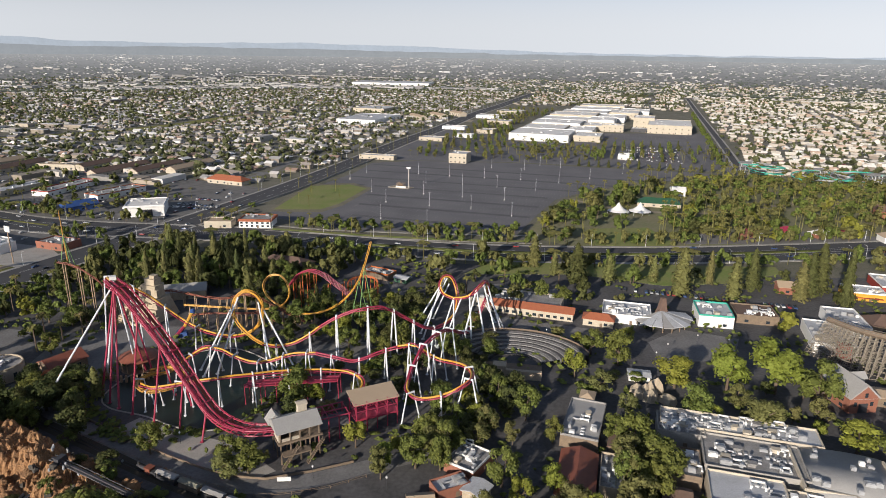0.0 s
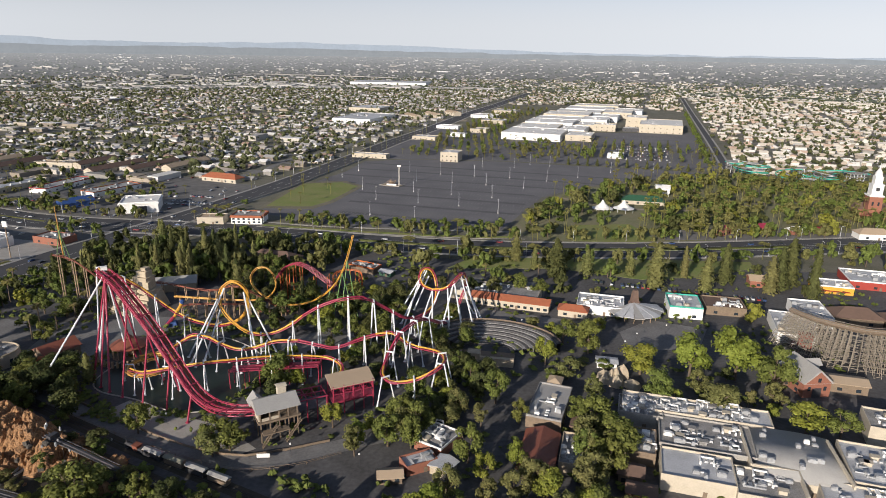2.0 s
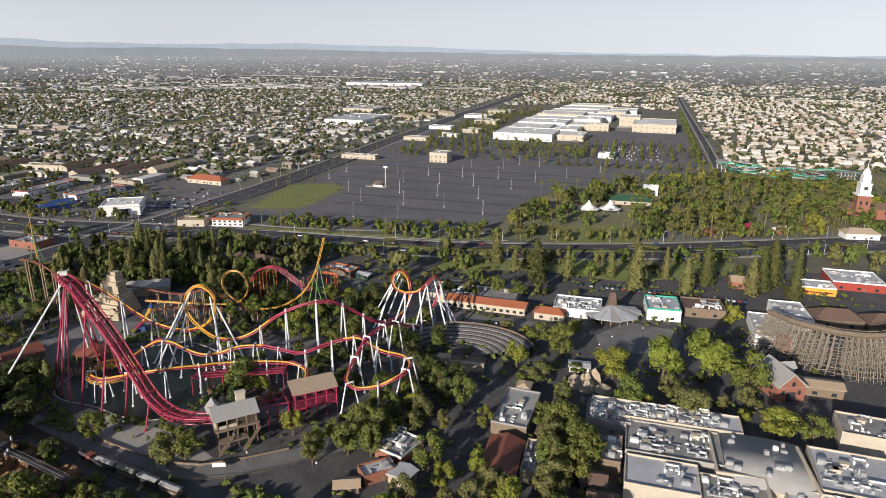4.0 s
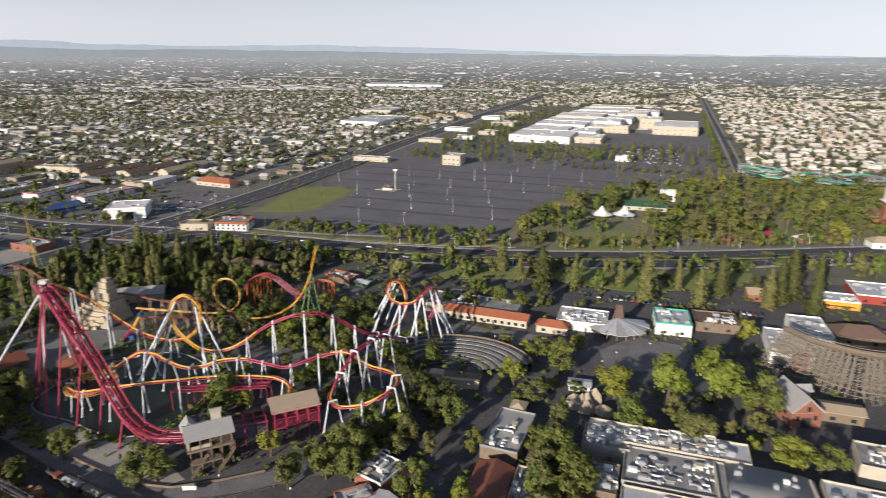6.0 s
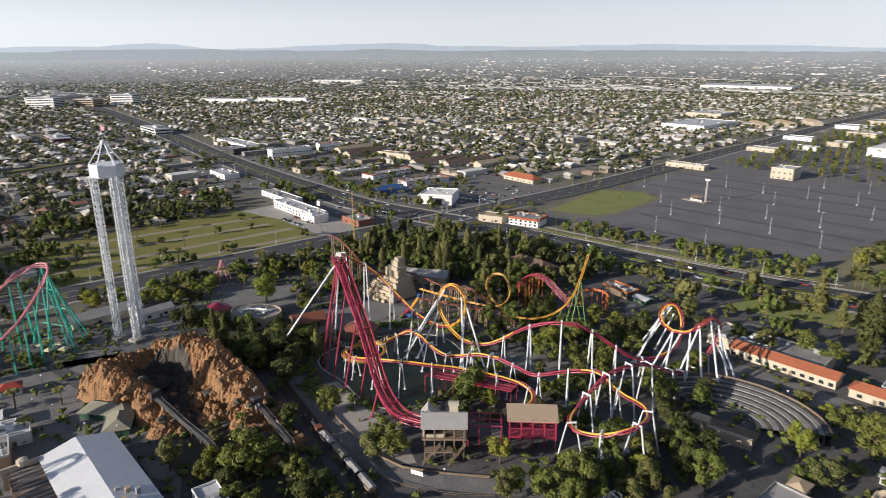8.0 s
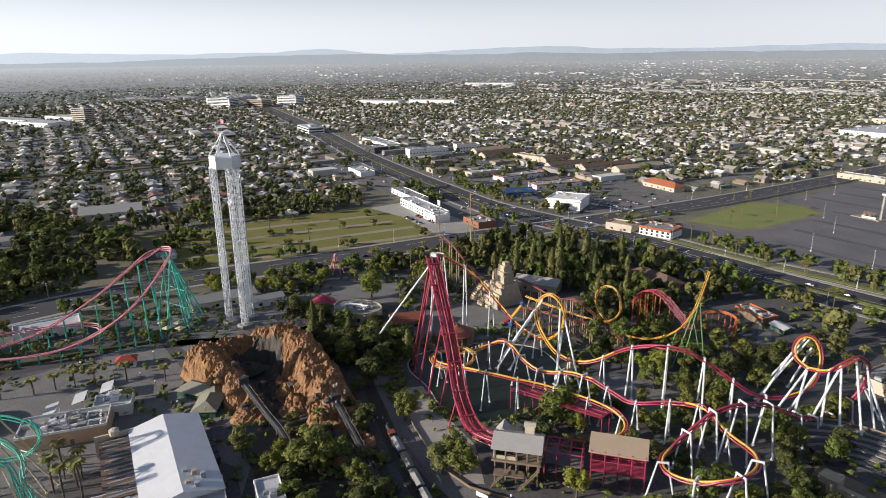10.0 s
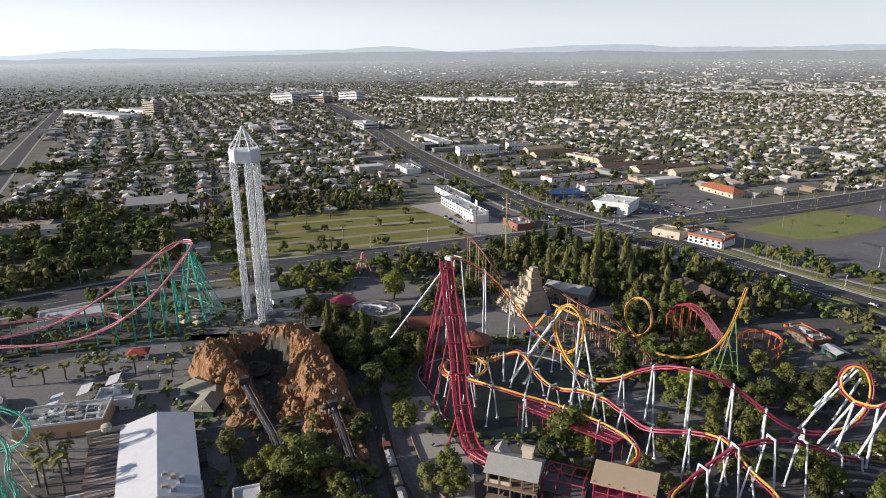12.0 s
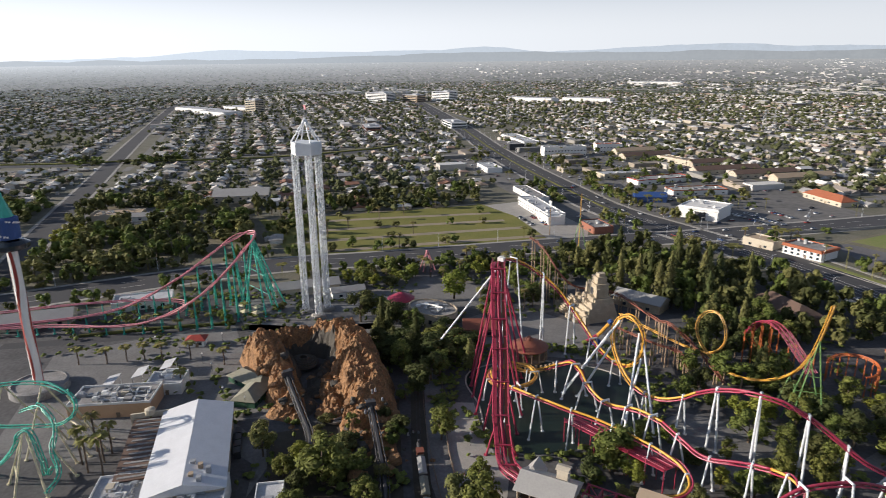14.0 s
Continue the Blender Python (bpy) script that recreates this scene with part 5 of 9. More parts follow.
# ---- the shuttle coaster with its tall yellow spike ----
shuttle = thing("roller_coaster", (-70, 362, 0.05), "yellow shuttle coaster with a vertical loop and a steep end spike", "roller coaster")
SPIKE = [(-30.1, 353.7, 48.4), (-32, 354.8, 41.5), (-34.8, 356.8, 33), (-37.8, 358.8, 26), (-41.7, 360.3, 19.3), (-45.7, 361, 14.3), (-50.5, 360.5, 10.4), (-56, 358.8, 7.9), (-62.1, 357.3, 6.7), (-68.5, 357, 6.4), (-74.8, 357.6, 7.4)]
RING = [(-74.8, 357.6, 7.4), (-80.7, 358.8, 9.4), (-86.4, 360.5, 12.3), (-90.6, 363.2, 16), (-91.6, 366, 20.2), (-88.1, 367.8, 24), (-82.4, 367.4, 24), (-78.2, 366.2, 19.8), (-77.4, 365.5, 13.6), (-80.5, 364.2, 8.6), (-86, 362.6, 6.6), (-96, 361.5, 6.2), (-116, 362, 6.2), (-136, 363.5, 6.2)]
for pts in (SPIKE, RING):
    sp = [Vector(p) - Vector((-70, 362, 0.05)) for p in pts]
    track(shuttle, sp, M["tan_steel"], M["yellow"], M["tan_steel"], 1.2, 0.3, 0.45, 1.2, 0.2)
for i, (top, foot) in enumerate((((-34.5, 356.6, 34), (-30, 359, 0)), ((-34.5, 356.6, 34), (-38, 352, 0)), ((-38, 358.8, 25.5), (-33, 363, 0)), ((-38, 358.8, 25.5), (-43, 355, 0)), ((-45.7, 361, 14), (-42, 365, 0)), ((-45.7, 361, 14), (-48, 357, 0)))):
    o = Vector((-70, 362, 0.05))
    leg(shuttle, Vector(top) - o, tuple(Vector(foot) - o + Vector((0, 0, 0.05))), 0.3, M["green_steel"])
for a, b in (((-32, 358, 8), (-37, 353, 8)), ((-34, 362, 12), (-41, 356, 12)), ((-33, 357.6, 20), (-36, 355, 20)), ((-36, 353.5, 4), (-41, 356.5, 14))):
    part("brace", Shape().beam(Vector(a) - Vector((-70, 362, 0)), Vector(b) - Vector((-70, 362, 0)), 0.14, 5), M["green_steel"], shuttle)
for x in (-62, -70, -92, -100, -108, -116, -124, -132):
    part("support", Shape().beam((x + 70, -2.5 if x < -80 else -5, 0), (x + 70, 0 if x < -80 else -4.6, 6.0), 0.35, 6), M["tan_post"], shuttle)

# ---- the brown family coaster on timber-coloured posts ----
family = thing("roller_coaster", (-120, 375, 0.05), "rust-brown family coaster winding on rows of tan posts", "roller coaster")
FO = Vector((-120, 375, 0.05))
for pts, legs in (([(-196, 352, 32.5), (-188, 352.6, 31), (-182.4, 352.5, 28), (-177, 353, 23.5), (-171, 355, 17), (-166, 360, 12), (-160, 369, 10), (-153, 375.5, 9.8), (-144, 375.5, 9), (-132.3, 373, 8.2), (-120.4, 371.7, 7.4), (-112, 366, 10), (-104, 357, 15), (-95, 352, 18.4), (-88.6, 353.9, 14.9), (-82.2, 355.1, 10.8), (-76, 356.1, 6.6), (-66, 352, 4)], 5),
                  ([(-128, 352, 5), (-118, 346, 9), (-106, 343, 11), (-96, 346, 10), (-88, 352, 8), (-80, 347, 6)], 4)):
    line = track(family, [Vector(p) - FO for p in pts], M["brown_steel"], M["brown_steel"], M["brown_steel"], 1.3, 0.35, 0.4, 1.4, 0.18)
    for i in range(2, len(line) - 1, legs):
        p = line[i]
        for s in (-1, 1):
            part("post", Shape().beam((p.x, p.y + 0.9 * s, 0), (p.x, p.y + 0.9 * s, p.z + 0.3), 0.3, 6), M["tan_post"], family)
hump = thing("roller_coaster", (-66, 384, 0.05), "red hump of coaster track on an orange lattice", "roller coaster")
HO = Vector((-66, 384, 0.05))
for off in (-1.7, 0, 1.7):
    track(hump, [Vector(p) - HO + Vector((0.4 * off, off, 0)) for p in ((-84, 390, 10), (-80.2, 388.8, 16.2), (-75.3, 386.9, 20), (-69.3, 384.8, 21.4), (-63.3, 382.9, 19.7), (-57.9, 381.2, 16.5), (-52.3, 379.3, 13.2), (-47, 377.5, 10))], M["red"], M["red"], M["red"], 0.9, 0.22, 0.3, 1.4, 0.16)
for x in (-80, -76, -72, -68, -60, -52):
    for y in (-2.5, 2.5):
        part("post", Shape().beam((x + 66, y, 0), (x + 66, y, 20 if -78 < x < -66 else 15), 0.28, 6), M["orange"], hump)
    part("brace", Shape().beam((x + 66, -2.5, 12), (x + 66, 2.5, 6), 0.18, 5), M["orange"], hump)
arch = thing("track_trestle", (-44, 400, 0.05), "orange steel trestle of a low coaster turn", "trestle")
bow = [Vector((9 * math.cos(radians(a)), 9 * math.sin(radians(a)), 9 + 1.2 * math.sin(radians(a)))) for a in range(-30, 230, 20)]
track(arch, bow, M["orange"], M["orange"], M["orange"], 1.0, 0.25, 0.35, 1.4, 0.16)
for p in bow[::1]:
    part("post", Shape().beam((p.x, p.y, 0), p, 0.24, 6), M["orange"], arch)

# ---- the white drop tower ----
tower = thing("drop_tower", (-228, 239, 0.05), "tall white three-column lattice drop tower with a pyramid cap", "drop tower")
cols = [(6.5 * math.cos(radians(a)), 6.5 * math.sin(radians(a))) for a in (-12, 108, 228)]
for cx, cy in cols:
    corners = [(cx + 1.75 * math.cos(radians(b)), cy + 1.75 * math.sin(radians(b))) for b in (45, 135, 225, 315)]
    col = part("column", Shape().beam((cx, cy, 0), (cx, cy, 84), 0.34, 6), M["steel_white"], tower, "white lattice column")
    for k in range(4):
        (x0, y0), (x1, y1) = corners[k], corners[(k + 1) % 4]
        chord = Shape().beam((x0, y0, 0), (x0, y0, 84), 0.27, 6)
        part("chord", chord, M["steel_white"], col)
        lace = Shape()
        for i in range(28):
            z = i * 3.0
            lace.beam((x0, y0, z), (x1, y1, z + 1.5), 0.13, 4).beam((x1, y1, z + 1.5), (x0, y0, z + 3.0), 0.13, 4)
        part("lacing", lace, M["steel_white"], col)
part("collar", Shape().lathe(0, 0, [(7.2, 83.5), (7.6, 84.0), (7.6, 89.2), (7.0, 89.8)], 6), M["steel_white"], tower, "white hexagonal machine collar")
for i in range(6):
    a, b = radians(60 * i), radians(60 * i + 60)
    part("panel", Shape().add([(7.45 * math.cos(a) * .96 + 7.45 * math.cos(b) * .04, 7.45 * math.sin(a) * .96 + 7.45 * math.sin(b) * .04, 84.8), (7.45 * math.cos(a) * .04 + 7.45 * math.cos(b) * .96, 7.45 * math.sin(a) * .04 + 7.45 * math.sin(b) * .96, 84.8),
                               (7.45 * math.cos(a) * .04 + 7.45 * math.cos(b) * .96, 7.45 * math.sin(a) * .04 + 7.45 * math.sin(b) * .96, 88.8), (7.45 * math.cos(a) * .96 + 7.45 * math.cos(b) * .04, 7.45 * math.sin(a) * .96 + 7.45 * math.sin(b) * .04, 88.8)], [(0, 1, 2, 3)]), M["equip"], tower)
    part("rafter", Shape().beam((7.4 * math.cos(a), 7.4 * math.sin(a), 89.5), (0.8 * math.cos(a), 0.8 * math.sin(a), 99.5), 0.36, 6), M["steel_white"], tower)
    part("hoop", Shape().beam((4.1 * math.cos(a), 4.1 * math.sin(a), 94.6), (4.1 * math.cos(b), 4.1 * math.sin(b), 94.6), 0.2, 5), M["steel_white"], tower)
part("cap", Shape().lathe(0, 0, [(1.2, 99.2), (1.2, 100.2), (0.4, 100.8)], 8), M["steel_white"], tower)
part("mast", Shape().beam((0, 0, 100.5), (0, 0, 108), 0.1, 5), M["steel_white"], tower)
flag = Shape()
flag.add([(0.1 + 0.5 * i, 0.25 * math.sin(i), 105.2 + (1.9 if j else 0)) for i in range(7) for j in (0, 1)], [(2 * i, 2 * i + 2, 2 * i + 3, 2 * i + 1) for i in range(6)])
part("flag", flag, M["pink"], tower, "faded striped flag")
for (cx, cy) in cols:
    part("base", Shape().box(cx, cy, 0, 6, 6, 1.6), M["concrete"], tower)

# ---- the rock mountain of the log flume ----
RIDGES = [((-190, 200, 12), (-184, 200, 17), 9), ((-184, 200, 17), (-166, 201, 15), 10), ((-166, 201, 15), (-150, 200, 11), 8.5), ((-150, 200, 10), (-136, 199, 5), 8),
          ((-188, 207, 13), (-186, 224, 13), 6), ((-186, 224, 13), (-172, 233, 19), 7), ((-172, 233, 19), (-162, 233, 20.5), 9), ((-162, 233, 20.5), (-146, 230, 19), 11), ((-146, 230, 19), (-128, 226, 14), 12), ((-128, 226, 14), (-114, 221.5, 9.5), 11), ((-114, 221.5, 8.5), (-100, 217, 3), 9), ((-140, 219, 8), (-128, 213, 6), 7), ((-158, 221, 6), (-146, 214, 5), 7)]


def mountain_height(x, y):
    best = 0.0
    for (x1, y1, h1), (x2, y2, h2), wide in RIDGES:
        dx, dy = x2 - x1, y2 - y1
        u = min(1, max(0, ((x - x1) * dx + (y - y1) * dy) / (dx * dx + dy * dy)))
        d = math.hypot(x - x1 - u * dx, y - y1 - u * dy) / wide
        h = (h1 + (h2 - h1) * u) * max(0.0, 1 - d ** 2.4)
        best = max(best, h)
    return best


rock, nx, ny = Shape(), 230, 140
vs, fs = [], []
for j in range(ny + 1):
    for i in range(nx + 1):
        x, y = -214 + 122 * i / nx, 180 + 72 * j / ny
        wx, wy = x + 3.2 * noise.noise((x * 0.12, y * 0.12, 1)), y + 3.2 * noise.noise((x * 0.12, y * 0.12, 7))
        h = mountain_height(wx, wy)
        if h > 0.05:
            n = noise.noise((x * 0.16, y * 0.2, 3)) * 3.0 - abs(noise.noise((x * 0.42, y * 0.1, 5))) * 4.6 - abs(noise.noise((x * 1.0, y * 0.22, 8))) * 2.2 + noise.noise((x * 2.2, y * 0.9, 17)) * 0.8 + noise.noise((x * 0.8, y * 0.9, 21)) * 1.3 - abs(noise.noise((x * 0.55, y * 0.7, 25))) * 1.8
            h = max(0.1, h + n * min(1, h / 6))
        vs.append((x, y, h if h > 0.05 else -0.6))
for j in range(ny):
    for i in range(nx):
        a = j * (nx + 1) + i
        q = (a, a + 1, a + nx + 2, a + nx + 1)
        if max(vs[k][2] for k in q) > 0:
            fs.append(q)
rock.add(vs, fs)
hill_ob = thing("rock_mountain", (-155, 215, 0.0), "artificial orange sandstone mountain with flume tunnels and hollows", "mountain")
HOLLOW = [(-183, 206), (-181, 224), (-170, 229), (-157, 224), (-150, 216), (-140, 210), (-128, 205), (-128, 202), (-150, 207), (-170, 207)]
local = [(v[0] + 155, v[1] - 215, v[2]) for v in rock.v]
middle = [(sum(rock.v[i][0] for i in f) / 4, sum(rock.v[i][1] for i in f) / 4) for f in rock.f]
part("rock_face", Shape().add(local, [f for f, m in zip(rock.f, middle) if not inside(*m, HOLLOW)]), M["rock"], hill_ob)
# dark grey rock, its darkness also standing in for the hollow's deep shade
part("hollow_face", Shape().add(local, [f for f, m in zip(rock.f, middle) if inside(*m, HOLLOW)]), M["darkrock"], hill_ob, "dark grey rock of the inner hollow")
# solid dark blocks paint the shade inside the tunnel openings
part("tunnel_mouth", Shape().box(-150 + 155 + 1.0, 201 - 215, 7.0, 2.5, 5, 4.2, 0, 0.8), M["dark"], hill_ob, "dark block for the shaded timber tunnel mouth")
part("tunnel_mouth", Shape().box(-113 + 155, 221.5 - 215, 6.5, 2.5, 4.2, 3.4, -15, 0.8), M["dark"], hill_ob, "dark block for the shaded tunnel mouth")
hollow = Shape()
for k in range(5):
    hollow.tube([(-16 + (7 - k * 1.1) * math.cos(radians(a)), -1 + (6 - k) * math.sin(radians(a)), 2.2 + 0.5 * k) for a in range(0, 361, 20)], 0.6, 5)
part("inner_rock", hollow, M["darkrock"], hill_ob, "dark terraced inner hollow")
bits = random.Random(31)
for k in range(46):
    x, y = bits.uniform(-6, 56), bits.uniform(-26, 4)
    r = bits.uniform(0.8, 2.4)
    z = max(0, mountain_height(x - 155, y + 215)) - 0.4
    b = Shape()
    ring = [(x + r * bits.uniform(.6, 1.2) * math.cos(i * 1.05), y + r * bits.uniform(.6, 1.2) * math.sin(i * 1.05), z + r * bits.uniform(.1, .5)) for i in range(6)]
    b.add([(x, y, z + r * bits.uniform(.5, .9))] + ring + [(p[0], p[1], z - 0.3) for p in ring], [(0, 1 + i, 1 + (i + 1) % 6) for i in range(6)] + [(1 + i, 7 + i, 7 + (i + 1) % 6, 1 + (i + 1) % 6) for i in range(6)])
    part("boulder", b, M["rock"] if k % 3 else M["darkrock"], hill_ob)
for name, pts in (("log_flume", [(-151, 201, 9.5), (-140, 200.5, 6.5), (-128, 200, 3.4), (-116, 199, 1.8), (-104, 196, 1.4)]), ("log_flume", [(-116, 222, 8.6), (-104, 219, 6.2), (-92, 215.6, 3.8), (-80, 212, 1.8), (-66, 206, 1.4), (-52, 198, 1.4)])):
    o = Vector((pts[0][0], pts[0][1], 0))
    flume = thing(name, (o.x, o.y, 0.05), "dark steep log flume trough on timber trestles", "flume")
    line = [p - o for p in spline(pts, 2.0)]
    for s in (-1.3, 0, 1.3):
        part("rail" if s else "trough", Shape().tube([p + Vector((0.25 * s, s, 0.5 if s else 0)) for p in line], 0.2 if s else 0.85, 6), M["dark"], flume)
    for i in range(1, len(line), 3):
        for s in (-1.2, 1.2):
            part("trestle_post", Shape().beam((line[i].x, line[i].y + s, 0), (line[i].x, line[i].y + s, line[i].z), 0.16, 5), M["wood"], flume)

# the white swirl of the raft trough, grey rocks and shrubs at the mountain's foot
swirl = thing("splash_trough", (-124, 212, 0.05), "pale curled water trough at the mountain's foot", "flume")
for k, r in enumerate((5.5, 3.4)):
    part("trough_edge", Shape().tube([(r * math.cos(radians(a)), r * 0.8 * math.sin(radians(a)), 1.6 + 0.004 * a) for a in range(-40, 230, 15)], 0.45, 6), M["concrete"], swirl)
part("basin", Shape().lathe(0, 0, [(6, 0), (6, 1.2), (5.2, 1.3)], 16), M["darkrock"], swirl)
foot = random.Random(77)
for k in range(70):
    x, y = foot.uniform(-122, -82), foot.uniform(204, 232)
    if abs((y - 222) + (x + 116) * 0.31) > 2.5 and from_line(x, y, [(-112, 240), (-86, 227.5), (-45, 210)]) > 4:
        r, z = foot.uniform(0.7, 2.0), max(0, mountain_height(x, y)) - 0.2
        b = Shape()
        ring = [(r * foot.uniform(.6, 1.2) * math.cos(i * 1.05), r * foot.uniform(.6, 1.2) * math.sin(i * 1.05), r * foot.uniform(.1, .6)) for i in range(6)]
        b.add([(0, 0, r * foot.uniform(.6, 1.0))] + ring + [(p[0], p[1], -0.2) for p in ring], [(0, 1 + i, 1 + (i + 1) % 6) for i in range(6)] + [(1 + i, 7 + i, 7 + (i + 1) % 6, 1 + (i + 1) % 6) for i in range(6)])
        stone_ob = whole("boulder", Shape().add([(p[0] + x, p[1] + y, p[2] + z) for p in b.v], b.f), M[("rock", "darkrock", "rock")[k % 3]], ("orange", "dark grey", "orange")[k % 3] + " boulder at the mountain's foot", "boulder", "boulders at the mountain's foot")

# ---- the launched coaster: pink track on teal towers ----
launch = thing("roller_coaster", (-250, 180, 0.05), "launched coaster with a pale pink rail on teal steel towers", "roller coaster")
LO = Vector((-250, 180, 0.05))
UPPER = [(-285, 60, 4.5), (-278, 100, 4), (-272, 130, 4), (-268.5, 148, 6.3), (-266, 160, 10.8), (-263.5, 170, 16), (-262.4, 181.4, 22), (-262.4, 195.9, 31), (-262.6, 206, 37), (-260.5, 213.4, 39.8)]
LOWER = [(-260.5, 213.4, 39.8), (-256, 216.4, 40.2), (-250, 214.7, 39.6), (-243.5, 209, 36.4), (-237, 200, 30.5), (-234, 190, 23), (-236, 181, 16.2), (-240.3, 171.2, 10), (-243.8, 159.1, 5.8), (-248.5, 147.9, 4.2), (-254, 137, 4), (-266, 118, 4), (-276, 90, 4.5)]
for pts in (UPPER, LOWER):
    line = track(launch, [Vector(p) - LO for p in pts], M["pink"], M["pink"], M["pink"], 2.0, 0.36, 0.4, 1.4, 0.36)
    for i in range(3, len(line) - 3, 6):
        p = line[i]
        if p.z < 36:
            leg(launch, p - Vector((0, 0, 0.4)), (p.x, p.y, 0), 0.46, M["teal"])
            if p.z > 10:
                leg(launch, p - Vector((0, 0, 0.6)), (p.x - 0.16 * p.z, p.y + 0.05 * p.z, 0), 0.42, M["teal"])
for top, feet in (((-258, 215, 39), ((-262, 226), (-250, 228), (-264, 208), (-247, 216), (-256, 222))), ((-248, 213, 38), ((-240, 222), (-251, 221), (-243, 205), (-236, 214))), ((-262, 205, 36), ((-268, 210), (-258, 207)))):
    for f in feet:
        leg(launch, Vector(top) - LO, (f[0] + 250, f[1] - 180, 0), 0.55, M["teal"])
for z in (10, 20, 29):
    k = 1 - z / 44
    part("brace", Shape().beam((-8 - 6 * k, 35 - 4 * k, z), (2 + 10 * k, 33 + 6 * k, z), 0.24, 5), M["teal"], launch)
low_run = track(launch, [Vector(p) - LO for p in ((-300, 60, 5.5), (-293, 100, 6), (-284, 130, 7), (-276, 160, 6), (-268, 178, 4.5), (-256, 176, 4), (-250, 160, 4))], M["pink"], M["pink"], M["pink"], 2.0, 0.3, 0.4, 1.4, 0.3)
for i in range(3, len(low_run) - 3, 5):
    leg(launch, low_run[i], (low_run[i].x, low_run[i].y, 0), 0.3, M["teal"])

# ---- the teal looping coaster and the striped observation tower ----
dive = thing("roller_coaster", (-150, 122, 0.05), "teal looping coaster on cream steel supports", "roller coaster")
DO = Vector((-150, 122, 0.05))
for pts in ([(-168, 96, 21), (-164, 108, 23.5), (-157, 120, 24), (-149, 127.5, 21.5), (-146, 128.5, 16.5), (-148, 124, 12), (-154, 116, 10.5), (-160, 106, 10), (-168, 96, 9.5)],
            [(-150, 96, 2.5), (-142, 104, 5), (-136, 110, 12), (-132.5, 114, 19), (-130.6, 116.5, 20.5), (-129, 118, 18), (-129.5, 119, 10), (-132, 119, 4), (-138, 120, 2.5)],
            [(-160, 112, 14), (-152, 118, 18), (-144, 122, 15), (-137, 121.5, 9), (-131, 122, 3.5), (-124, 119, 2.5)]):
    track(dive, [Vector(p) - DO for p in pts], M["teal"], M["teal"], M["teal"], 1.5, 0.26, -0.6, 1.1, 0.2)
for top, foot in (((-149, 127, 21), (-143, 136, 0)), ((-146, 128.5, 17), (-150, 138, 0)), ((-157, 120, 23.5), (-163, 130, 0)), ((-157, 120, 23.5), (-150, 112, 0)), ((-148, 124, 12), (-142, 131, 0)), ((-132, 115, 19.5), (-126, 110, 0)), ((-132, 115, 19.5), (-138, 108, 0)), ((-131, 116, 20), (-124, 119, 0)), ((-152, 118, 17.5), (-158, 124, 0)), ((-144, 122, 14.5), (-140, 127, 0)), ((-137, 121.5, 9), (-132, 127, 0)), ((-164, 108, 23), (-170, 118, 0)), ((-164, 108, 23), (-160, 100, 0))):
    leg(dive, Vector(top) - DO, tuple(Vector(foot) - DO + Vector((0, 0, 0.05))), 0.42, M["cream"])
for a, b in (((-146, 131, 8), (-160, 124, 8)), ((-143, 136, 0.5), (-157, 120, 16)), ((-128, 112, 8), (-134, 111, 8)), ((-150, 137, 1), (-150, 127, 12))):
    part("brace", Shape().beam(Vector(a) - DO, Vector(b) - DO, 0.22, 6), M["cream"], dive)

mast = thing("observation_tower", (-204.6, 114.1, 0.05), "red and white striped tower with a blue starred cabin ring", "tower")
for i in range(9):
    a0, wide = 2 * math.pi * i / 9, 2 * math.pi / 9
    v, f = [], []
    for k in range(33):
        z = 60 * k / 32
        turn = a0 + 0.35 * math.sin(z * 0.16) + z * 0.012
        for q in range(3):
            v.append((1.9 * math.cos(turn + wide * q / 2), 1.9 * math.sin(turn + wide * q / 2), z))
    for k in range(32):
        for q in range(2):
            f.append((3 * k + q, 3 * k + q + 1, 3 * k + q + 4, 3 * k + q + 3))
    part("stripe", Shape().add(v, f), M[("white", "barn_red", "white")[i % 3] if i % 3 < 2 else ("brown_steel" if i == 5 else "white")], mast, "", True)
part("cabin", Shape().lathe(0, 0, [(5.6, 60), (6.6, 60.6), (6.6, 62.2), (4.6, 63.4), (2.2, 63.6)], 24), M["glass"], mast, "dark glazed ring cabin")
part("drum", Shape().lathe(0, 0, [(3.6, 64), (4.2, 64.3), (4.2, 72), (3.4, 72.6)], 20), M["blue"], mast, "blue drum with white stars")
stars = random.Random(5)
for k in range(26):
    a, z = radians(k * 137.5), 65 + 6 * ((k * 0.618) % 1)
    part("star", Shape().box(4.22 * math.cos(a), 4.22 * math.sin(a), z, 0.12, 0.7, 0.7, math.degrees(a)), M["white"], mast)
part("crown", Shape().lathe(0, 0, [(3.0, 72.6), (2.2, 75), (0.9, 79), (0.2, 82)], 8), M["teal"], mast)
part("base_ring", Shape().lathe(0, 0, [(11, 0), (11, 3.2), (9.8, 3.6), (9.8, 3.0), (3, 3.0)], 28), M["flat_roof"], mast, "grey round loading building")

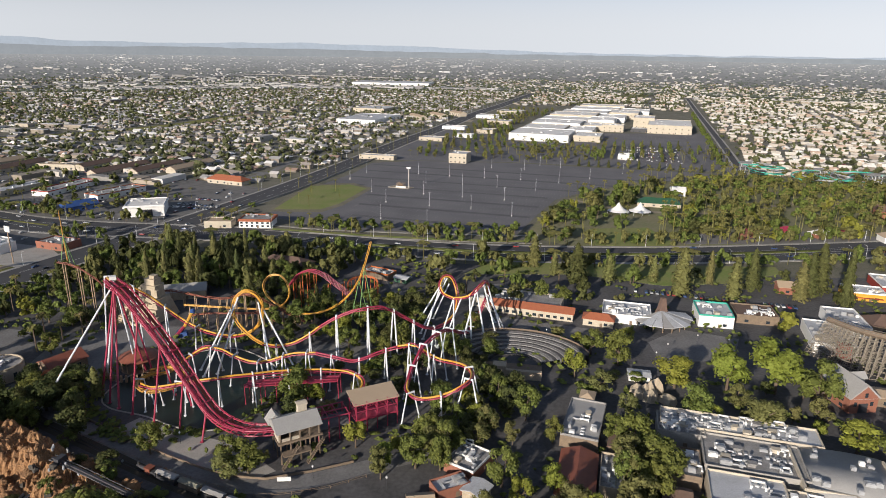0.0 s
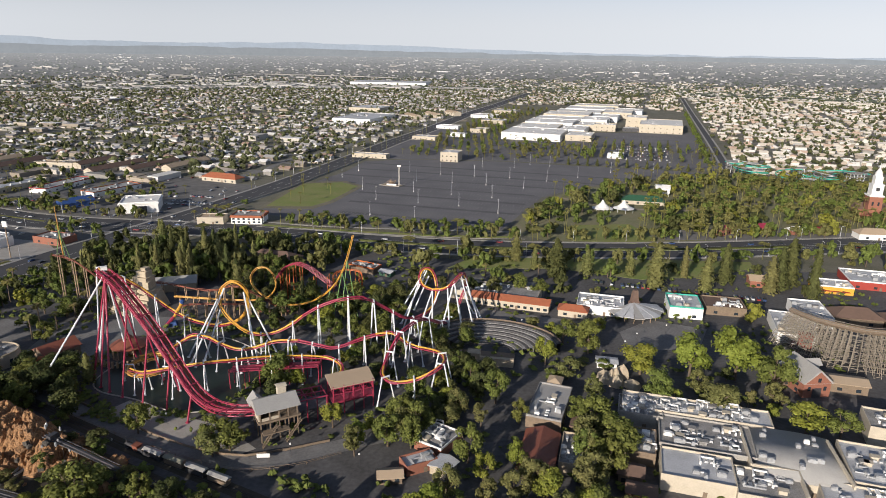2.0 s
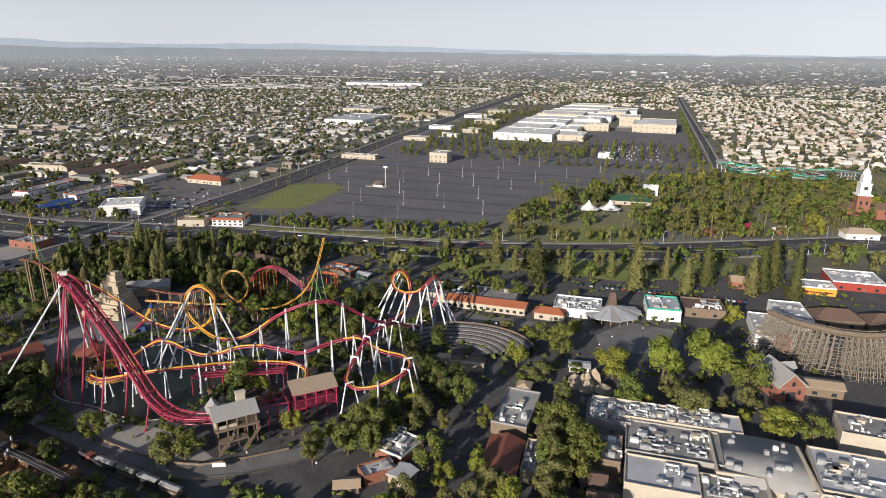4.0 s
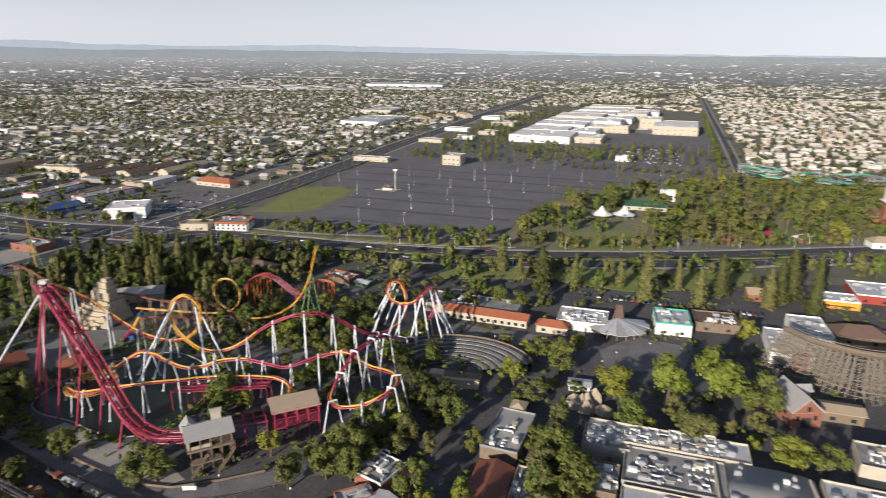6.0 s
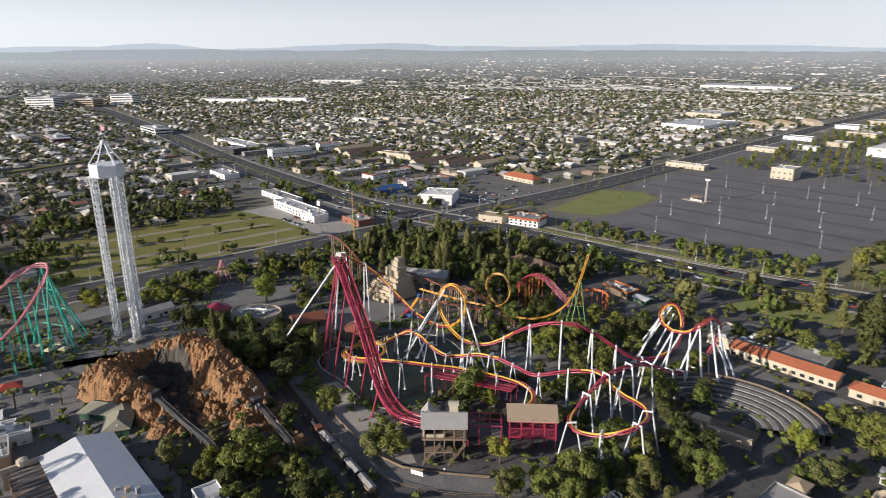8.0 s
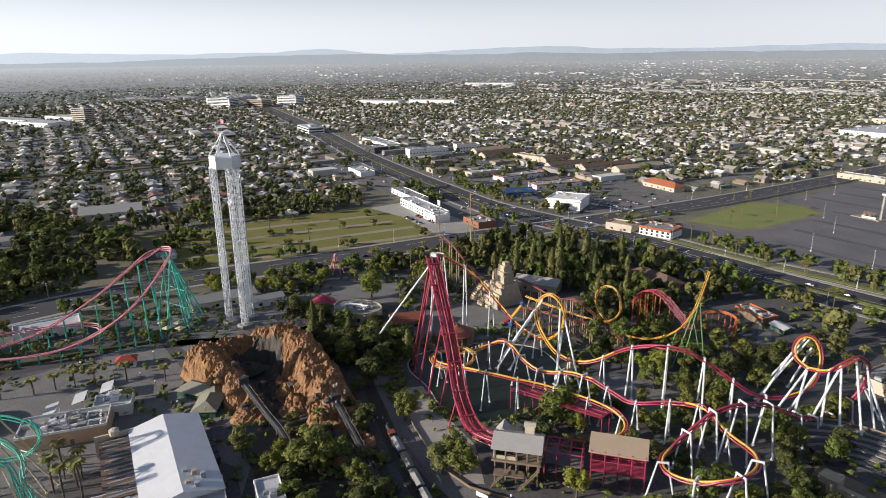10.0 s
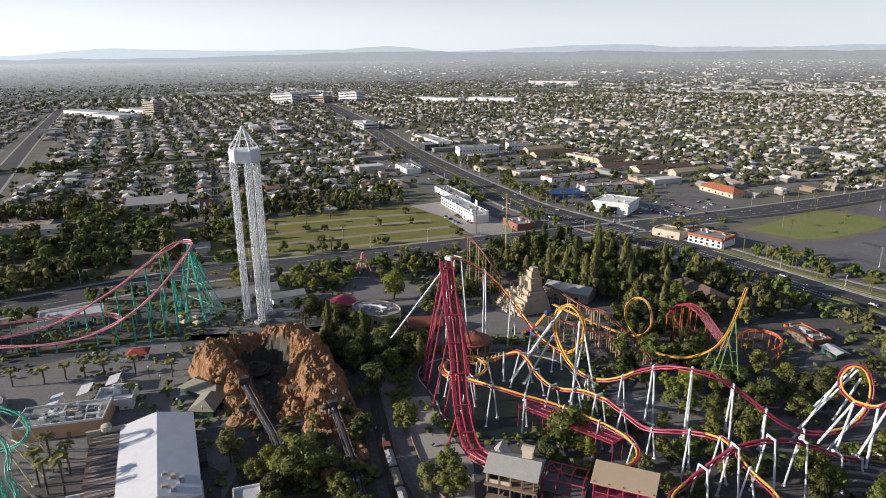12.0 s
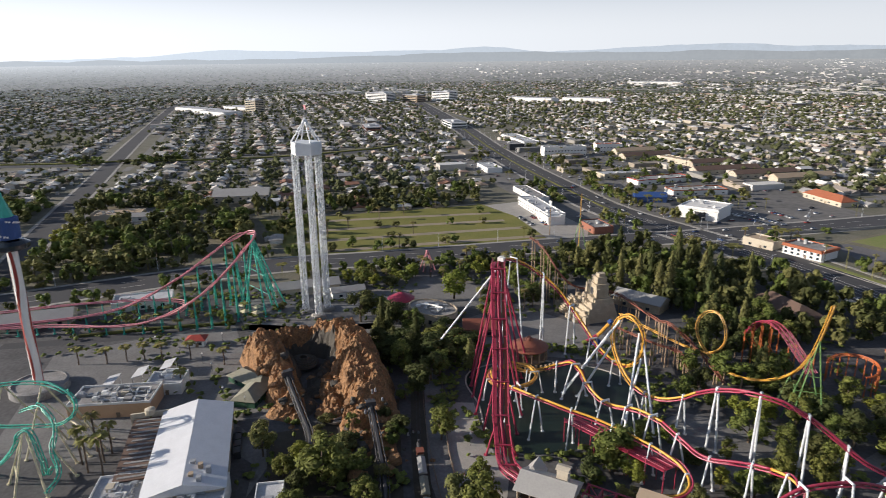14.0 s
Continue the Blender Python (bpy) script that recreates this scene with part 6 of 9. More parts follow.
# ---- buildings ----
def building(name, at, w, d, h, rz, wall, roof, label, category="building", style="flat", units=0, windows=0, seed=1, trim=None, awning=None, clutter=0, pitch=0.26):
    """A building with walls, a roof or parapet, windows along its sides and plant on its roof."""
    b = thing(name, (at[0], at[1], 0.05), label, category, rz=rz)
    rnd = random.Random(seed)
    part("wall", Shape().box(0, 0, 0, w, d, h), M[wall], b)
    if style == "flat":
        part("roof", Shape().box(0, 0, h, w - 0.6, d - 0.6, 0.12), M[roof], b)
        for x, y, a, c in ((0, d / 2 - .15, w, .3), (0, -d / 2 + .15, w, .3), (w / 2 - .15, 0, .3, d - .6), (-w / 2 + .15, 0, .3, d - .6)):
            part("parapet", Shape().box(x, y, h, a, c, 0.9), M[trim or wall], b)
    elif style == "vault":
        arc = [(w / 2 * math.cos(radians(a)), 0, h + 1.9 * math.sin(radians(a))) for a in range(0, 181, 15)]
        s = Shape().add([(x, -d / 2, z) for x, _, z in arc] + [(x, d / 2, z) for x, _, z in arc], [(i + 1, i, i + len(arc), i + 1 + len(arc)) for i in range(len(arc) - 1)] + [tuple(range(len(arc))), tuple(range(2 * len(arc) - 1, len(arc) - 1, -1))])
        part("roof", s, M[roof], b, smooth=True)
    else:
        up = min(d, w) * (pitch if style == "gable" else 0.3)
        part("roof", Shape().gable(0, 0, h, w, d, up, 0, 0.7, d / 2 if style == "hip" else 0), M[roof], b)
        for e in (-1, 1) if style == "gable" else ():
            x0, x1, y1 = e * (w / 2 - 0.1), e * (w / 2 + 0.74), d / 2 - 0.3
            tri = [(x, y, z) for x in (x0, x1) for y, z in ((-y1, h - 0.1), (y1, h - 0.1), (0, h + up * 0.86))]
            part("gable_end", Shape().add(tri, [(0, 2, 1), (3, 4, 5), (0, 1, 4, 3), (1, 2, 5, 4), (2, 0, 3, 5)] if e > 0 else [(0, 1, 2), (3, 5, 4), (0, 3, 4, 1), (1, 4, 5, 2), (2, 5, 3, 0)]), M[wall], b)
    for side in (-1, 1):
        n = max(0, windows) if windows else max(2, int(w / 9))
        for i in range(n):
            x = -w / 2 + (i + 0.5) * w / n
            for z in ([1.0] if h < 6.5 else [1.0, h * 0.55]):
                part("window", Shape().box(x, side * (d / 2 + 0.03), z, min(2.0, w / n * 0.6), 0.14, 1.5), M["glass"], b)
    if clutter:
        # white ducts bent over the roof, rows of skylights, vent pipes and low walls between roof fields
        for i in range(clutter):
            x, y, a, c = rnd.uniform(-.4, .32) * w, rnd.uniform(-.4, .3) * d, rnd.uniform(2.5, 5), rnd.uniform(1.6, 3.4)
            kind = i % 4
            if kind == 0:
                part("duct", Shape().tube([(x, y, h + .2), (x, y, h + 1), (x, y + c, h + 1), (x + a, y + c, h + 1), (x + a, y, h + 1), (x + a, y, h + .2)], 0.42, 6), M["white"], b, "white bent roof duct")
            elif kind == 1:
                for k in range(3):
                    part("skylight", Shape().box(x + k * 1.9, y, h + .12, 1.4, 1.7, 0.6, 0, 0.7), M["equip"], b)
            elif kind == 2:
                part("vent_pipe", Shape().lathe(x, y, [(0.35, h + .1), (0.35, h + 1.5), (0.6, h + 1.6), (0.5, h + 2.0)], 8), M["equip"], b)
                part("duct", Shape().box(x + 1.8, y, h + .3, a, 0.7, 0.6), M["equip"], b)
            else:
                part("roof_hatch", Shape().box(x, y, h + .12, 2.6, 2.0, 1.3).box(x + .3, y, h + 1.42, 2.9, 2.3, 0.12), M["stucco"] if i % 8 == 3 else M["flat_roof"], b)
    part("door", Shape().box(w * 0.1, -d / 2 - 0.04, 0, 1.4, 0.16, 2.1), M["wood"], b)
    if awning:
        part("awning", Shape().box(0, -d / 2 - 0.8, h * 0.45, w * 0.8, 1.6, 0.2), M[awning], b)
    for i in range(units):
        x, y = rnd.uniform(-.42, .42) * w, rnd.uniform(-.4, .4) * d
        a, c, t = rnd.uniform(1.2, 3.2), rnd.uniform(1.0, 2.2), rnd.uniform(0.9, 1.8)
        z = h + (1.9 * math.sqrt(max(0, 1 - (2 * x / w) ** 2)) - 0.25 if style == "vault" else 0.12)
        u = part("roof_unit", Shape().box(x, y, z, a, c, t).box(x, y, z + t, a * .7, c * .7, 0.2), M["equip"] if rnd.random() < .75 else M["white"], b, "pale rooftop air unit")
        if rnd.random() < .6 and style == "flat":
            x2, y2 = x + rnd.choice((-1, 1)) * rnd.uniform(3, 6), y + rnd.choice((-1, 1)) * rnd.uniform(1, 3)
            if abs(x2) < w * .46 and abs(y2) < d * .44:
                part("duct", Shape().tube([(x, y, z + .5), (x2, y, z + .5), (x2, y2, z + .5), (x2, y2, z)], 0.38, 6), M["equip"], b)
    return b


# workshops and kitchens with ducts on their roofs
building("workshop_building", (124, 265), 56, 12.5, 6.0, -13, "concrete", "white_roof", "long flat-roofed building crowded with ducts and air units", units=20, seed=3, windows=-1, clutter=26, trim="stucco")
building("workshop_building", (103, 266), 17, 14, 5.6, -12, "concrete", "flat_roof", "low grey roof crowded with pale plant", units=12, seed=31, windows=-1, clutter=6)
building("workshop_building", (122.5, 247), 33, 21, 5.4, -13, "concrete", "flat_roof", "flat grey-roofed kitchen building with pale ducts", units=9, seed=4, windows=-1, clutter=20)
building("workshop_building", (113.5, 227), 24, 17, 5.6, -13, "stucco", "white_roof", "cream building with a parapet round a white roof", units=3, seed=5, windows=-1, clutter=3)
building("workshop_building", (98, 243), 11, 17, 4.6, -14, "wood", "flat_roof", "timber-fronted store with dark roof plant", units=7, seed=41, windows=-1, clutter=5)
building("theatre_building", (151, 236), 29, 30, 5.0, -13, "stucco", "grey_roof", "theatre with a low grey vaulted roof and skylights", style="vault", units=11, seed=6, windows=-1, clutter=0)
building("workshop_building", (135, 219), 22, 16, 5.2, -13, "stucco", "flat_roof", "flat grey roof behind a cream parapet", units=5, seed=16, windows=-1, clutter=7)
building("workshop_building", (179, 232), 25, 26, 5.4, -15, "concrete", "white_roof", "flat white roof with pipes and air units", units=8, seed=7, windows=-1, clutter=14, trim="stucco")
building("workshop_building", (168, 210), 38, 18, 5.2, -15, "concrete", "white_roof", "flat white roof with ducts beside a cream parapet", units=8, seed=17, windows=-1, clutter=12, trim="stucco")
building("theatre_building", (205, 258), 34, 16, 7, -17, "stucco", "flat_roof", "tan theatre with cream parapets", units=5, seed=8, windows=-1, clutter=6)
building("shop_building", (67, 268), 28, 14, 4.8, 74, "wood", "grey_roof", "long dark timber shop with a worn grey roof", units=5, seed=9, trim="flat_roof", windows=5, clutter=4)
building("shop_building", (79, 256), 12, 8, 4.4, 74, "wood", "shingle", "dark timber yard shed beside the brick shop", style="gable", seed=92, windows=-1)
building("shop_building", (71, 286), 6, 5, 5.4, 74, "stucco", "tan_roof", "small cupola-topped kiosk with a tan roof", "kiosk", style="hip", seed=93)
building("shop_building", (60, 235), 25, 12, 3.8, 78, "wood", "brown_steel", "rusty brown pitched roof over timber shops", style="gable", units=2, seed=10, pitch=0.2)
building("shop_building", (72, 236), 20, 8, 4.2, 78, "stone", "flat_roof", "low grey-roofed store beside the rusty roof", units=4, seed=94, windows=-1, clutter=3)
building("shop_building", (23, 241), 14, 12, 3.6, 60, "brick", "flat_roof", "small flat-roofed shop with roof units", units=8, seed=11, trim="white", windows=-1, clutter=5)
building("shop_building", (17, 227), 12, 7, 3.2, 30, "brick", "white_roof", "low brick shop with a stained white roof", units=3, seed=95, windows=-1)
building("shop_building", (26, 225), 7, 7, 3.6, 60, "stone", "white_roof", "small stone shop with a sloping white roof", style="gable", seed=96, windows=-1, pitch=0.15)
building("shop_building", (8, 219), 8, 5, 2.8, 10, "wood", "tan_roof", "small timber hut with a brown roof", "hut", style="gable", seed=12)
building("shop_building", (91, 226), 8, 7, 4.2, -14, "wood", "shingle", "ornate timber shop with a brown roof", style="gable", seed=13)
building("shop_building", (92, 215), 9, 6, 4.6, -14, "brick", "shingle", "narrow brick shop with a brown roof", style="gable", seed=97)
building("shop_building", (98, 312), 9, 6, 3, -8, "white", "white_roof", "small white-roofed stall under the trees", "stall", style="gable", seed=98, pitch=0.1)
for (x0, y0), (x1, y1) in (((137, 252), (132.5, 229)), ((132.5, 229), (147, 226)), ((147, 226), (144, 212)), ((166, 246), (162, 219))):
    whole("roof_wall", strip([(x0, y0), ((x0 + x1) / 2, (y0 + y1) / 2), (x1, y1)], 0.7, 0.05, 6.9), M["stucco"], "cream stucco fire wall between the roofs", "wall", kind="structure")
barn = building("barn", (182.4, 299), 18, 12.5, 7, 99, "brick", "grey_roof", "red brick barn with a steep grey roof and dormer", "barn", style="gable", seed=14, pitch=0.5)
part("dormer", Shape().gable(2, -3.4, 11, 7, 4.6, 2.2, 90, 0.3).box(2, -3.4, 8.4, 4.4, 5.6, 2.6), M["grey_roof"], barn)
part("hayloft_door", Shape().box(-9.1, 0, 0, 0.2, 4, 4.4), M["dark"], barn)
for y in (-3.6, 3.6):
    part("window", Shape().box(-9.06, y, 3.2, 0.14, 1.3, 1.9), M["glass"], barn)
part("loft_window", Shape().box(-9.76, 0, 7.6, 0.14, 1.4, 1.9), M["glass"], barn)
building("barn_annex", (201, 299), 15, 9, 4.5, -12, "wood", "tan_roof", "timber loading annex with a tan roof beside the trestle", "shed", style="gable", seed=15, pitch=0.16)
building("barn_annex", (172, 303), 8, 9, 6, 12, "wood", "shingle", "dark timber stair tower beside the barn", "shed", style="gable", seed=99)
building("mission_arcade", (55, 384), 46, 9, 4.6, -14, "stucco", "tile", "long stucco arcade with a red clay tile roof", style="gable", windows=12, seed=18)
building("mission_arcade", (90, 373), 16, 8, 4.2, -14, "stucco", "tile", "low stucco hall with a clay tile roof", style="hip", seed=19)
building("restaurant", (107, 384), 26, 20, 4.6, -12, "white", "white_roof", "white restaurant with a cluttered pale roof", units=10, seed=20, clutter=10)
building("shop_building", (154, 384), 18, 21, 6.4, -8, "white", "white_roof", "white two-storey shop with teal trim", units=5, seed=21, trim="teal", clutter=4)
building("shop_building", (178, 389), 22, 18, 4.4, -8, "wood", "shingle", "brown shop row with a flat roof", units=6, seed=22, clutter=5)
building("shop_building", (204, 360), 19, 32, 5, -14, "white", "white_roof", "white-edged shop hall with a stained pale roof", units=7, seed=23, windows=-1, clutter=8)
stair = thing("red_stair_tower", (203, 343, 0.05), "red stair block on the shop's corner", "stair tower", rz=-14)
part("wall", Shape().box(0, 0, 0, 6, 5, 6.4).box(0, 0, 6.4, 6.6, 5.6, 0.4), M["barn_red"], stair)
part("window", Shape().box(0, -2.55, 3, 3, 0.14, 1.6), M["glass"], stair)
building("shop_building", (223, 381), 17, 28, 5.4, -10, "white", "white_roof", "white stained roof over a row of shops", units=7, seed=123, windows=-1, clutter=8)
building("shop_building", (246, 378), 24, 14, 5, -8, "wood", "shingle", "shop hall with a brown roof", style="hip", seed=24)
building("shop_building", (270, 372), 22, 14, 5, -8, "wood", "shingle", "shop hall with a brown roof", style="hip", seed=25)
building("shop_building", (259, 430), 22, 15, 4.4, -12, "yellow", "white_roof", "yellow-fronted shop with a flat roof", units=5, seed=26, trim="white", clutter=4, awning="barn_red")
building("shop_building", (290, 444), 30, 26, 5, -12, "barn_red", "white_roof", "red-fronted market hall with a white roof", units=9, seed=27, trim="white", clutter=6)
building("shop_building", (220, 434), 20, 10, 4.6, -8, "brick", "tan_roof", "brick shop with a tan roof", style="gable", seed=28)
fan = thing("fan_roof_pavilion", (124, 378, 0.05), "fan-shaped grey roof spreading from a stone chimney", "pavilion")
for k in range(9):
    a0, a1 = radians(-158 + 20 * k), radians(-158 + 20 * k + 19)
    r = 17 if k % 2 else 16.2
    part("roof_panel", Shape().add([(0, 0, 7.2), (r * math.cos(a0), r * math.sin(a0), 4.0), (r * math.cos(a1), r * math.sin(a1), 4.0), (0, 0, 6.8), (r * math.cos(a0), r * math.sin(a0), 3.6), (r * math.cos(a1), r * math.sin(a1), 3.6)], [(0, 1, 2), (5, 4, 3), (1, 4, 5, 2), (0, 3, 4, 1), (2, 5, 3, 0)]), M["white_roof"] if k % 3 else M["grey_roof"], fan)
    part("post", Shape().beam((14 * math.cos(a0), 14 * math.sin(a0), 0), (14 * math.cos(a0), 14 * math.sin(a0), 4.1), 0.2, 6), M["tan_post"], fan)
chimney = whole("stone_chimney", Shape().box(125, 379.5, 0.05, 7, 6, 7, 10, 0.7).box(125, 379.5, 7.05, 4.4, 3.8, 7, 10, 0.55), M["shingle"], "tapering dark stone chimney stack", "chimney")
building("ride_hall", (47, 397), 52, 20, 4.6, -14, "stucco", "flat_roof", "grey flat-roofed hall behind the tiled arcade", units=10, seed=30)
# halls near the drop tower
hall = thing("show_hall", (-119.5, 161, 0.05), "large white metal-roofed show hall with a ridge", "hall", rz=-14)
part("wall", Shape().box(0, 0, 0, 50, 23, 7.5), M["stucco"], hall)
part("roof", Shape().gable(0, 0, 7.5, 50, 23, 3.0, 0, 0.6), M["metal_white"], hall)
part("lean_to", Shape().box(-6, -16.5, 0, 36, 10, 6).box(-6, -16.5, 6, 37, 10.6, 0.25), M["shingle"], hall, "mottled brown lean-to roof")
part("false_front", Shape().box(-25.4, -16.5, 0, 0.8, 13, 8).lathe(-25.4, -16.5, [(1.8, 7.4), (1.8, 9.2), (0.6, 9.6)], 10), M["stucco"], hall, "pink stucco false front with a rounded top")
for i in range(14):
    part("slat", Shape().box(-23 + i * 2.6, -16.5 + (i % 3) * .6, 6.26, 1.0, 8.6 + (i % 2), 0.12), M["flat_roof"], hall)
for i in range(5):
    part("roof_unit", Shape().box(14 + i * 2.2, 2 + (i % 3) * 2.4, 8.6, 1.6, 1.4, 2.2), M["tan_roof"] if i % 2 else M["equip"], hall)
for i in range(4):
    part("generator", Shape().box(-14 + i * 4.2, 13.6, 0, 3.6, 2.2, 2.6), M["dark"], hall, "dark plant box beside the wall")
building("service_building", (-88, 157), 30, 15, 6, -19, "white", "white_roof", "flat white-roofed building with air units", units=10, seed=33, windows=-1, clutter=10)
building("service_building", (-105, 138), 22, 16, 5.4, -19, "white", "white_roof", "flat pale service roof with pipes and air units", units=6, seed=133, windows=-1, clutter=9)
building("service_building", (-81, 176), 18, 8, 5.5, -19, "white", "white_roof", "narrow white flat-roofed service building", units=4, seed=34)
building("arcade_hall", (-173, 141), 30, 15, 5.4, 67, "peach", "flat_roof", "peach stucco hall with ducts on a grey roof", units=12, seed=35, trim="white", windows=-1, clutter=9)
for i in range(3):
    canopy = thing("canopy", (-191 - i * 2, 140 + i * 11, 0.05), "tilted white canopy panel on posts", "canopy", "canopies beside the hall", 67)
    part("panel", Shape().add([(-2.4, -4.5, 3.4), (2.4, -4.5, 4.6), (2.4, 4.5, 4.6), (-2.4, 4.5, 3.4), (-2.4, -4.5, 3.2), (2.4, -4.5, 4.4), (2.4, 4.5, 4.4), (-2.4, 4.5, 3.2)], [(0, 1, 2, 3), (7, 6, 5, 4), (0, 4, 5, 1), (1, 5, 6, 2), (2, 6, 7, 3), (3, 7, 4, 0)]), M["white_roof"], canopy)
    for sx, sy in ((-2, -4), (2, -4), (2, 4), (-2, 4)):
        part("post", Shape().beam((sx, sy, 0), (sx, sy, 3.9 + sx * .25), 0.1, 5), M["steel_white"], canopy)
building("arcade_hall", (-180, 160), 14, 12, 4.0, 67, "white", "white_roof", "low white hall with a blue corner front", units=3, seed=36, windows=-1, clutter=3)
building("restaurant", (-166, 191), 20, 9, 3.0, 25, "dark_green", "olive_roof", "green restaurant with an olive hipped roof", style="hip", seed=37)
building("restaurant", (-154, 188), 14, 9, 3.0, -40, "dark_green", "olive_roof", "green restaurant wing with an olive roof", style="hip", seed=38)
building("kiosk", (-218, 177), 8, 6, 3.4, 67, "white", "barn_red", "small white kiosk with a red roof", "kiosk", style="hip", seed=39)
building("depot", (-262, 244), 36, 11, 4.6, 80, "stucco", "grey_roof", "long depot with a grey pitched roof", style="gable", seed=40)
building("depot", (-244, 262), 18, 8, 4.0, 80, "white", "grey_roof", "low shed with a grey roof", style="gable", seed=41)
building("depot", (-286, 160), 30, 14, 4.5, 80, "white", "white_roof", "pale shed under the pink track", units=2, seed=42)
building("depot", (-284, 110), 34, 12, 4.5, 80, "stucco", "grey_roof", "low tan hall with a grey roof", style="gable", seed=43)
round_hall = thing("round_hall", (-189, 288, 0.05), "boat-shaped tan stucco hall with a cluttered grey roof", "hall", rz=20)
oval = [((15.5 if math.cos(a) < 0 else 13) * math.cos(a), 10 * math.sin(a)) for a in (2 * math.pi * k / 22 for k in range(22))]
part("wall", Shape().prism(oval, 0, 6.0), M["stucco"], round_hall)
part("roof", Shape().prism([(x * .95, y * .95) for x, y in oval], 6.0, 6.12), M["flat_roof"], round_hall)
part("parapet", Shape().tube([(x * .97, y * .97, 6.4) for x, y in oval + oval[:1]], 0.45, 6), M["stone"], round_hall, "pale curved parapet")
for k in range(0, 22, 2):
    x, y = oval[k]
    part("window", Shape().box(x, y, 1.8, 1.6, 0.3, 2.0, math.degrees(math.atan2(y, x)) + 90), M["glass"], round_hall)
for i in range(13):
    part("roof_unit", Shape().box(11 * math.cos(i * 2.4) * (.15 + .06 * i), 7 * math.sin(i * 2.4) * (.15 + .06 * i), 6.1, 2.2, 1.5, 0.8 + .2 * (i % 3), i * 20), M["equip"] if i % 3 else M["white"], round_hall)
part("duct", Shape().tube([(-8, -2, 6.2), (-8, -2, 7.2), (-2, 1, 7.2), (5, 1, 7.2), (5, -3, 7.2), (5, -3, 6.2)], 0.45, 6), M["white"], round_hall)
building("open_pavilion", (-164, 300), 16, 12, 4.0, 60, "wood", "brown_steel", "pavilion with a red slatted roof", style="gable", seed=44)
carousel = thing("carousel", (-130, 304, 0.05), "round copper-roofed carousel on a ring of stone posts", "carousel")
part("roof", Shape().lathe(0, 0, [(8.6, 5.0), (8.8, 5.4), (5, 7.4), (1.6, 8.6), (1.2, 9.6), (0.2, 10.4)], 20), M["brown_steel"], carousel)
part("platform", Shape().lathe(0, 0, [(8.4, 0), (8.4, 0.5)], 20), M["wood"], carousel)
part("core", Shape().lathe(0, 0, [(2.2, 0.5), (2.2, 5.5)], 12), M["tan_post"], carousel)
for i in range(14):
    a = 2 * math.pi * i / 14
    part("post", Shape().beam((7.9 * math.cos(a), 7.9 * math.sin(a), 0), (7.9 * math.cos(a), 7.9 * math.sin(a), 5.2), 0.3, 6), M["tan_post"], carousel)
for i in range(22):
    a = radians(200 + i * 8.5)
    part("stone_post", Shape().box(15 * math.cos(a), 15 * math.sin(a), 0, 0.8, 0.8, 3.2, math.degrees(a)), M["tan_post"], carousel)
temple = thing("stepped_temple", (-158, 362, 0.05), "tan stone ruin of a stepped temple with a broken tower", "temple", rz=-14)
tm = random.Random(12)
for i in range(5):
    part("step", Shape().box(1.3 * i, 0.7 * i, 2.2 * i, 30 - 4.0 * i, 20 - 2.4 * i, 2.2, 0, 0.95), M["stone"], temple)
part("tower", Shape().box(5, 3, 11, 9, 7, 6.5, 0, 0.96).box(5, 3, 17.5, 9.4, 7.4, 0.6).box(5.4, 3, 18.1, 6.4, 5.2, 3.4).box(6.2, 3.2, 21.5, 3.4, 3.4, 1.8), M["stone"], temple)
part("niche", Shape().box(5, -0.5, 11.9, 2.6, 0.3, 3.6), M["dark"], temple, "dark doorway in the tower")
for x, y, w, h in ((-0.2, 0, 2.2, 5.0), (9.8, 0, 2.0, 4.4), (-1.0, 5, 2.4, 3.6)):
    part("pier", Shape().box(x, y, 11.5, w, w, h, 0, 0.85), M["stone"], temple)
for i in range(9):
    part("stair", Shape().box(-5, -13.5 + i * 0.9, 0, 3.6, 0.9, 0.9 + 0.95 * i), M["stone"], temple)
for i in range(5):
    for k in range(5):
        side = tm.uniform(-1, 1)
        part("terrace_block", Shape().box(1.3 * i + side * (14 - 1.9 * i), 0.7 * i - (9.2 - 1.2 * i), 2.2 * i + 1.0, tm.uniform(1.6, 3.6), tm.uniform(1.6, 2.8), tm.uniform(1.4, 2.4), tm.uniform(-15, 15), 0.85), M["stone"], temple)
for k in range(26):
    x, y = tm.uniform(-17, 16), tm.uniform(-14, -4)
    part("fallen_block", Shape().box(x, y, 0, tm.uniform(1.4, 3.4), tm.uniform(1.2, 2.6), max(0.8, 6.5 + y * 0.38) * tm.uniform(.5, 1.3), tm.uniform(-25, 25), 0.8), M["stone"], temple)
building("lodge", (-104, 446), 34, 16, 5, -14, "wood", "shingle", "dark timber lodge with a brown shingle roof", style="hip", seed=45)
building("lodge", (-150, 392), 26, 12, 5, 20, "stone", "grey_roof", "grey-roofed ride hall behind the temple", style="gable", seed=46)
building("ride_pavilion", (-40, 438), 20, 10, 3.6, -25, "wood", "flat_roof", "low ride pavilion with a pale cluttered roof", units=5, seed=47, trim="orange", windows=-1, clutter=4)
building("ride_pavilion", (-24, 430), 9, 6, 3, -25, "dark_green", "white_roof", "small white-roofed ride booth", "booth", style="gable", seed=147, pitch=0.15)
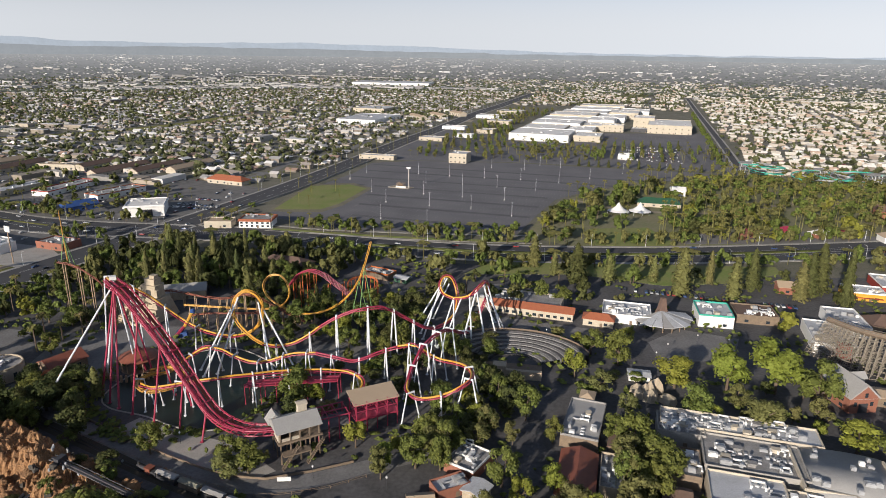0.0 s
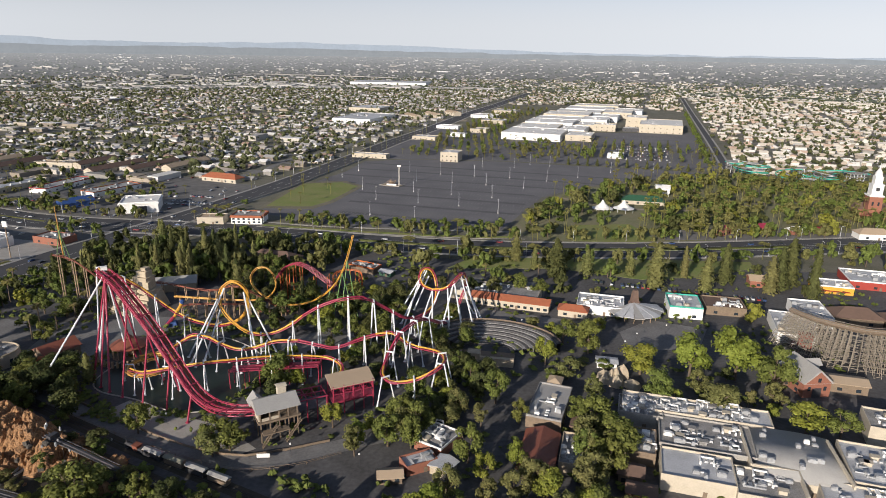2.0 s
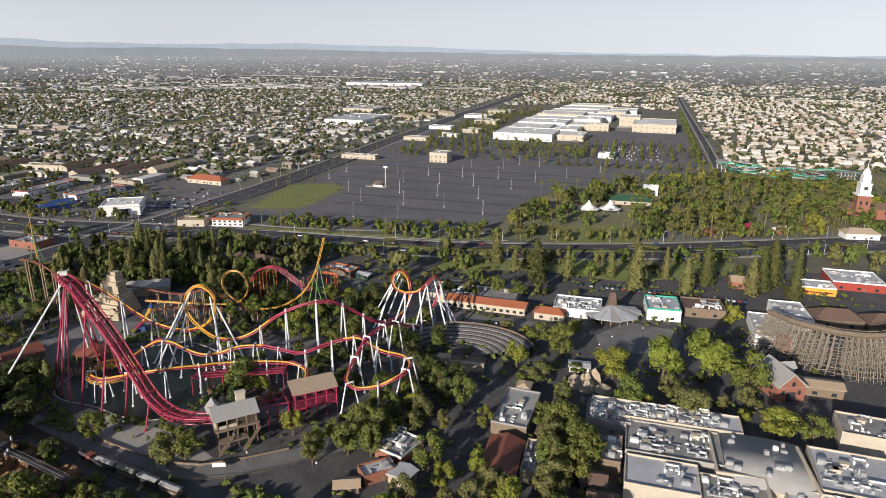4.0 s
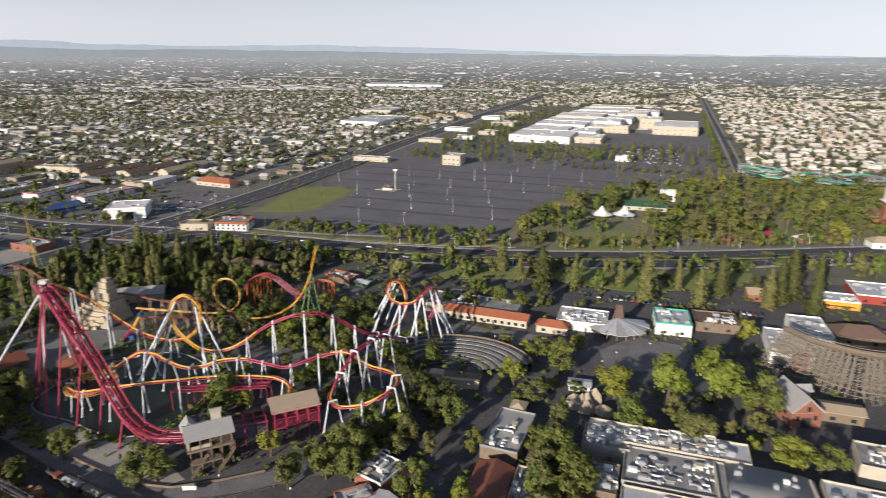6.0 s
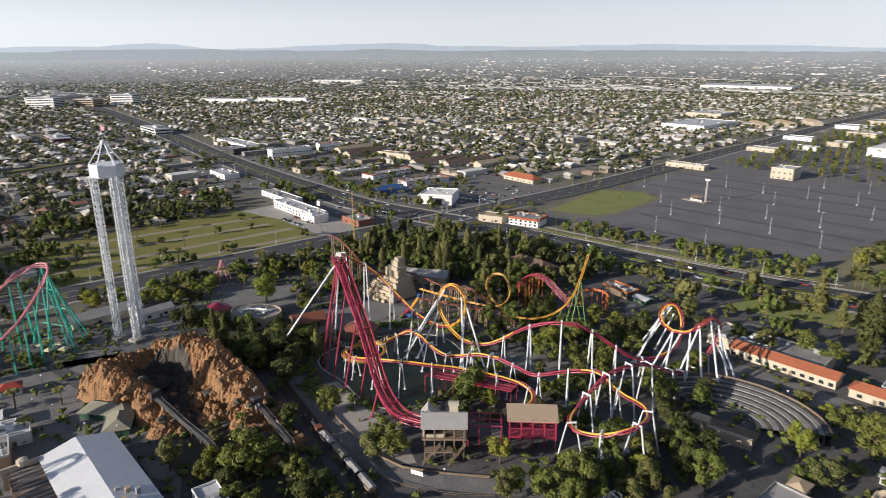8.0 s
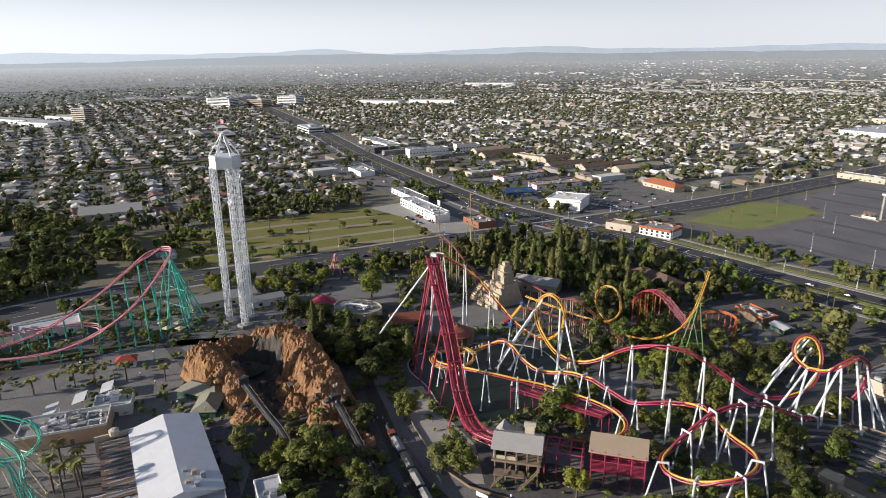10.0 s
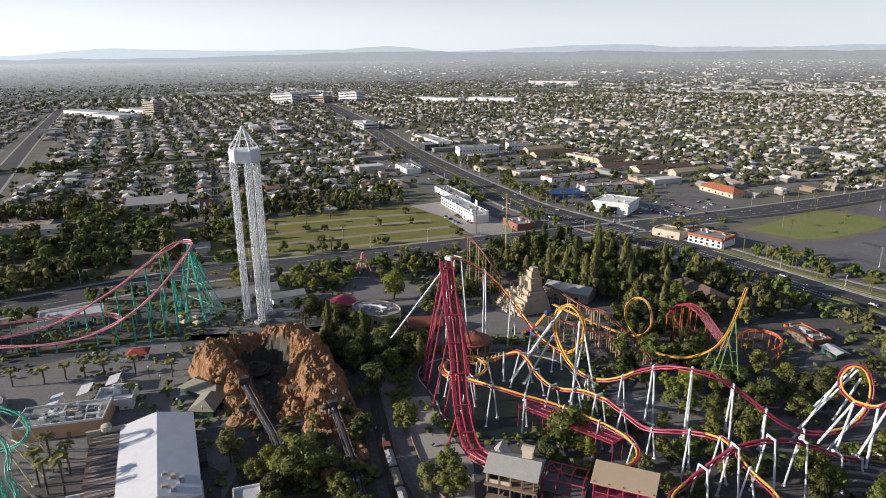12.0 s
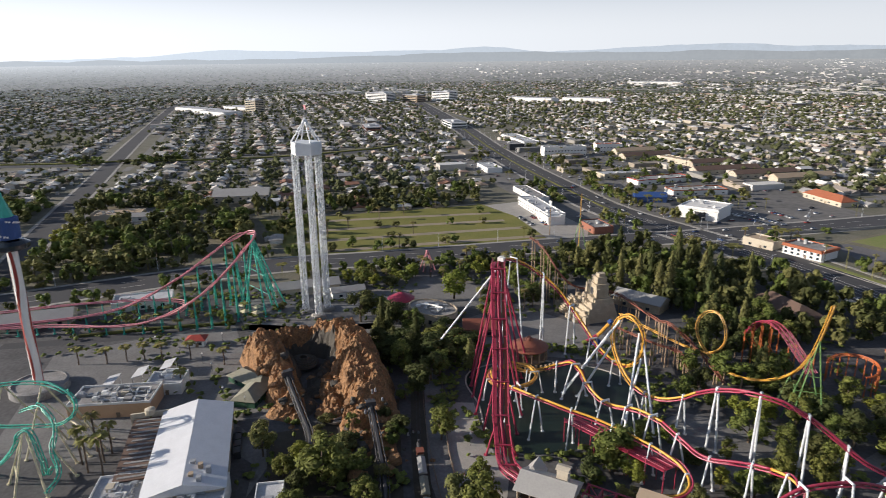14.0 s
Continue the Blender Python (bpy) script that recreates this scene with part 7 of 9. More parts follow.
# open-air arena with stepped benches
arena = thing("arena", (43, 328, 0.05), "open-air arena with grey stepped benches", "arena", rz=-6)
for i in range(13):
    r, v = 9 + i * 1.5, []
    for k in range(15):
        c, q = math.cos(radians(12 + 11 * k)), math.sin(radians(12 + 11 * k))
        v += [(1.25 * r * c, r * q - 6, 0), (1.25 * r * c, r * q - 6, 0.6 + .34 * i), (1.25 * (r + 1.45) * c, (r + 1.45) * q - 6, 0.6 + .34 * i), (1.25 * (r + 1.45) * c, (r + 1.45) * q - 6, 0)]
    part("bench", Shape().add(v, [(4 * k + j, 4 * k + (j + 1) % 4, 4 * k + 4 + (j + 1) % 4, 4 * k + 4 + j) for k in range(14) for j in range(4)]), M["flat_roof"] if i % 2 else M["plaza"], arena)
part("stage", Shape().box(0, -14, 0, 26, 12, 1.2), M["wood"], arena)
part("set_wall", Shape().box(4, -20, 0, 18, 2, 4).box(-6, -19, 0, 6, 5, 6), M["stone"], arena)
part("back_wall", Shape().tube([(36 * math.cos(radians(a)), 28.5 * math.sin(radians(a)) - 6, 5.2) for a in range(15, 166, 10)], 0.5, 4), M["wood"], arena, "timber rail behind the top row")
grotto = thing("rock_grotto", (100, 296, 0.05), "pale jagged artificial rock grotto", "rockwork")
for i in range(9):
    r2 = random.Random(60 + i)
    x, y, r, h = r2.uniform(-7, 7), r2.uniform(-6, 6), r2.uniform(2.5, 4.5), r2.uniform(3, 7)
    ring = [(x + r * r2.uniform(.6, 1.2) * math.cos(k * .9), y + r * r2.uniform(.6, 1.2) * math.sin(k * .9)) for k in range(7)]
    part("boulder", Shape().add([(x, y, h)] + [(a * .75 + x * .25, b * .75 + y * .25, h * .6) for a, b in ring] + [(a, b, 0) for a, b in ring], [(0, 1 + k, 1 + (k + 1) % 7) for k in range(7)] + [(1 + k, 8 + k, 8 + (k + 1) % 7, 1 + (k + 1) % 7) for k in range(7)]), M["stone"], grotto)

# ---- the wooden coaster's trestle ----
wooden = thing("wooden_coaster", (225, 315, 0.05), "tall weathered wooden coaster trestle curving beside a barn", "roller coaster")
WO = Vector((225, 315, 0.05))
curve = [p - WO for p in spline([(198, 352, 16), (203, 338, 17), (211, 329, 17.5), (221, 322, 18), (234, 320, 18.5), (246, 325, 19), (258, 335, 19.5), (270, 350, 20)], 2.1)]
ways = [(curve[min(i + 1, len(curve) - 1)] - curve[max(i - 1, 0)]).normalized() for i in range(len(curve))]
outs = [Vector((d.y, -d.x, 0)) for d in ways]
for i, (p, out) in enumerate(zip(curve, outs)):
    bent_frame = Shape()
    feet = [p + out * q for q in (11.5, 8.5, 5.5, 2.5, 0.0, -3.0, -6.0)]
    tops = [p + out * q for q in (1.6, 1.4, 1.0, 0.4, -0.6, -2.2, -4.0)]
    for q0, q1 in zip(feet, tops):
        bent_frame.beam((q0.x, q0.y, 0), (q1.x, q1.y, p.z - 0.4), 0.14, 4)
    for lev in range(1, 8):
        z, y2 = p.z * lev / 8, p.z * (lev - 1) / 8
        w0, w1 = 1 - lev / 8, 1 - (lev - 1) / 8
        a, b = tops[0].lerp(feet[0], w0), tops[6].lerp(feet[6], w0)
        c = tops[2].lerp(feet[2], w1)
        bent_frame.beam((a.x, a.y, z), (b.x, b.y, z), 0.11, 4)
        bent_frame.beam((a.x, a.y, z), (c.x, c.y, y2), 0.09, 4)
    part("bent", bent_frame, M["trestle"], wooden)
for lev in range(1, 8):
    for far, near in ((11.5, 1.6), (5.5, 1.0), (-6.0, -4.0)):
        w = lev / 8
        part("ledger", Shape().tube([(p.x + o.x * (far + (near - far) * w), p.y + o.y * (far + (near - far) * w), p.z * w) for p, o in zip(curve, outs)], 0.11, 4), M["trestle"], wooden)
for i in range(0, len(curve) - 6, 3):
    for k in range(4):
        w0, w1 = k * 2 / 8, (k * 2 + 2) / 8
        a, b = curve[i], curve[i + 5]
        o0, o1 = outs[i] * (11.5 - 9.9 * w0), outs[i + 5] * (11.5 - 9.9 * w1)
        part("diagonal", Shape().beam((a.x + o0.x, a.y + o0.y, a.z * w0), (b.x + o1.x, b.y + o1.y, b.z * w1), 0.1, 4), M["trestle"], wooden)
for k in (-0.8, 0.8):
    part("rail", Shape().tube([p + o * k + Vector((0, 0, 0.5)) for p, o in zip(curve, outs)], 0.2, 4), M["dark"], wooden)
part("track_bed", Shape().tube([p + Vector((0, 0, 0.1)) for p in curve], 1.5, 4), M["wood"], wooden)
for k in (-2.2, 2.2):
    part("handrail", Shape().tube([p + o * k + Vector((0, 0, 1.5)) for p, o in zip(curve, outs)], 0.14, 4), M["trestle"], wooden)

# ---- beyond the avenues ----
def mall_block(x, y, w, d, h, wall, seed, label, windows=2):
    return building("mall_wing", (x, y), w, d, h, -15, wall, "mall_roof", label, "shopping mall", units=6, seed=seed, windows=windows)


mall_block(127, 1178, 100, 92, 11, "white", 50, "huge white department store with blank walls")
mall_block(203, 1166, 44, 60, 9, "stucco", 51, "low cream wing of the department store")
for i, (x, y, w, d, h) in enumerate(((140, 1272, 78, 80, 10), (206, 1268, 46, 74, 8), (172, 1352, 92, 78, 12), (246, 1336, 50, 64, 9), (196, 1436, 96, 82, 10), (270, 1420, 52, 78, 12), (226, 1522, 98, 84, 13), (306, 1506, 56, 82, 10), (262, 1608, 104, 82, 11), (350, 1592, 64, 84, 13), (300, 1694, 110, 84, 12), (392, 1676, 66, 80, 10), (330, 1768, 110, 60, 14))):
    mall_block(x, y, w, d, h, "white" if i % 3 else "stucco", 200 + i, "stepped white wing of the shopping mall")
mall_block(270, 1304, 40, 30, 12, "stucco", 240, "cream corner hall of the mall with palms before it", 4)
mall_block(382, 1330, 78, 120, 15, "stucco", 54, "cream store front with a white roof", 7)
mall_block(350, 1400, 40, 60, 19, "stucco", 55, "tall cream entrance tower of the store", 3)
mall_block(326, 1300, 46, 20, 6, "dark", 56, "low dark-fronted cinema entrance", 4)
for i, (x, y, w, d, h) in enumerate(((-60, 1120, 40, 22, 5), (-10, 1168, 34, 18, 5), (30, 1240, 30, 30, 6), (-30, 1290, 44, 24, 5), (60, 1400, 50, 40, 7), (40, 1520, 60, 36, 6), (90, 1640, 60, 50, 7), (225, 962, 22, 16, 6))):
    building("shop_building", (x, y), w, d, h, -15, "white" if i % 2 else "stucco", "white_roof", "low shop with a white roof beside the mall", units=3, seed=260 + i)
for i, (x, y, w, d) in enumerate(((-120, 1470, 60, 16), (-78, 1510, 60, 18), (-36, 1560, 50, 18))):
    building("strip_mall", (x, y), w, d, 7, -60, "stucco", "tan_roof", "cream shop row along the avenue", style="gable", seed=280 + i, pitch=0.2)
building("office_building", (-6, 905), 24, 26, 12, -12, "stucco", "white_roof", "cream two-storey box building in the parking lot", units=2, seed=55, windows=4)
building("warehouse", (-214, 1400), 84, 136, 9, -14, "white", "white_roof", "wide low white warehouse", units=10, seed=56, windows=4)
building("warehouse", (-240, 1640), 80, 90, 9, -14, "stucco", "white_roof", "wide low cream-walled warehouse", units=8, seed=57, windows=4)
building("diner", (-118, 915), 50, 14, 5, -12, "stucco", "white_roof", "long low cream diner beside the lot", units=4, seed=58)
showroom = building("showroom", (-273, 588), 32, 32, 9, 20, "white", "mall_roof", "white boxy showroom with a recessed dark front", units=4, seed=59, windows=-1)
# flat dark panel on the wall in place of a shaded recess
part("recess", Shape().box(2, -16.1, 0, 9, 0.4, 6.2), M["dark"], showroom, "dark panel painted as the shaded entrance recess")
part("eave", Shape().box(0, 0, 8.0, 34, 34, 1.0), M["white"], showroom, "white overhanging eave")
bank = building("bank", (-161, 556), 26, 19, 6.5, 2, "white", "flat_roof", "white arcaded bank with red tile eaves", units=4, seed=60, windows=6, trim="tile")
part("tile_eave", Shape().box(0, -9.9, 5.6, 27.4, 1.6, 1.9, 0, 0.94).box(13.4, 0, 5.6, 1.6, 19, 1.9, 0, 0.94), M["tile"], bank, "red clay tile eaves")
building("bank", (-191, 550), 22, 15, 5, 6, "stucco", "tan_roof", "low tan annex with a flat roof", seed=61)
building("motel", (-352, 478), 72, 15, 6.5, -16, "white", "white_roof", "L-shaped white two-storey motel", "motel", units=8, seed=62, windows=14)
building("motel", (-322, 466), 24, 14, 6, -16, "white", "white_roof", "low white motel wing", "motel", units=4, seed=63)
building("diner", (-284, 480), 26, 16, 4.5, -16, "brick", "flat_roof", "brick diner with a flat cluttered roof", units=8, seed=64)
building("diner", (-410, 510), 60, 14, 4.5, -16, "white", "flat_roof", "row of low white shops", units=6, seed=65)
building("blue_house", (-338, 592), 28, 14, 5, 55, "blue", "blue", "restaurant with a deep blue roof", "restaurant", style="gable", seed=66)
building("strip_mall", (-402, 672), 66, 20, 4.5, 80, "white", "grey_roof", "long strip mall with a red eave", units=8, seed=67, trim="barn_red")
building("strip_mall", (-340, 656), 54, 20, 4.6, 66, "white", "grey_roof", "long low white commercial hall", units=6, seed=68, trim="tile")
building("strip_mall", (-446, 664), 60, 20, 4.6, 78, "stucco", "white_roof", "long pale flat commercial hall", units=6, seed=69)
building("inn", (-606, 708), 58, 18, 12, 70, "white", "grey_roof", "white four-storey inn with dark window bays", "hotel", units=5, seed=70, windows=13)
building("inn", (-600, 782), 36, 18, 11, 62, "white", "tile", "white four-storey inn wing with a tile roof", "hotel", units=3, seed=71, windows=8)
building("apartment_block", (-484, 788), 52, 16, 5.5, -6, "stucco", "tan_roof", "long flat tan apartment block", units=2, seed=72)
building("apartment_block", (-404, 778), 80, 15, 4.8, 73, "stucco", "shingle", "long apartment block with a brown roof", style="gable", seed=73)
building("apartment_block", (-530, 782), 70, 15, 5, 80, "stucco", "shingle", "row of long low apartments", style="gable", seed=74)
building("apartment_block", (-366, 792), 76, 14, 5, 74, "stucco", "shingle", "row of long low apartments", style="gable", seed=75)
building("apartment_block", (-330, 806), 70, 14, 5, 74, "stucco", "tan_roof", "row of long low tan apartments", style="gable", seed=175)
building("apartment_block", (-446, 806), 60, 14, 5, 76, "stucco", "shingle", "row of long low apartments", style="gable", seed=176)
building("apartment_block", (-568, 800), 60, 14, 5, 78, "stucco", "tan_roof", "row of long low tan apartments", style="gable", seed=177)
building("office_building", (-700, 690), 40, 22, 8, -16, "dark", "flat_roof", "dark office with a flat roof", units=4, seed=76)
building("office_building", (-560, 560), 44, 18, 5, -16, "white", "white_roof", "white shop with a flat roof", units=5, seed=77)
building("strip_mall", (-760, 745), 110, 24, 6, -16, "white", "white_roof", "long low white strip mall", units=8, seed=78)
building("school_hall", (-540, 268), 50, 32, 7, 72, "stucco", "grey_roof", "wide hall with a grey pitched roof and lean-to", units=2, seed=79, style="gable", pitch=0.14, windows=7)
building("school_hall", (-510, 290), 12, 26, 4, 72, "white", "white_roof", "low white lean-to of the wide hall", seed=180, windows=-1)
building("school_hall", (-520, 160), 40, 22, 4.5, 72, "stucco", "tan_roof", "low tan flat-roofed yard building", units=5, seed=80, windows=-1, clutter=4)
building("school_hall", (-500, 182), 24, 10, 4, 72, "white", "grey_roof", "low shed with a grey roof", style="gable", seed=81)
building("apartment_block", (-252, 726), 46, 15, 4.6, -18, "stucco", "tile", "tile-roofed shops among palms", style="hip", seed=82)
# brick hall with a white bell tower
belfry = thing("clock_hall", (398, 634, 0.05), "red brick hall with a white tiered bell tower", "hall", rz=-8)
part("wall", Shape().box(0, 0, 0, 34, 14, 9), M["brick"], belfry)
part("roof", Shape().gable(0, 0, 9, 34, 14, 5, 0, 0.6), M["shingle"], belfry)
part("tower", Shape().box(-6, -8, 0, 11, 11, 22), M["brick"], belfry)
part("cornice", Shape().box(-6, -8, 22, 12.4, 12.4, 1.2), M["white"], belfry)
part("belfry_stage", Shape().box(-6, -8, 23.2, 9, 9, 9).box(-6, -8, 32.2, 9.8, 9.8, 0.8).box(-6, -8, 33, 6.5, 6.5, 7), M["white"], belfry)
part("cupola", Shape().lathe(-6, -8, [(3.4, 40), (3.0, 43), (1.6, 45.5), (0.4, 47), (0.15, 52)], 10), M["white"], belfry)
for s in (-2.4, 2.4):
    part("window", Shape().box(-6 + s, -13.6, 14, 1.6, 0.14, 3.2), M["glass"], belfry)
part("clock_face", Shape().box(-6, -12.56, 27, 3.2, 0.1, 3.2), M["dark"], belfry)
building("gate_house", (356, 560), 26, 12, 5, -2, "white", "tan_roof", "low white gate house with a pale hipped roof", style="hip", seed=83)
building("hall_wing", (430, 640), 50, 16, 7, -8, "brick", "shingle", "brick wing with a white-gabled roof", style="gable", seed=84)
# white tents
tents = thing("party_tent", (150, 630, 0.1), "white party tent with peaked top", "tent")
part("canopy", Shape().lathe(0, 0, [(10, 3), (6, 4.5), (2.5, 7.5), (0.3, 11)], 12), M["white"], tents)
for i in range(8):
    a = i * math.pi / 4
    part("pole", Shape().beam((9.6 * math.cos(a), 9.6 * math.sin(a), 0), (9.6 * math.cos(a), 9.6 * math.sin(a), 3.1), 0.12, 5), M["steel_white"], tents)
copy_thing(tents, pose(170, 632, 0.1))
building("green_pavilion", (196, 668), 40, 14, 4, -10, "stucco", "dark_green", "long pavilion with a green roof", style="hip", seed=85)
building("green_pavilion", (226, 712), 14, 12, 8, -10, "white", "white", "small white gabled cottage hall", style="gable", seed=86)
for i, (x, y, m) in enumerate(((250, 570, "red"), (278, 578, "red"), (300, 570, "white"), (322, 574, "red"), (236, 560, "brick"))):
    building("stall", (x, y), 14, 9, 3.4, 10 * i, "brick", m, "low market stall with a bright canopy", "stall", style="hip", seed=90 + i)
# water slides
slides = thing("water_slide_tower", (420, 830, 0.1), "water slide tower with turquoise flumes", "water slide")
for i in range(4):
    for j in range(3):
        part("post", Shape().beam((i * 5 - 8, j * 5 - 5, 0), (i * 5 - 8, j * 5 - 5, 13), 0.3, 5), M["steel_white"], slides)
for z in (4.5, 9, 13):
    part("deck", Shape().box(0, 0, z, 20, 14, 0.4), M["concrete"], slides)
for k, (m, r0) in enumerate((("teal", 16), ("equip", 20), ("teal", 24), ("equip", 13))):
    line = [(14 * (k - 1.5) + r0 * math.cos(a * 0.5 + k), -14 + r0 * math.sin(a * 0.5 + k) - a * 1.3, 13 - a * 0.85) for a in range(0, 15)]
    part("flume", Shape().tube(spline(line, 2.0), 0.7, 6), M[m], slides)
s2 = copy_thing(slides, pose(352, 868, 0.1, 0, 0, 70))
s3 = copy_thing(slides, pose(468, 800, 0.1, 0, 0, 200))

# ---- small rides, train, cars, lamps and pylons ----
for i, (style, roof, body, label) in enumerate((("loco", "dark", "dark", "black narrow-gauge park locomotive with a cab"), ("car", "grey_roof", "dark", "open park railway carriage with a grey roof"), ("car", "olive_roof", "wood", "timber park railway carriage with an olive roof"), ("car", "grey_roof", "dark", "open park railway carriage with a grey roof"), ("car", "grey_roof", "wood", "open park railway carriage with a grey roof"))):
    p = Vector((-88 + i * 9.6, 228.4 - i * 3.95, 0.1))
    car = thing("locomotive" if style == "loco" else "railway_carriage", p, label, "train", "park train", rz=-22)
    if style == "loco":
        part("boiler", Shape().beam((-4, 0, 1.7), (0.5, 0, 1.7), 0.75, 10), M["dark"], car)
        part("cab", Shape().box(1.8, 0, 0.8, 2.4, 2.2, 2.0).box(1.8, 0, 2.8, 3.0, 2.6, 0.2), M["brown_steel"], car, "dark brown cab")
        part("chimney", Shape().lathe(-3.4, 0, [(0.25, 2.3), (0.3, 3.2), (0.5, 3.5)], 8), M["dark"], car)
        part("tender", Shape().box(4.4, 0, 0.7, 2.4, 2.1, 1.4), M["dark"], car)
    else:
        part("body", Shape().box(0, 0, 0.7, 8.4, 2.3, 1.3), M[body], car)
        part("roof", Shape().gable(0, 0, 3.1, 8.6, 2.4, 0.45, 0, 0.15), M[roof], car)
        for x in (-4, -2, 0, 2, 4):
            for y in (-1.1, 1.1):
                part("post", Shape().beam((x, y, 2.0), (x, y, 3.1), 0.07, 4), M["wood"], car)
    for x in (-2.8, 2.8):
        part("bogie", Shape().box(x, 0, 0, 1.6, 1.5, 0.8), M["dark"], car)
whole("railway_bed", strip([(-150, 258), (-112, 240), (-86, 227.5), (-45, 210), (-10, 196), (40, 186)], 5.5, 0.1), M["soil"], "dark ballast bed of the park railway", "railway", kind="structure")
whole("railway_bed", strip([(-126, 236), (-92, 221), (-50, 203), (-14, 189), (40, 178)], 4.5, 0.105), M["soil"], "dark ballast of the railway siding", "railway", kind="structure")
for off in (-0.6, 0.6):
    whole("railway_rail", strip([(-150, 258), (-112, 240), (-86, 227.5), (-45, 210), (-10, 196), (40, 186)], 0.14, 0.08, 0.15, off=off), M["dark"], "steel rail of the park railway", "rail", kind="structure")
swing = thing("swing_ride", (-300, 330, 0.1), "small pink pyramid ride frame", "ride frame")
swing.location = (-262, 322, 0.1)
for i in range(6):
    a = i * math.pi / 3
    part("strut", Shape().beam((5 * math.cos(a), 5 * math.sin(a), 0), (0.6 * math.cos(a), 0.6 * math.sin(a), 12), 0.35, 6), M["pink"], swing)
part("hub", Shape().lathe(0, 0, [(1.0, 11.6), (1.0, 12.6), (0.2, 13.2)], 8), M["pink"], swing)
tea = thing("flat_ride", (-216, 282, 0.1), "round ride under a crimson canopy", "ride")
part("canopy", Shape().lathe(0, 0, [(7.5, 3.6), (7.2, 4.4), (2.5, 6.6), (0.4, 7.4)], 16), M["red"], tea)
part("mast", Shape().beam((0, 0, 0), (0, 0, 7), 0.5, 8), M["white"], tea)
spin = thing("spinning_ride", (-124, 340, 0.1), "tilted ride arm in yellow, red and purple", "ride")
part("arm", Shape().beam((-1, -1, 4), (2, 4, 11), 0.8, 6), M["yellow"], spin)
part("lower_arm", Shape().beam((-4, -6, 0.5), (-1, -1, 4.4), 0.9, 6), M["red"], spin)
part("base", Shape().box(-2, -2, 0, 6, 5, 2.4, 20, 0.8), M["blue"], spin)
part("tip", Shape().lathe(2, 4, [(1.2, 10.5), (1.4, 11.8), (0.5, 12.6)], 8), M["blue"], spin)
orange_tent = thing("orange_tent", (-160, 283, 0.1), "orange stall with a pyramid roof", "stall")
part("canopy", Shape().box(0, 0, 3.2, 9, 9, 4.2, 20, 0.15), M["orange"], orange_tent)
part("wall", Shape().box(0, 0, 0, 7.6, 7.6, 3.2, 20), M["orange"], orange_tent)
for i, (x, y) in enumerate(((-252, 206), (-246, 212), (-243, 205), (-238, 210))):
    u = thing("parasol", (x, y, 0.06), "pale green square garden parasol", "parasol", "parasols beside the tower")
    part("canopy", Shape().box(0, 0, 2.6, 4.5, 4.5, 1.1, 20, 0.1), M["cream"], u)
    part("pole", Shape().beam((0, 0, 0), (0, 0, 2.7), 0.06, 5), M["steel_white"], u)

# mine track, rock outcrops, sign and railings round the flume
mine = thing("mine_track", (-95, 216, 0.05), "dark narrow mine track with timber ties", "track")
way = [Vector(p) - Vector((-95, 216, 0.05)) for p in spline([(-126, 232, 1.2), (-112, 224, 1.6), (-100, 217, 1.4), (-89, 213, 1.0), (-74, 208.5, 0.8), (-62, 204, 0.8), (-48, 196, 0.8)], 1.2)]
for off in (-0.6, 0.6):
    part("rail", Shape().tube([p + Vector((0.3 * off, off, 0.2)) for p in way], 0.1, 4), M["dark"], mine)
part("bed", Shape().tube(way, 1.1, 4), M["soil"], mine)
for p in way[::2]:
    part("tie", Shape().box(p.x, p.y, p.z + .05, 0.3, 2.4, 0.2, -20), M["wood"], mine)
crag = random.Random(19)
for k in range(26):
    x = crag.uniform(-120, -84)
    y = 221 - (x + 110) * 0.38 + crag.choice((-1, 1)) * crag.uniform(3.5, 8)
    if from_line(x, y, [(-112, 240), (-86, 227.5), (-45, 210)]) < 4:
        continue
    r, h = crag.uniform(1.5, 3.2), crag.uniform(1.6, 4.2)
    ring = [(x + r * crag.uniform(.7, 1.2) * math.cos(i * .785), y + r * crag.uniform(.7, 1.2) * math.sin(i * .785)) for i in range(8)]
    rock_v = [(x, y, h)] + [(a * .7 + x * .3, b * .7 + y * .3, h * crag.uniform(.7, 1.0)) for a, b in ring] + [(a, b, h * crag.uniform(.2, .5)) for a, b in ring] + [(a, b, -0.1) for a, b in ring]
    rock_f = [(0, 1 + i, 1 + (i + 1) % 8) for i in range(8)] + [(1 + q * 8 + i, 9 + q * 8 + i, 9 + q * 8 + (i + 1) % 8, 1 + q * 8 + (i + 1) % 8) for q in range(2) for i in range(8)]
    whole("rock_outcrop", Shape().add(rock_v, rock_f), M["rock"] if k % 4 else M["darkrock"], "rugged orange rock outcrop beside the flume", "rock", "outcrops beside the flume")
fs = random.Random(23)
for k in range(16):
    x, y = fs.uniform(-119, -98), fs.choice((-1, 1)) * fs.uniform(2.6, 7)
    y += 224 + (x + 108) * 0.4
    h = fs.uniform(1.0, 2.0)
    fz = max(0, mountain_height(x, y)) - 0.1
    spire = Shape()
    for q in range(5):
        a = q * 1.26 + k
        spire.lathe(x + .2 * math.cos(a), y + .2 * math.sin(a), [(0.2, fz), (0.24, fz + h * .35), (0.14, fz + h * .7), (0.04, fz + h * fs.uniform(.75, 1))], 6)
    whole("frosted_shrub", spire, M["equip"], "pale grey columnar shrub among the rocks", "shrub", "shrubs beside the flume")
board = thing("sign_board", (-39, 226.5, 0.08), "small white sign board on two posts", "sign", rz=8)
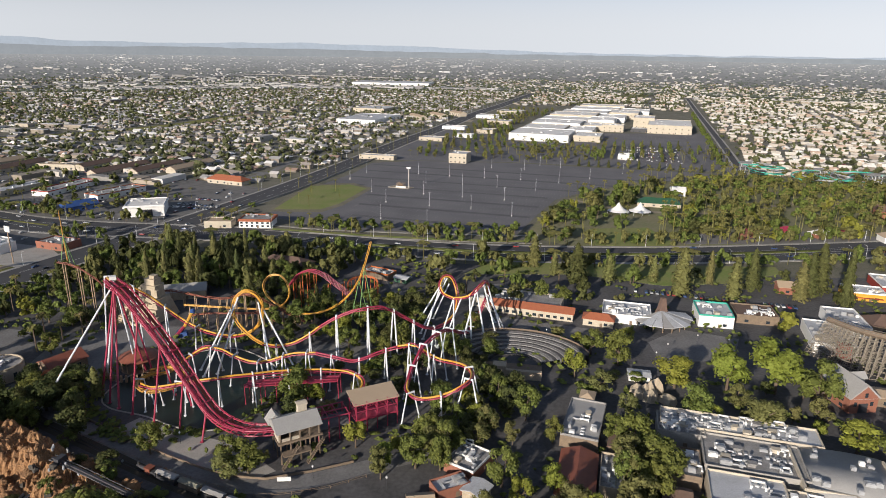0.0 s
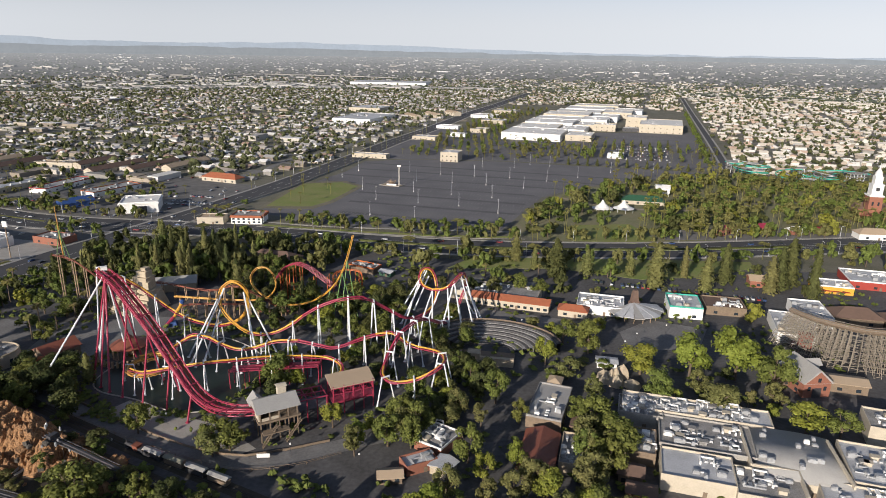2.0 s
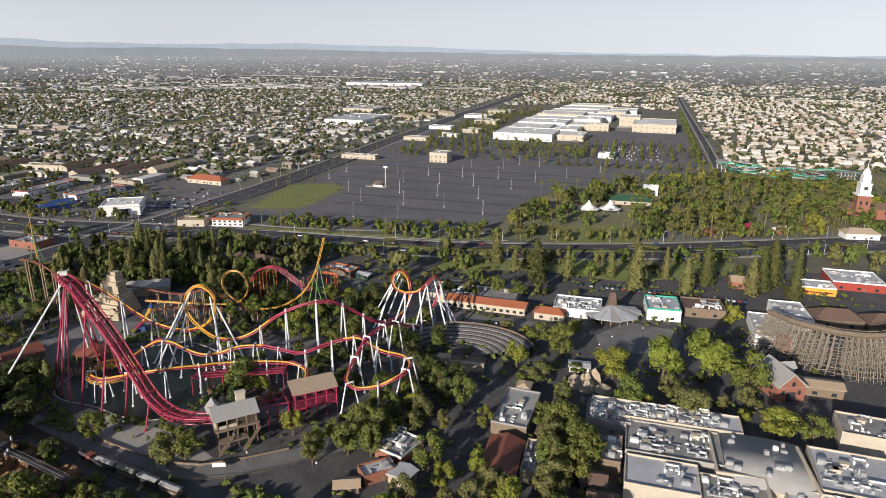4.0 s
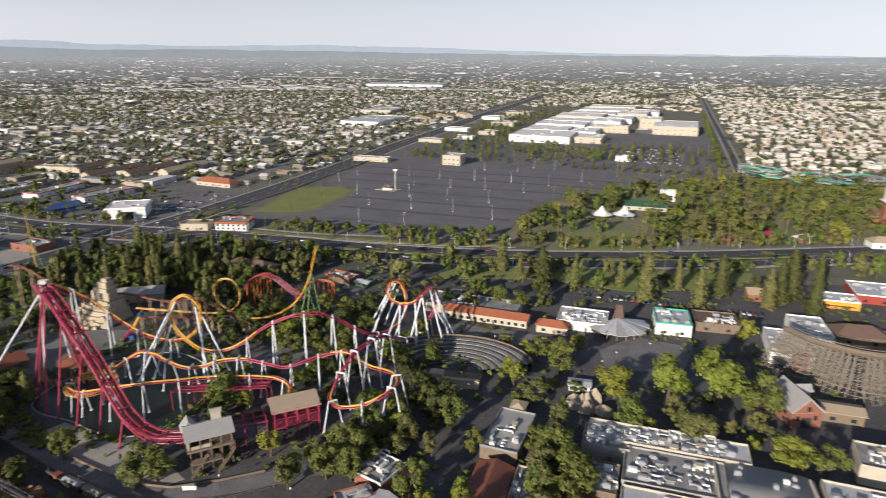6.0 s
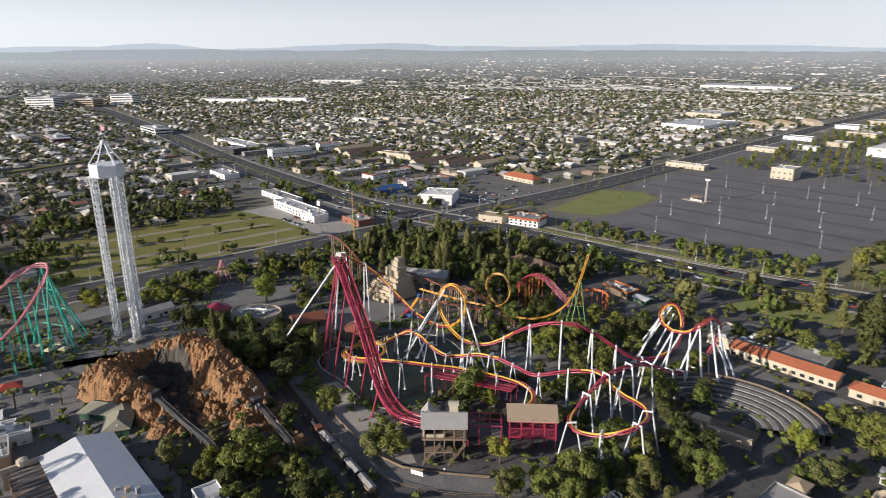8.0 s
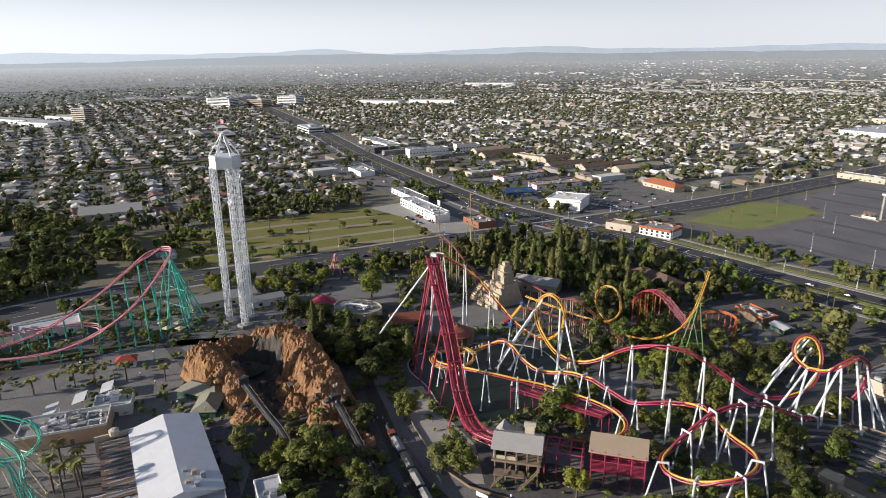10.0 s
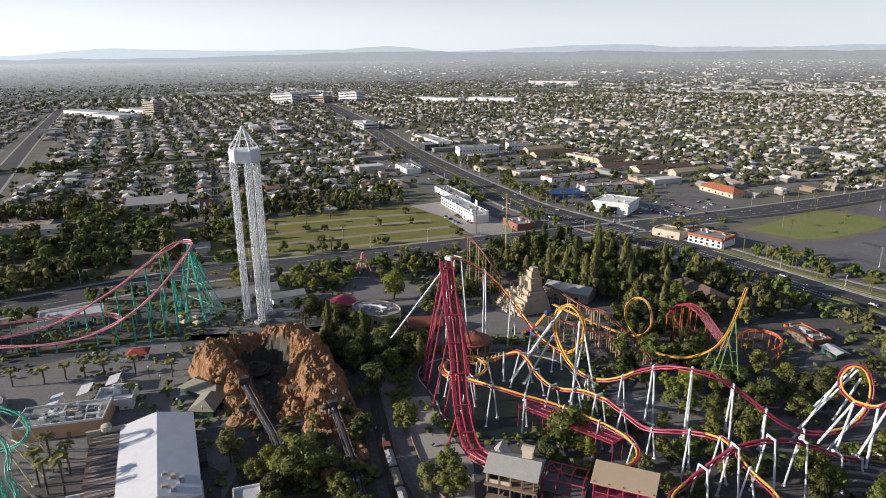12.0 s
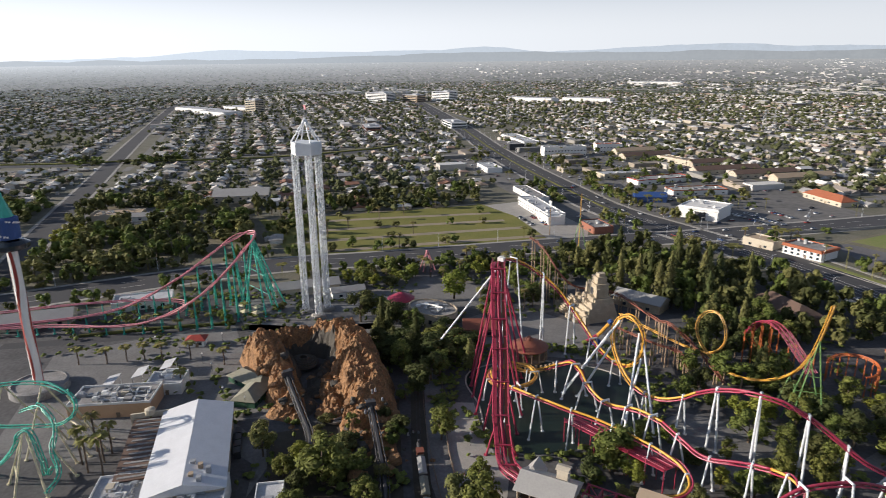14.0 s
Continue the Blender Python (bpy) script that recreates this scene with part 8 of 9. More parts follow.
part("panel", Shape().box(0, 0, 1.0, 4.6, 0.2, 1.6), M["white"], board)
for s in (-1.8, 1.8):
    part("post", Shape().beam((s, 0.2, 0), (s, 0.2, 1.8), 0.1, 5), M["wood"], board)
rail_fence = thing("railing", (-70, 224, 0.08), "dark post-and-rail fence along the service way", "fence")
edge = [p - Vector((-70, 224, 0)) for p in spline([(-140, 256, 0), (-112, 242.5, 0), (-84, 230.8, 0), (-60, 222.4, 0), (-44, 219.5, 0), (-26, 224, 0), (-12, 232, 0)], 3.0)]
for z in (0.6, 1.2):
    part("rail", Shape().tube([p + Vector((0, 0, z)) for p in edge], 0.07, 4), M["wood"], rail_fence)
for p in edge[::2]:
    part("post", Shape().beam((p.x, p.y, 0), (p.x, p.y, 1.3), 0.1, 4), M["wood"], rail_fence)
park_lamp = thing("park_lamp", (-206, 168, 0.09), "slim park lamp post with a pale globe", "lamp", "lamps of the park squares")
part("pole", Shape().beam((0, 0, 0), (0, 0, 4.4), 0.08, 5), M["dark"], park_lamp)
part("globe", Shape().lathe(0, 0, [(0.1, 4.4), (0.38, 4.7), (0.38, 5.0), (0.1, 5.3)], 8), M["white"], park_lamp)
for x, y in ((-226, 160), (-214, 188), (-196, 176), (-184, 178), (-160, 178), (-148, 184), (-60, 238), (-84, 246), (-30, 230), (-4, 226), (118, 340), (136, 352), (150, 348), (60, 352), (84, 352), (110, 330)):
    copy_thing(park_lamp, pose(x, y, 0.09))

# vehicles
car = thing("car", (-40, 505, 0.12), "small parked passenger car", "car", "cars on streets and lots")
cars_body = [material("car_" + n, c, 0.3) for n, c in (("white", (0.7, 0.7, 0.69)), ("silver", (0.42, 0.43, 0.44)), ("black", (0.03, 0.03, 0.035)), ("red", (0.3, 0.03, 0.03)), ("blue", (0.04, 0.08, 0.2)))]


def car_shape(mat, colour, at, rz):
    c = thing("car", at, colour + " passenger car on the asphalt", "car", "cars on streets and lots", rz)
    part("body", Shape().box(0, 0, 0.35, 4.5, 1.8, 0.65, 0, 0.96), mat, c)
    part("cabin", Shape().box(-0.2, 0, 1.0, 2.5, 1.6, 0.5, 0, 0.78), M["glass"], c)
    for x in (-1.4, 1.4):
        part("wheel_pair", Shape().beam((x, -0.92, 0.33), (x, -0.68, 0.33), 0.33, 8).beam((x, 0.68, 0.33), (x, 0.92, 0.33), 0.33, 8).beam((x, -0.7, 0.33), (x, 0.7, 0.33), 0.1, 5), M["dark"], c)
    return c


car_masters = [car_shape(m, n, (-60 + 22 * i, 507 + 5 * (i % 2), 0.12), -8) for i, (m, n) in enumerate(zip(cars_body, ("white", "silver", "black", "red", "blue")))]
bpy.data.objects.remove(car)
cr = random.Random(11)
for line, width, n in ((ROAD_2[5:15], 37, 36), (ROAD_1[4:8], 29, 10)):
    pts = spline([(*p, 0) for p in line], 8.0)
    for k in range(n):
        i = cr.randrange(len(pts) - 1)
        d = (pts[i + 1] - pts[i]).normalized()
        s = cr.choice((-1, 1))
        p = pts[i] + Vector((-d.y, d.x, 0)) * s * cr.uniform(3.5, width * 0.42)
        copy_thing(cr.choice(car_masters), pose(p.x, p.y, 0.12, 0, 0, math.degrees(math.atan2(d.y, d.x)) + (180 if s > 0 else 0)))
lot_cars = Shape()
# cars by the mall, at the showroom and the motel
for (ox, oy, rows, cols, fill) in ((215, 950, 9, 26, 0.5), (-262, 612, 3, 14, 0.7), (-345, 452, 2, 12, 0.6), (112, 428, 1, 32, 0.75), (-410, 600, 2, 12, 0.5)):
    for r in range(rows):
        for c in range(cols):
            if cr.random() < fill:
                p = Vector((ox, oy, 0)) + U * (c * 3.2) + V * (r * 17 + (r % 2) * -6)
                if oy > 900:
                    lot_cars.box(p.x, p.y, 0.3, 4.4, 1.8, 0.7, 78).box(p.x, p.y, 1.0, 2.4, 1.6, 0.5, 78, 0.8)
                else:
                    copy_thing(cr.choice(car_masters), pose(p.x, p.y, 0.12, 0, 0, 78 + cr.choice((0, 180))))
for k in range(420):
    x, y = cr.uniform(-760, -190), cr.uniform(500, 840)
    x, y = round(x / 2.8) * 2.8, round(y / 16) * 16
    if inside(x, y, BLOCKS) and from_line(x, y, ROAD_2) > 24 and from_line(x, y, ROAD_1) > 20:
        lot_cars.box(x, y, 0.3, 4.4, 1.8, 0.7, 78).box(x, y, 1.0, 2.4, 1.6, 0.5, 78, 0.8)
whole("parked_cars", lot_cars, M["car"], "rows of parked cars beside the mall and the shops", "cars", kind="stuff")

street_lamp = thing("street_lamp", (20, 482, 0.1), "grey street lamp with a curved arm", "street lamp", "lamps along the boulevard")
part("pole", Shape().beam((0, 0, 0), (0, 0, 9), 0.13, 6, 0.08), M["steel_white"], street_lamp)
part("arm", Shape().tube([(0, 0, 9), (0, 0.8, 9.6), (0, 2.4, 9.8)], 0.07, 5), M["steel_white"], street_lamp)
part("lamp_head", Shape().box(0, 2.7, 9.65, 0.35, 0.9, 0.2), M["equip"], street_lamp)
for line, off, n in ((ROAD_2, 21, 46), (ROAD_2, -21, 46), (ROAD_1, 17, 34)):
    pts = spline([(*p, 0) for p in line[2:] if abs(p[0]) < 1100], 42.0)
    for i in range(len(pts) - 1):
        d = (pts[i + 1] - pts[i]).normalized()
        p = pts[i] + Vector((-d.y, d.x, 0)) * off
        copy_thing(street_lamp, pose(p.x, p.y, 0.1, 0, 0, math.degrees(math.atan2(d.y, d.x)) + (180 if off > 0 else 0)))

pylon = thing("power_pylon", (-693, 835, 0), "tall grey lattice power pylon", "pylon", "pylons of the power line")
lat = Shape()
for a in range(4):
    c, s = math.cos(radians(45 + 90 * a)), math.sin(radians(45 + 90 * a))
    part("leg", Shape().beam((5 * c, 5 * s, 0), (0.8 * c, 0.8 * s, 38), 0.22, 4), M["equip"], pylon)
    c2, s2_ = math.cos(radians(135 + 90 * a)), math.sin(radians(135 + 90 * a))
    for k in range(8):
        f, g = 1 - k / 9.2, 1 - (k + 1) / 9.2
        lat.beam((5 * c * f, 5 * s * f, 38 * k / 8 * .98), (5 * c2 * g, 5 * s2_ * g, 38 * (k + 1) / 8 * .98), 0.12, 4)
part("lacing", lat, M["equip"], pylon)
for z in (26, 31, 36):
    part("crossarm", Shape().beam((-7, 0, z), (7, 0, z), 0.22, 4), M["equip"], pylon)
for x, y in ((-540, 1467), (-645, 1180), (-630, 1186), (-507, 1932), (-1020, 900), (-760, 1030), (-960, 560)):
    copy_thing(pylon, pose(x, y, 0, 0, 0, 20))
sign_pole = thing("tall_sign", (-290, 440, 0.1), "tall slim sign mast with a pale board", "sign")
part("mast", Shape().beam((0, 0, 0), (0, 0, 22), 0.4, 6), M["tan_post"], sign_pole)
part("board", Shape().box(0, 0, 22, 5, 0.6, 4, -20), M["white"], sign_pole)
swing_mast = thing("ride_mast", (-243, 428, 0.1), "slim tilted amber ride mast on legs", "mast")
part("mast", Shape().beam((0, 0, 0), (-3, 3, 40), 0.5, 6, 0.25), M["tan_steel"], swing_mast)
for f in ((4, -3), (-5, -2), (1, 6)):
    part("strut", Shape().beam((f[0], f[1], 0), (-1.6, 1.6, 24), 0.25, 5), M["green_steel"], swing_mast)

# ---- trees ----
def leaf_card(s, p, n, size, rnd, flat=0.45):
    """A small folded spray of leaves that faces n."""
    n = n.normalized()
    u = n.orthogonal().normalized()
    u = (Matrix.Rotation(rnd.uniform(0, 6.28), 3, n) @ u)
    w = n.cross(u)
    a, b = size * rnd.uniform(.7, 1.2), size * rnd.uniform(.5, .9)
    tip = n * (size * rnd.uniform(-.35, .1))
    s.add([p + Vector((q.x, q.y, q.z * flat)) for q in (tip - u * a, w * b * -.9, tip + u * a, w * b)], [(0, 1, 3), (1, 2, 3)])


def broad_crown(seed, lobes=18, cards=72, size=0.080):
    """A domed crown of leaf sprays on many uneven lobes, one wide and one high."""
    rnd, s = random.Random(seed), Shape()
    centres = []
    for i in range(lobes):
        d = Vector((rnd.gauss(0, 1), rnd.gauss(0, 1), rnd.gauss(.15, .9))).normalized()
        q = rnd.uniform(.45, .74)
        centres.append((Vector((d.x * q, d.y * q, 0.55 + max(-.8, d.z) * rnd.uniform(.26, .37))), rnd.uniform(.22, .38)))
    for c, r in centres:
        for j in range(cards):
            d = Vector((rnd.gauss(0, 1), rnd.gauss(0, 1), rnd.gauss(0.3, 1))).normalized()
            p = c + Vector((d.x * r, d.y * r, d.z * r * 0.40)) * rnd.uniform(.74, 1.16)
            leaf_card(s, p, d + Vector((rnd.uniform(-.5, .5), rnd.uniform(-.5, .5), rnd.uniform(-.2, .7))), size, rnd)
        ring = [c + Vector((math.cos(i * 1.05) * r * .7, math.sin(i * 1.05) * r * .7, rnd.uniform(-.04, .04))) for i in range(6)]
        s.add([c + Vector((0, 0, r * .26))] + ring + [c - Vector((0, 0, r * .24))], [(0, 1 + i, 1 + (i + 1) % 6) for i in range(6)] + [(7, 1 + (i + 1) % 6, 1 + i) for i in range(6)])
    return s, centres


def conifer_crown(seed, layers=18, size=0.1):
    rnd, s = random.Random(seed), Shape()
    for i in range(layers):
        z = 0.1 + 0.88 * i / layers
        r = (1 - z) ** 0.62 * rnd.uniform(.6, 1.05)
        for k in range(int(10 + 40 * r)):
            a = rnd.uniform(0, 6.28)
            q = r * rnd.uniform(.45, 1.0)
            p = Vector((q * math.cos(a), q * math.sin(a), z + rnd.uniform(-.03, .03) - q * 0.06))
            leaf_card(s, p, Vector((math.cos(a), math.sin(a), rnd.uniform(.2, 1.1))), size * rnd.uniform(.9, 1.5), rnd, 0.3)
        ring = [Vector((r * .55 * math.cos(j * 1.05 + i), r * .55 * math.sin(j * 1.05 + i), z - .03)) for j in range(6)]
        s.add([(0, 0, min(1, z + 0.1))] + ring, [(0, 1 + j, 1 + (j + 1) % 6) for j in range(6)])
    return s


def trunk_shape(centres, h0, thick):
    s = Shape().beam((0, 0, -0.02), (0.01, 0.0, h0), thick, 7, thick * 0.65)
    for c, r in centres[:6]:
        s.beam((0, 0, h0 * rnd_limb.uniform(.6, .95)), c, thick * 0.45, 5, thick * 0.15)
    return s


rnd_limb = random.Random(3)


def tree(kind, seed, mat, label, category="tree"):
    """A tree of unit size: trunk with limbs, and crown."""
    t = thing(kind, (0, 0, 0), label, category, "trees of the place")
    if kind == "conifer_tree":
        part("trunk", Shape().beam((0, 0, -0.02), (0, 0, 0.9), 0.09, 6, 0.02), M["bark"], t)
        part("crown", conifer_crown(seed), mat, t)
    elif kind == "palm_tree":
        rnd, s = random.Random(seed), Shape()
        for i in range(34):
            a, up = rnd.uniform(0, 6.28), rnd.uniform(-.9, 1.0)
            d = Vector((math.cos(a), math.sin(a), 0))
            w = Vector((-d.y, d.x, 0)) * 0.17
            p0, p1, p2 = Vector((0, 0, .93)), Vector((0, 0, .93 + .06 * up)) + d * .55, Vector((0, 0, .93 + .07 * up - .06)) + d * 1.0
            s.add([p0 - w * .2, p0 + w * .2, p1 + w, p1 - w, p2 + w * .3, p2 - w * .3], [(0, 1, 2, 3), (3, 2, 4, 5)])
        part("crown", s, mat, t)
        part("dead_fronds", Shape().lathe(0, 0, [(0.12, .84), (0.34, .87), (0.2, .94)], 7), M["tan_post"], t, "brown skirt of dead fronds")
        part("trunk", Shape().tube([(0, 0, -0.02), (0.06, 0.03, .3), (0.05, 0, .6), (0, 0, .93)], 0.11, 6), M["bark"], t)
    else:
        s, centres = broad_crown(seed, 17 + seed % 4)
        part("crown", s, mat, t)
        part("trunk", trunk_shape(centres, 0.42, 0.07), M["bark"], t)
    return t


olive = leafy(material("olive_leaves", (0.205, 0.20, 0.070), 0.8, second=(0.10, 0.105, 0.036), scale=0.25, amount=0.8, per=0.3, fine=6, spec=0.2), 0.25)
KINDS = {
    "broad": [tree("broadleaf_tree", i, M["leaf"], "full green broadleaf tree with an uneven crown") for i in (1, 2, 3)],
    "olive": [tree("broadleaf_tree", i, olive, "dusty olive-green tree with a ragged crown") for i in (4, 5)],
    "bright": [tree("broadleaf_tree", i, M["leaf_bright"], "bright yellow-green sunlit tree") for i in (6, 7)],
    "dark": [tree("broadleaf_tree", i, M["leaf_dark"], "dark green dense tree") for i in (8, 9)],
    "conifer": [tree("conifer_tree", i, m, lab) for i, m, lab in ((10, M["leaf_dark"], "tall dark conifer with layered branches"), (11, olive, "tall olive-green conifer with layered branches"))],
    "palm": [tree("palm_tree", i, M["frond"], "tall fan palm with a shaggy head", "palm") for i in (12, 13)],
}
used = set()
tr = random.Random(21)
FAR = {"trunk": Shape(), "leafy": Shape(), "olive": Shape(), "dark": Shape(), "palm": Shape(), "bright": Shape()}
light = {"leafy": [broad_crown(40 + i, 8, 22, 0.21)[0] for i in range(4)], "conifer": [conifer_crown(50 + i, 9, 0.18) for i in range(2)]}
head = Shape()
for i in range(13):
    a, up = i * 2.4, tr.uniform(-.9, 1.0)
    d = Vector((math.cos(a), math.sin(a), 0))
    w = Vector((-d.y, d.x, 0)) * 0.3
    head.add([Vector((0, 0, .93)), Vector((0, 0, .93 + .06 * up)) + d * .6 + w, Vector((0, 0, .9 + .06 * up)) + d, Vector((0, 0, .93 + .06 * up)) + d * .6 - w], [(0, 1, 2, 3)])


def plant_far(kind, x, y, h, r):
    """A tree too far off to be picked out: joined with its like."""
    if kind == "palm":
        FAR["palm"].add([(x + p[0] * r, y + p[1] * r, p[2] * h) for p in head.v], head.f)
        FAR["palm"].beam((x, y, 0), (x, y, h * .93), 0.2, 4)
        return
    src = tr.choice(light["conifer" if kind == "conifer" else "leafy"])
    c, s_ = math.cos(x), math.sin(x)
    FAR["trunk"].beam((x, y, -0.1), (x + 0.2, y, h * 0.6), 0.16 + 0.02 * h, 4, 0.12)
    deep = 1.0 if kind == "conifer" else 1.4
    FAR[{"conifer": "dark", "broad": "leafy"}.get(kind, kind)].add([(x + (p[0] * c - p[1] * s_) * r, y + (p[0] * s_ + p[1] * c) * r, max(0.3, (1 - (1 - p[2]) * deep) * h)) for p in src.v], src.f)


waiting = []


def plant(kind, x, y, h, r, z=0.05):
    waiting.append((kind, x, y, h if kind in ("conifer", "palm") else min(h, 2.3 * r + 1), r, z))


def set_out(limit=290):
    """The trees nearest the park's south gate stand as things; the rest are joined."""
    broad = 0
    for kind, x, y, h, r, z in sorted(waiting, key=lambda w: math.hypot(w[1] + 20, w[2] - 100)):
        broad += kind not in ("conifer", "palm")
        if kind not in ("conifer", "palm") and broad > limit:
            plant_far(kind, x, y, h, r)
            continue
        base = tr.choice(KINDS[kind])
        m = Matrix.LocRotScale((x, y, z), Euler((0, 0, tr.uniform(0, 6.28))), (r * tr.uniform(.92, 1.1), r * tr.uniform(.92, 1.1), h * 1.04))
        if base not in used:
            used.add(base)
            base.matrix_basis = m
        else:
            s = base.scale.copy()
            base.scale = (1, 1, 1)
            copy_thing(base, m)
            base.scale = s


# single trees that stand out, walk by walk
for kind, rows in (
        ("broad", [(45, 273, 16, 6.6), (54, 258, 11, 4.2), (80, 335, 13, 6.4), (91, 324, 17, 7.7), (113, 280, 15, 7.7), (166, 292, 22, 10), (178, 258, 12, 6.5), (77, 260, 12, 5.9), (87, 234, 19, 8.7)]),
        ("bright", [(134, 304, 24, 9.2), (154, 303, 26, 13), (69, 311, 15, 6), (112, 305, 15, 10), (120, 280, 7, 4.6), (157, 270, 7, 3.1), (166, 260, 13, 8), (189, 373, 12, 7), (40, 221, 12, 4.5), (52, 228, 13, 4.6), (61, 212, 13, 6), (-19, 249, 12, 5), (-7, 237, 19, 4.4)]),
        ("olive", [(39, 255, 14, 4.1), (78, 297, 11, 7), (136, 273, 15, 8.9), (133, 289, 12, 4.8), (151, 279, 9, 3.2), (162, 282, 11, 4.6), (87, 280, 10, 5.5), (77, 236, 16, 6), (28, 208, 16, 5.5), (50, 210, 14, 5), (72, 213, 14, 5.6), (29, 261, 13, 5.9)]),
        ("broad", [(-92, 239, 18, 5), (-53, 231, 12, 8), (-62, 236, 11, 5), (-49, 279, 15, 8.2), (6, 251, 15, 5), (15, 246, 19, 6.3), (13, 238, 14, 5.5), (-12, 335, 15, 5.3), (-20, 321, 12, 5.1), (12, 327, 12, 6.3), (-11, 328, 12, 5.2), (-89, 195, 17, 9.5), (-72, 203, 10, 4.5)]),
        ("olive", [(-113, 182, 14, 5.6), (-58, 227, 11, 6), (-100, 206, 8, 5)]),
        ("bright", [(-209, 311, 17, 8.8), (-104, 192, 8, 4), (-150, 152, 7, 4.5)]),
        ("dark", [(-62, 196, 9, 5), (-48, 190, 10, 5.5), (-124, 246, 14, 6), (-132, 256, 13, 6), (-205, 254, 18, 9), (-153, 258, 15, 5.6), (-148, 264, 13, 9), (-140, 272, 12, 7), (-100, 226, 9, 5), (-19, 359, 14, 7)]),
        ("conifer", [(-179, 258, 17, 4.6), (-160, 252, 15, 4), (-170, 268, 15, 4.5)]),
        ("conifer", [(-168, 408, 22, 5), (-156, 420, 25, 5.5), (-146, 408, 24, 5), (-134, 424, 27, 6), (-124, 412, 24, 5), (-176, 426, 24, 5), (-112, 428, 22, 5), (-150, 440, 24, 5.5), (-98, 420, 20, 5), (-166, 448, 22, 5)]),
        ("olive", [(-1, 437, 24, 9), (26, 478, 20, 7), (300, 486, 12, 5.8), (322, 474, 17, 7.2)]),
        ("broad", [(123, 440, 18, 5.7), (309, 482, 16, 6.1), (40, 452, 14, 5.5)]),
        ("conifer", [(62, 470, 22, 7.3), (88, 448, 24, 10.5), (108, 443, 18, 6.5), (178, 420, 23, 8.6), (217, 420, 24, 8.2), (148, 423, 30, 11), (172, 445, 22, 5), (195, 436, 27, 7), (235, 435, 32, 9.4), (238, 410, 36, 7), (226, 428, 28, 8), (137, 446, 17, 5), (74, 452, 16, 5)])):
    for x, y, h, r in rows:
        plant(kind, x, y, h, r * (1.1 if kind == "conifer" else 1))


def grove(poly, n, kinds, tall, wide, gap=4.0, clear=(), far=False):
    """Trees strewn over a plot, none too near its neighbour."""
    xs, ys, done, tries = [p[0] for p in poly], [p[1] for p in poly], [], 0
    while len(done) < n and tries < n * 30:
        tries += 1
        x, y = tr.uniform(min(xs), max(xs)), tr.uniform(min(ys), max(ys))
        if not inside(x, y, poly) or any(math.hypot(x - a, y - b) < gap for a, b in done) or any(inside(x, y, c) for c in clear):
            continue
        if from_line(x, y, ROAD_2) < 21 or from_line(x, y, ROAD_1) < 17 or from_line(x, y, ROAD_4) < 14:
            continue
        done.append((x, y))
        kind = tr.choice(kinds)
        h, r = tr.uniform(*tall), tr.uniform(*wide)
        (plant_far if far else plant)(kind, x, y, h * (1.25 if kind in ("conifer", "palm") else 1), {"conifer": r * 1.0, "palm": 2.9}.get(kind, r * 1.12))


grove([(-236, 440), (-205, 398), (-178, 392), (-112, 408), (-70, 425), (-40, 470), (-120, 486), (-228, 466)], 74, ("conifer", "dark", "dark", "olive", "dark", "broad"), (13, 20), (4.5, 7.5), 6, ([(-125, 434), (-85, 434), (-85, 458), (-125, 458)],))
grove([(-98, 333), (-62, 322), (-16, 332), (-4, 380), (-38, 396), (-52, 370), (-96, 348)], 26, ("broad", "dark", "broad", "bright"), (8, 14), (4, 6.5), 6)
grove([(-112, 374), (-60, 366), (-50, 372), (-84, 400), (-60, 428), (-120, 410)], 24, ("dark", "broad", "conifer"), (9, 15), (4, 6), 6)
grove([(-206, 262), (-172, 248), (-150, 246), (-122, 262), (-140, 292), (-170, 280), (-200, 300)], 22, ("dark", "dark", "broad", "conifer"), (9, 15), (4.5, 7), 6, ([(-200, 272), (-174, 272), (-174, 298), (-200, 298)],))
grove([(-296, 250), (-258, 370), (-236, 432), (-214, 420), (-226, 330), (-246, 280), (-270, 245)], 64, ("palm", "broad", "broad", "bright", "dark"), (6, 11), (3, 5.5), 6)
grove([(-196, 310), (-176, 312), (-172, 350), (-150, 385), (-196, 392), (-222, 350)], 18, ("broad", "dark", "palm"), (7, 13), (3.5, 6), 7)
grove([(-620, 60), (-350, 60), (-345, 236), (-452, 256), (-600, 210)], 160, ("broad", "olive", "broad", "olive", "dark", "dark"), (10, 17), (5.6, 8.6), 7, ([(-572, 238), (-500, 238), (-500, 300), (-572, 300)], [(-545, 135), (-485, 135), (-485, 195), (-545, 195)]), far=True)
grove([(-500, 262), (-458, 260), (-414, 456), (-470, 480)], 46, ("broad", "dark", "dark", "olive"), (9, 16), (4, 7), 7.5, far=True)
grove([(-445, 270), (-412, 440), (-345, 430), (-300, 380), (-330, 262)], 20, ("broad", "olive", "palm"), (5, 9), (2.5, 4.5), 14)
grove([(-450, 262), (-372, 258), (-352, 292), (-420, 300)], 14, ("dark", "broad", "palm"), (8, 13), (4, 7), 7)
SOUTH_TREES = [(72, 548), (86, 612), (108, 676), (150, 722), (208, 770), (330, 822), (470, 790), (560, 640), (430, 548), (300, 536), (186, 524)]
CLEAR = ([(108, 527), (116, 574), (166, 584), (176, 536)], [(122, 586), (178, 590), (186, 645), (138, 645)], [(380, 612), (460, 612), (460, 652), (380, 652)], [(170, 655), (225, 655), (225, 682), (170, 682)], [(340, 552), (372, 552), (372, 570), (340, 570)])
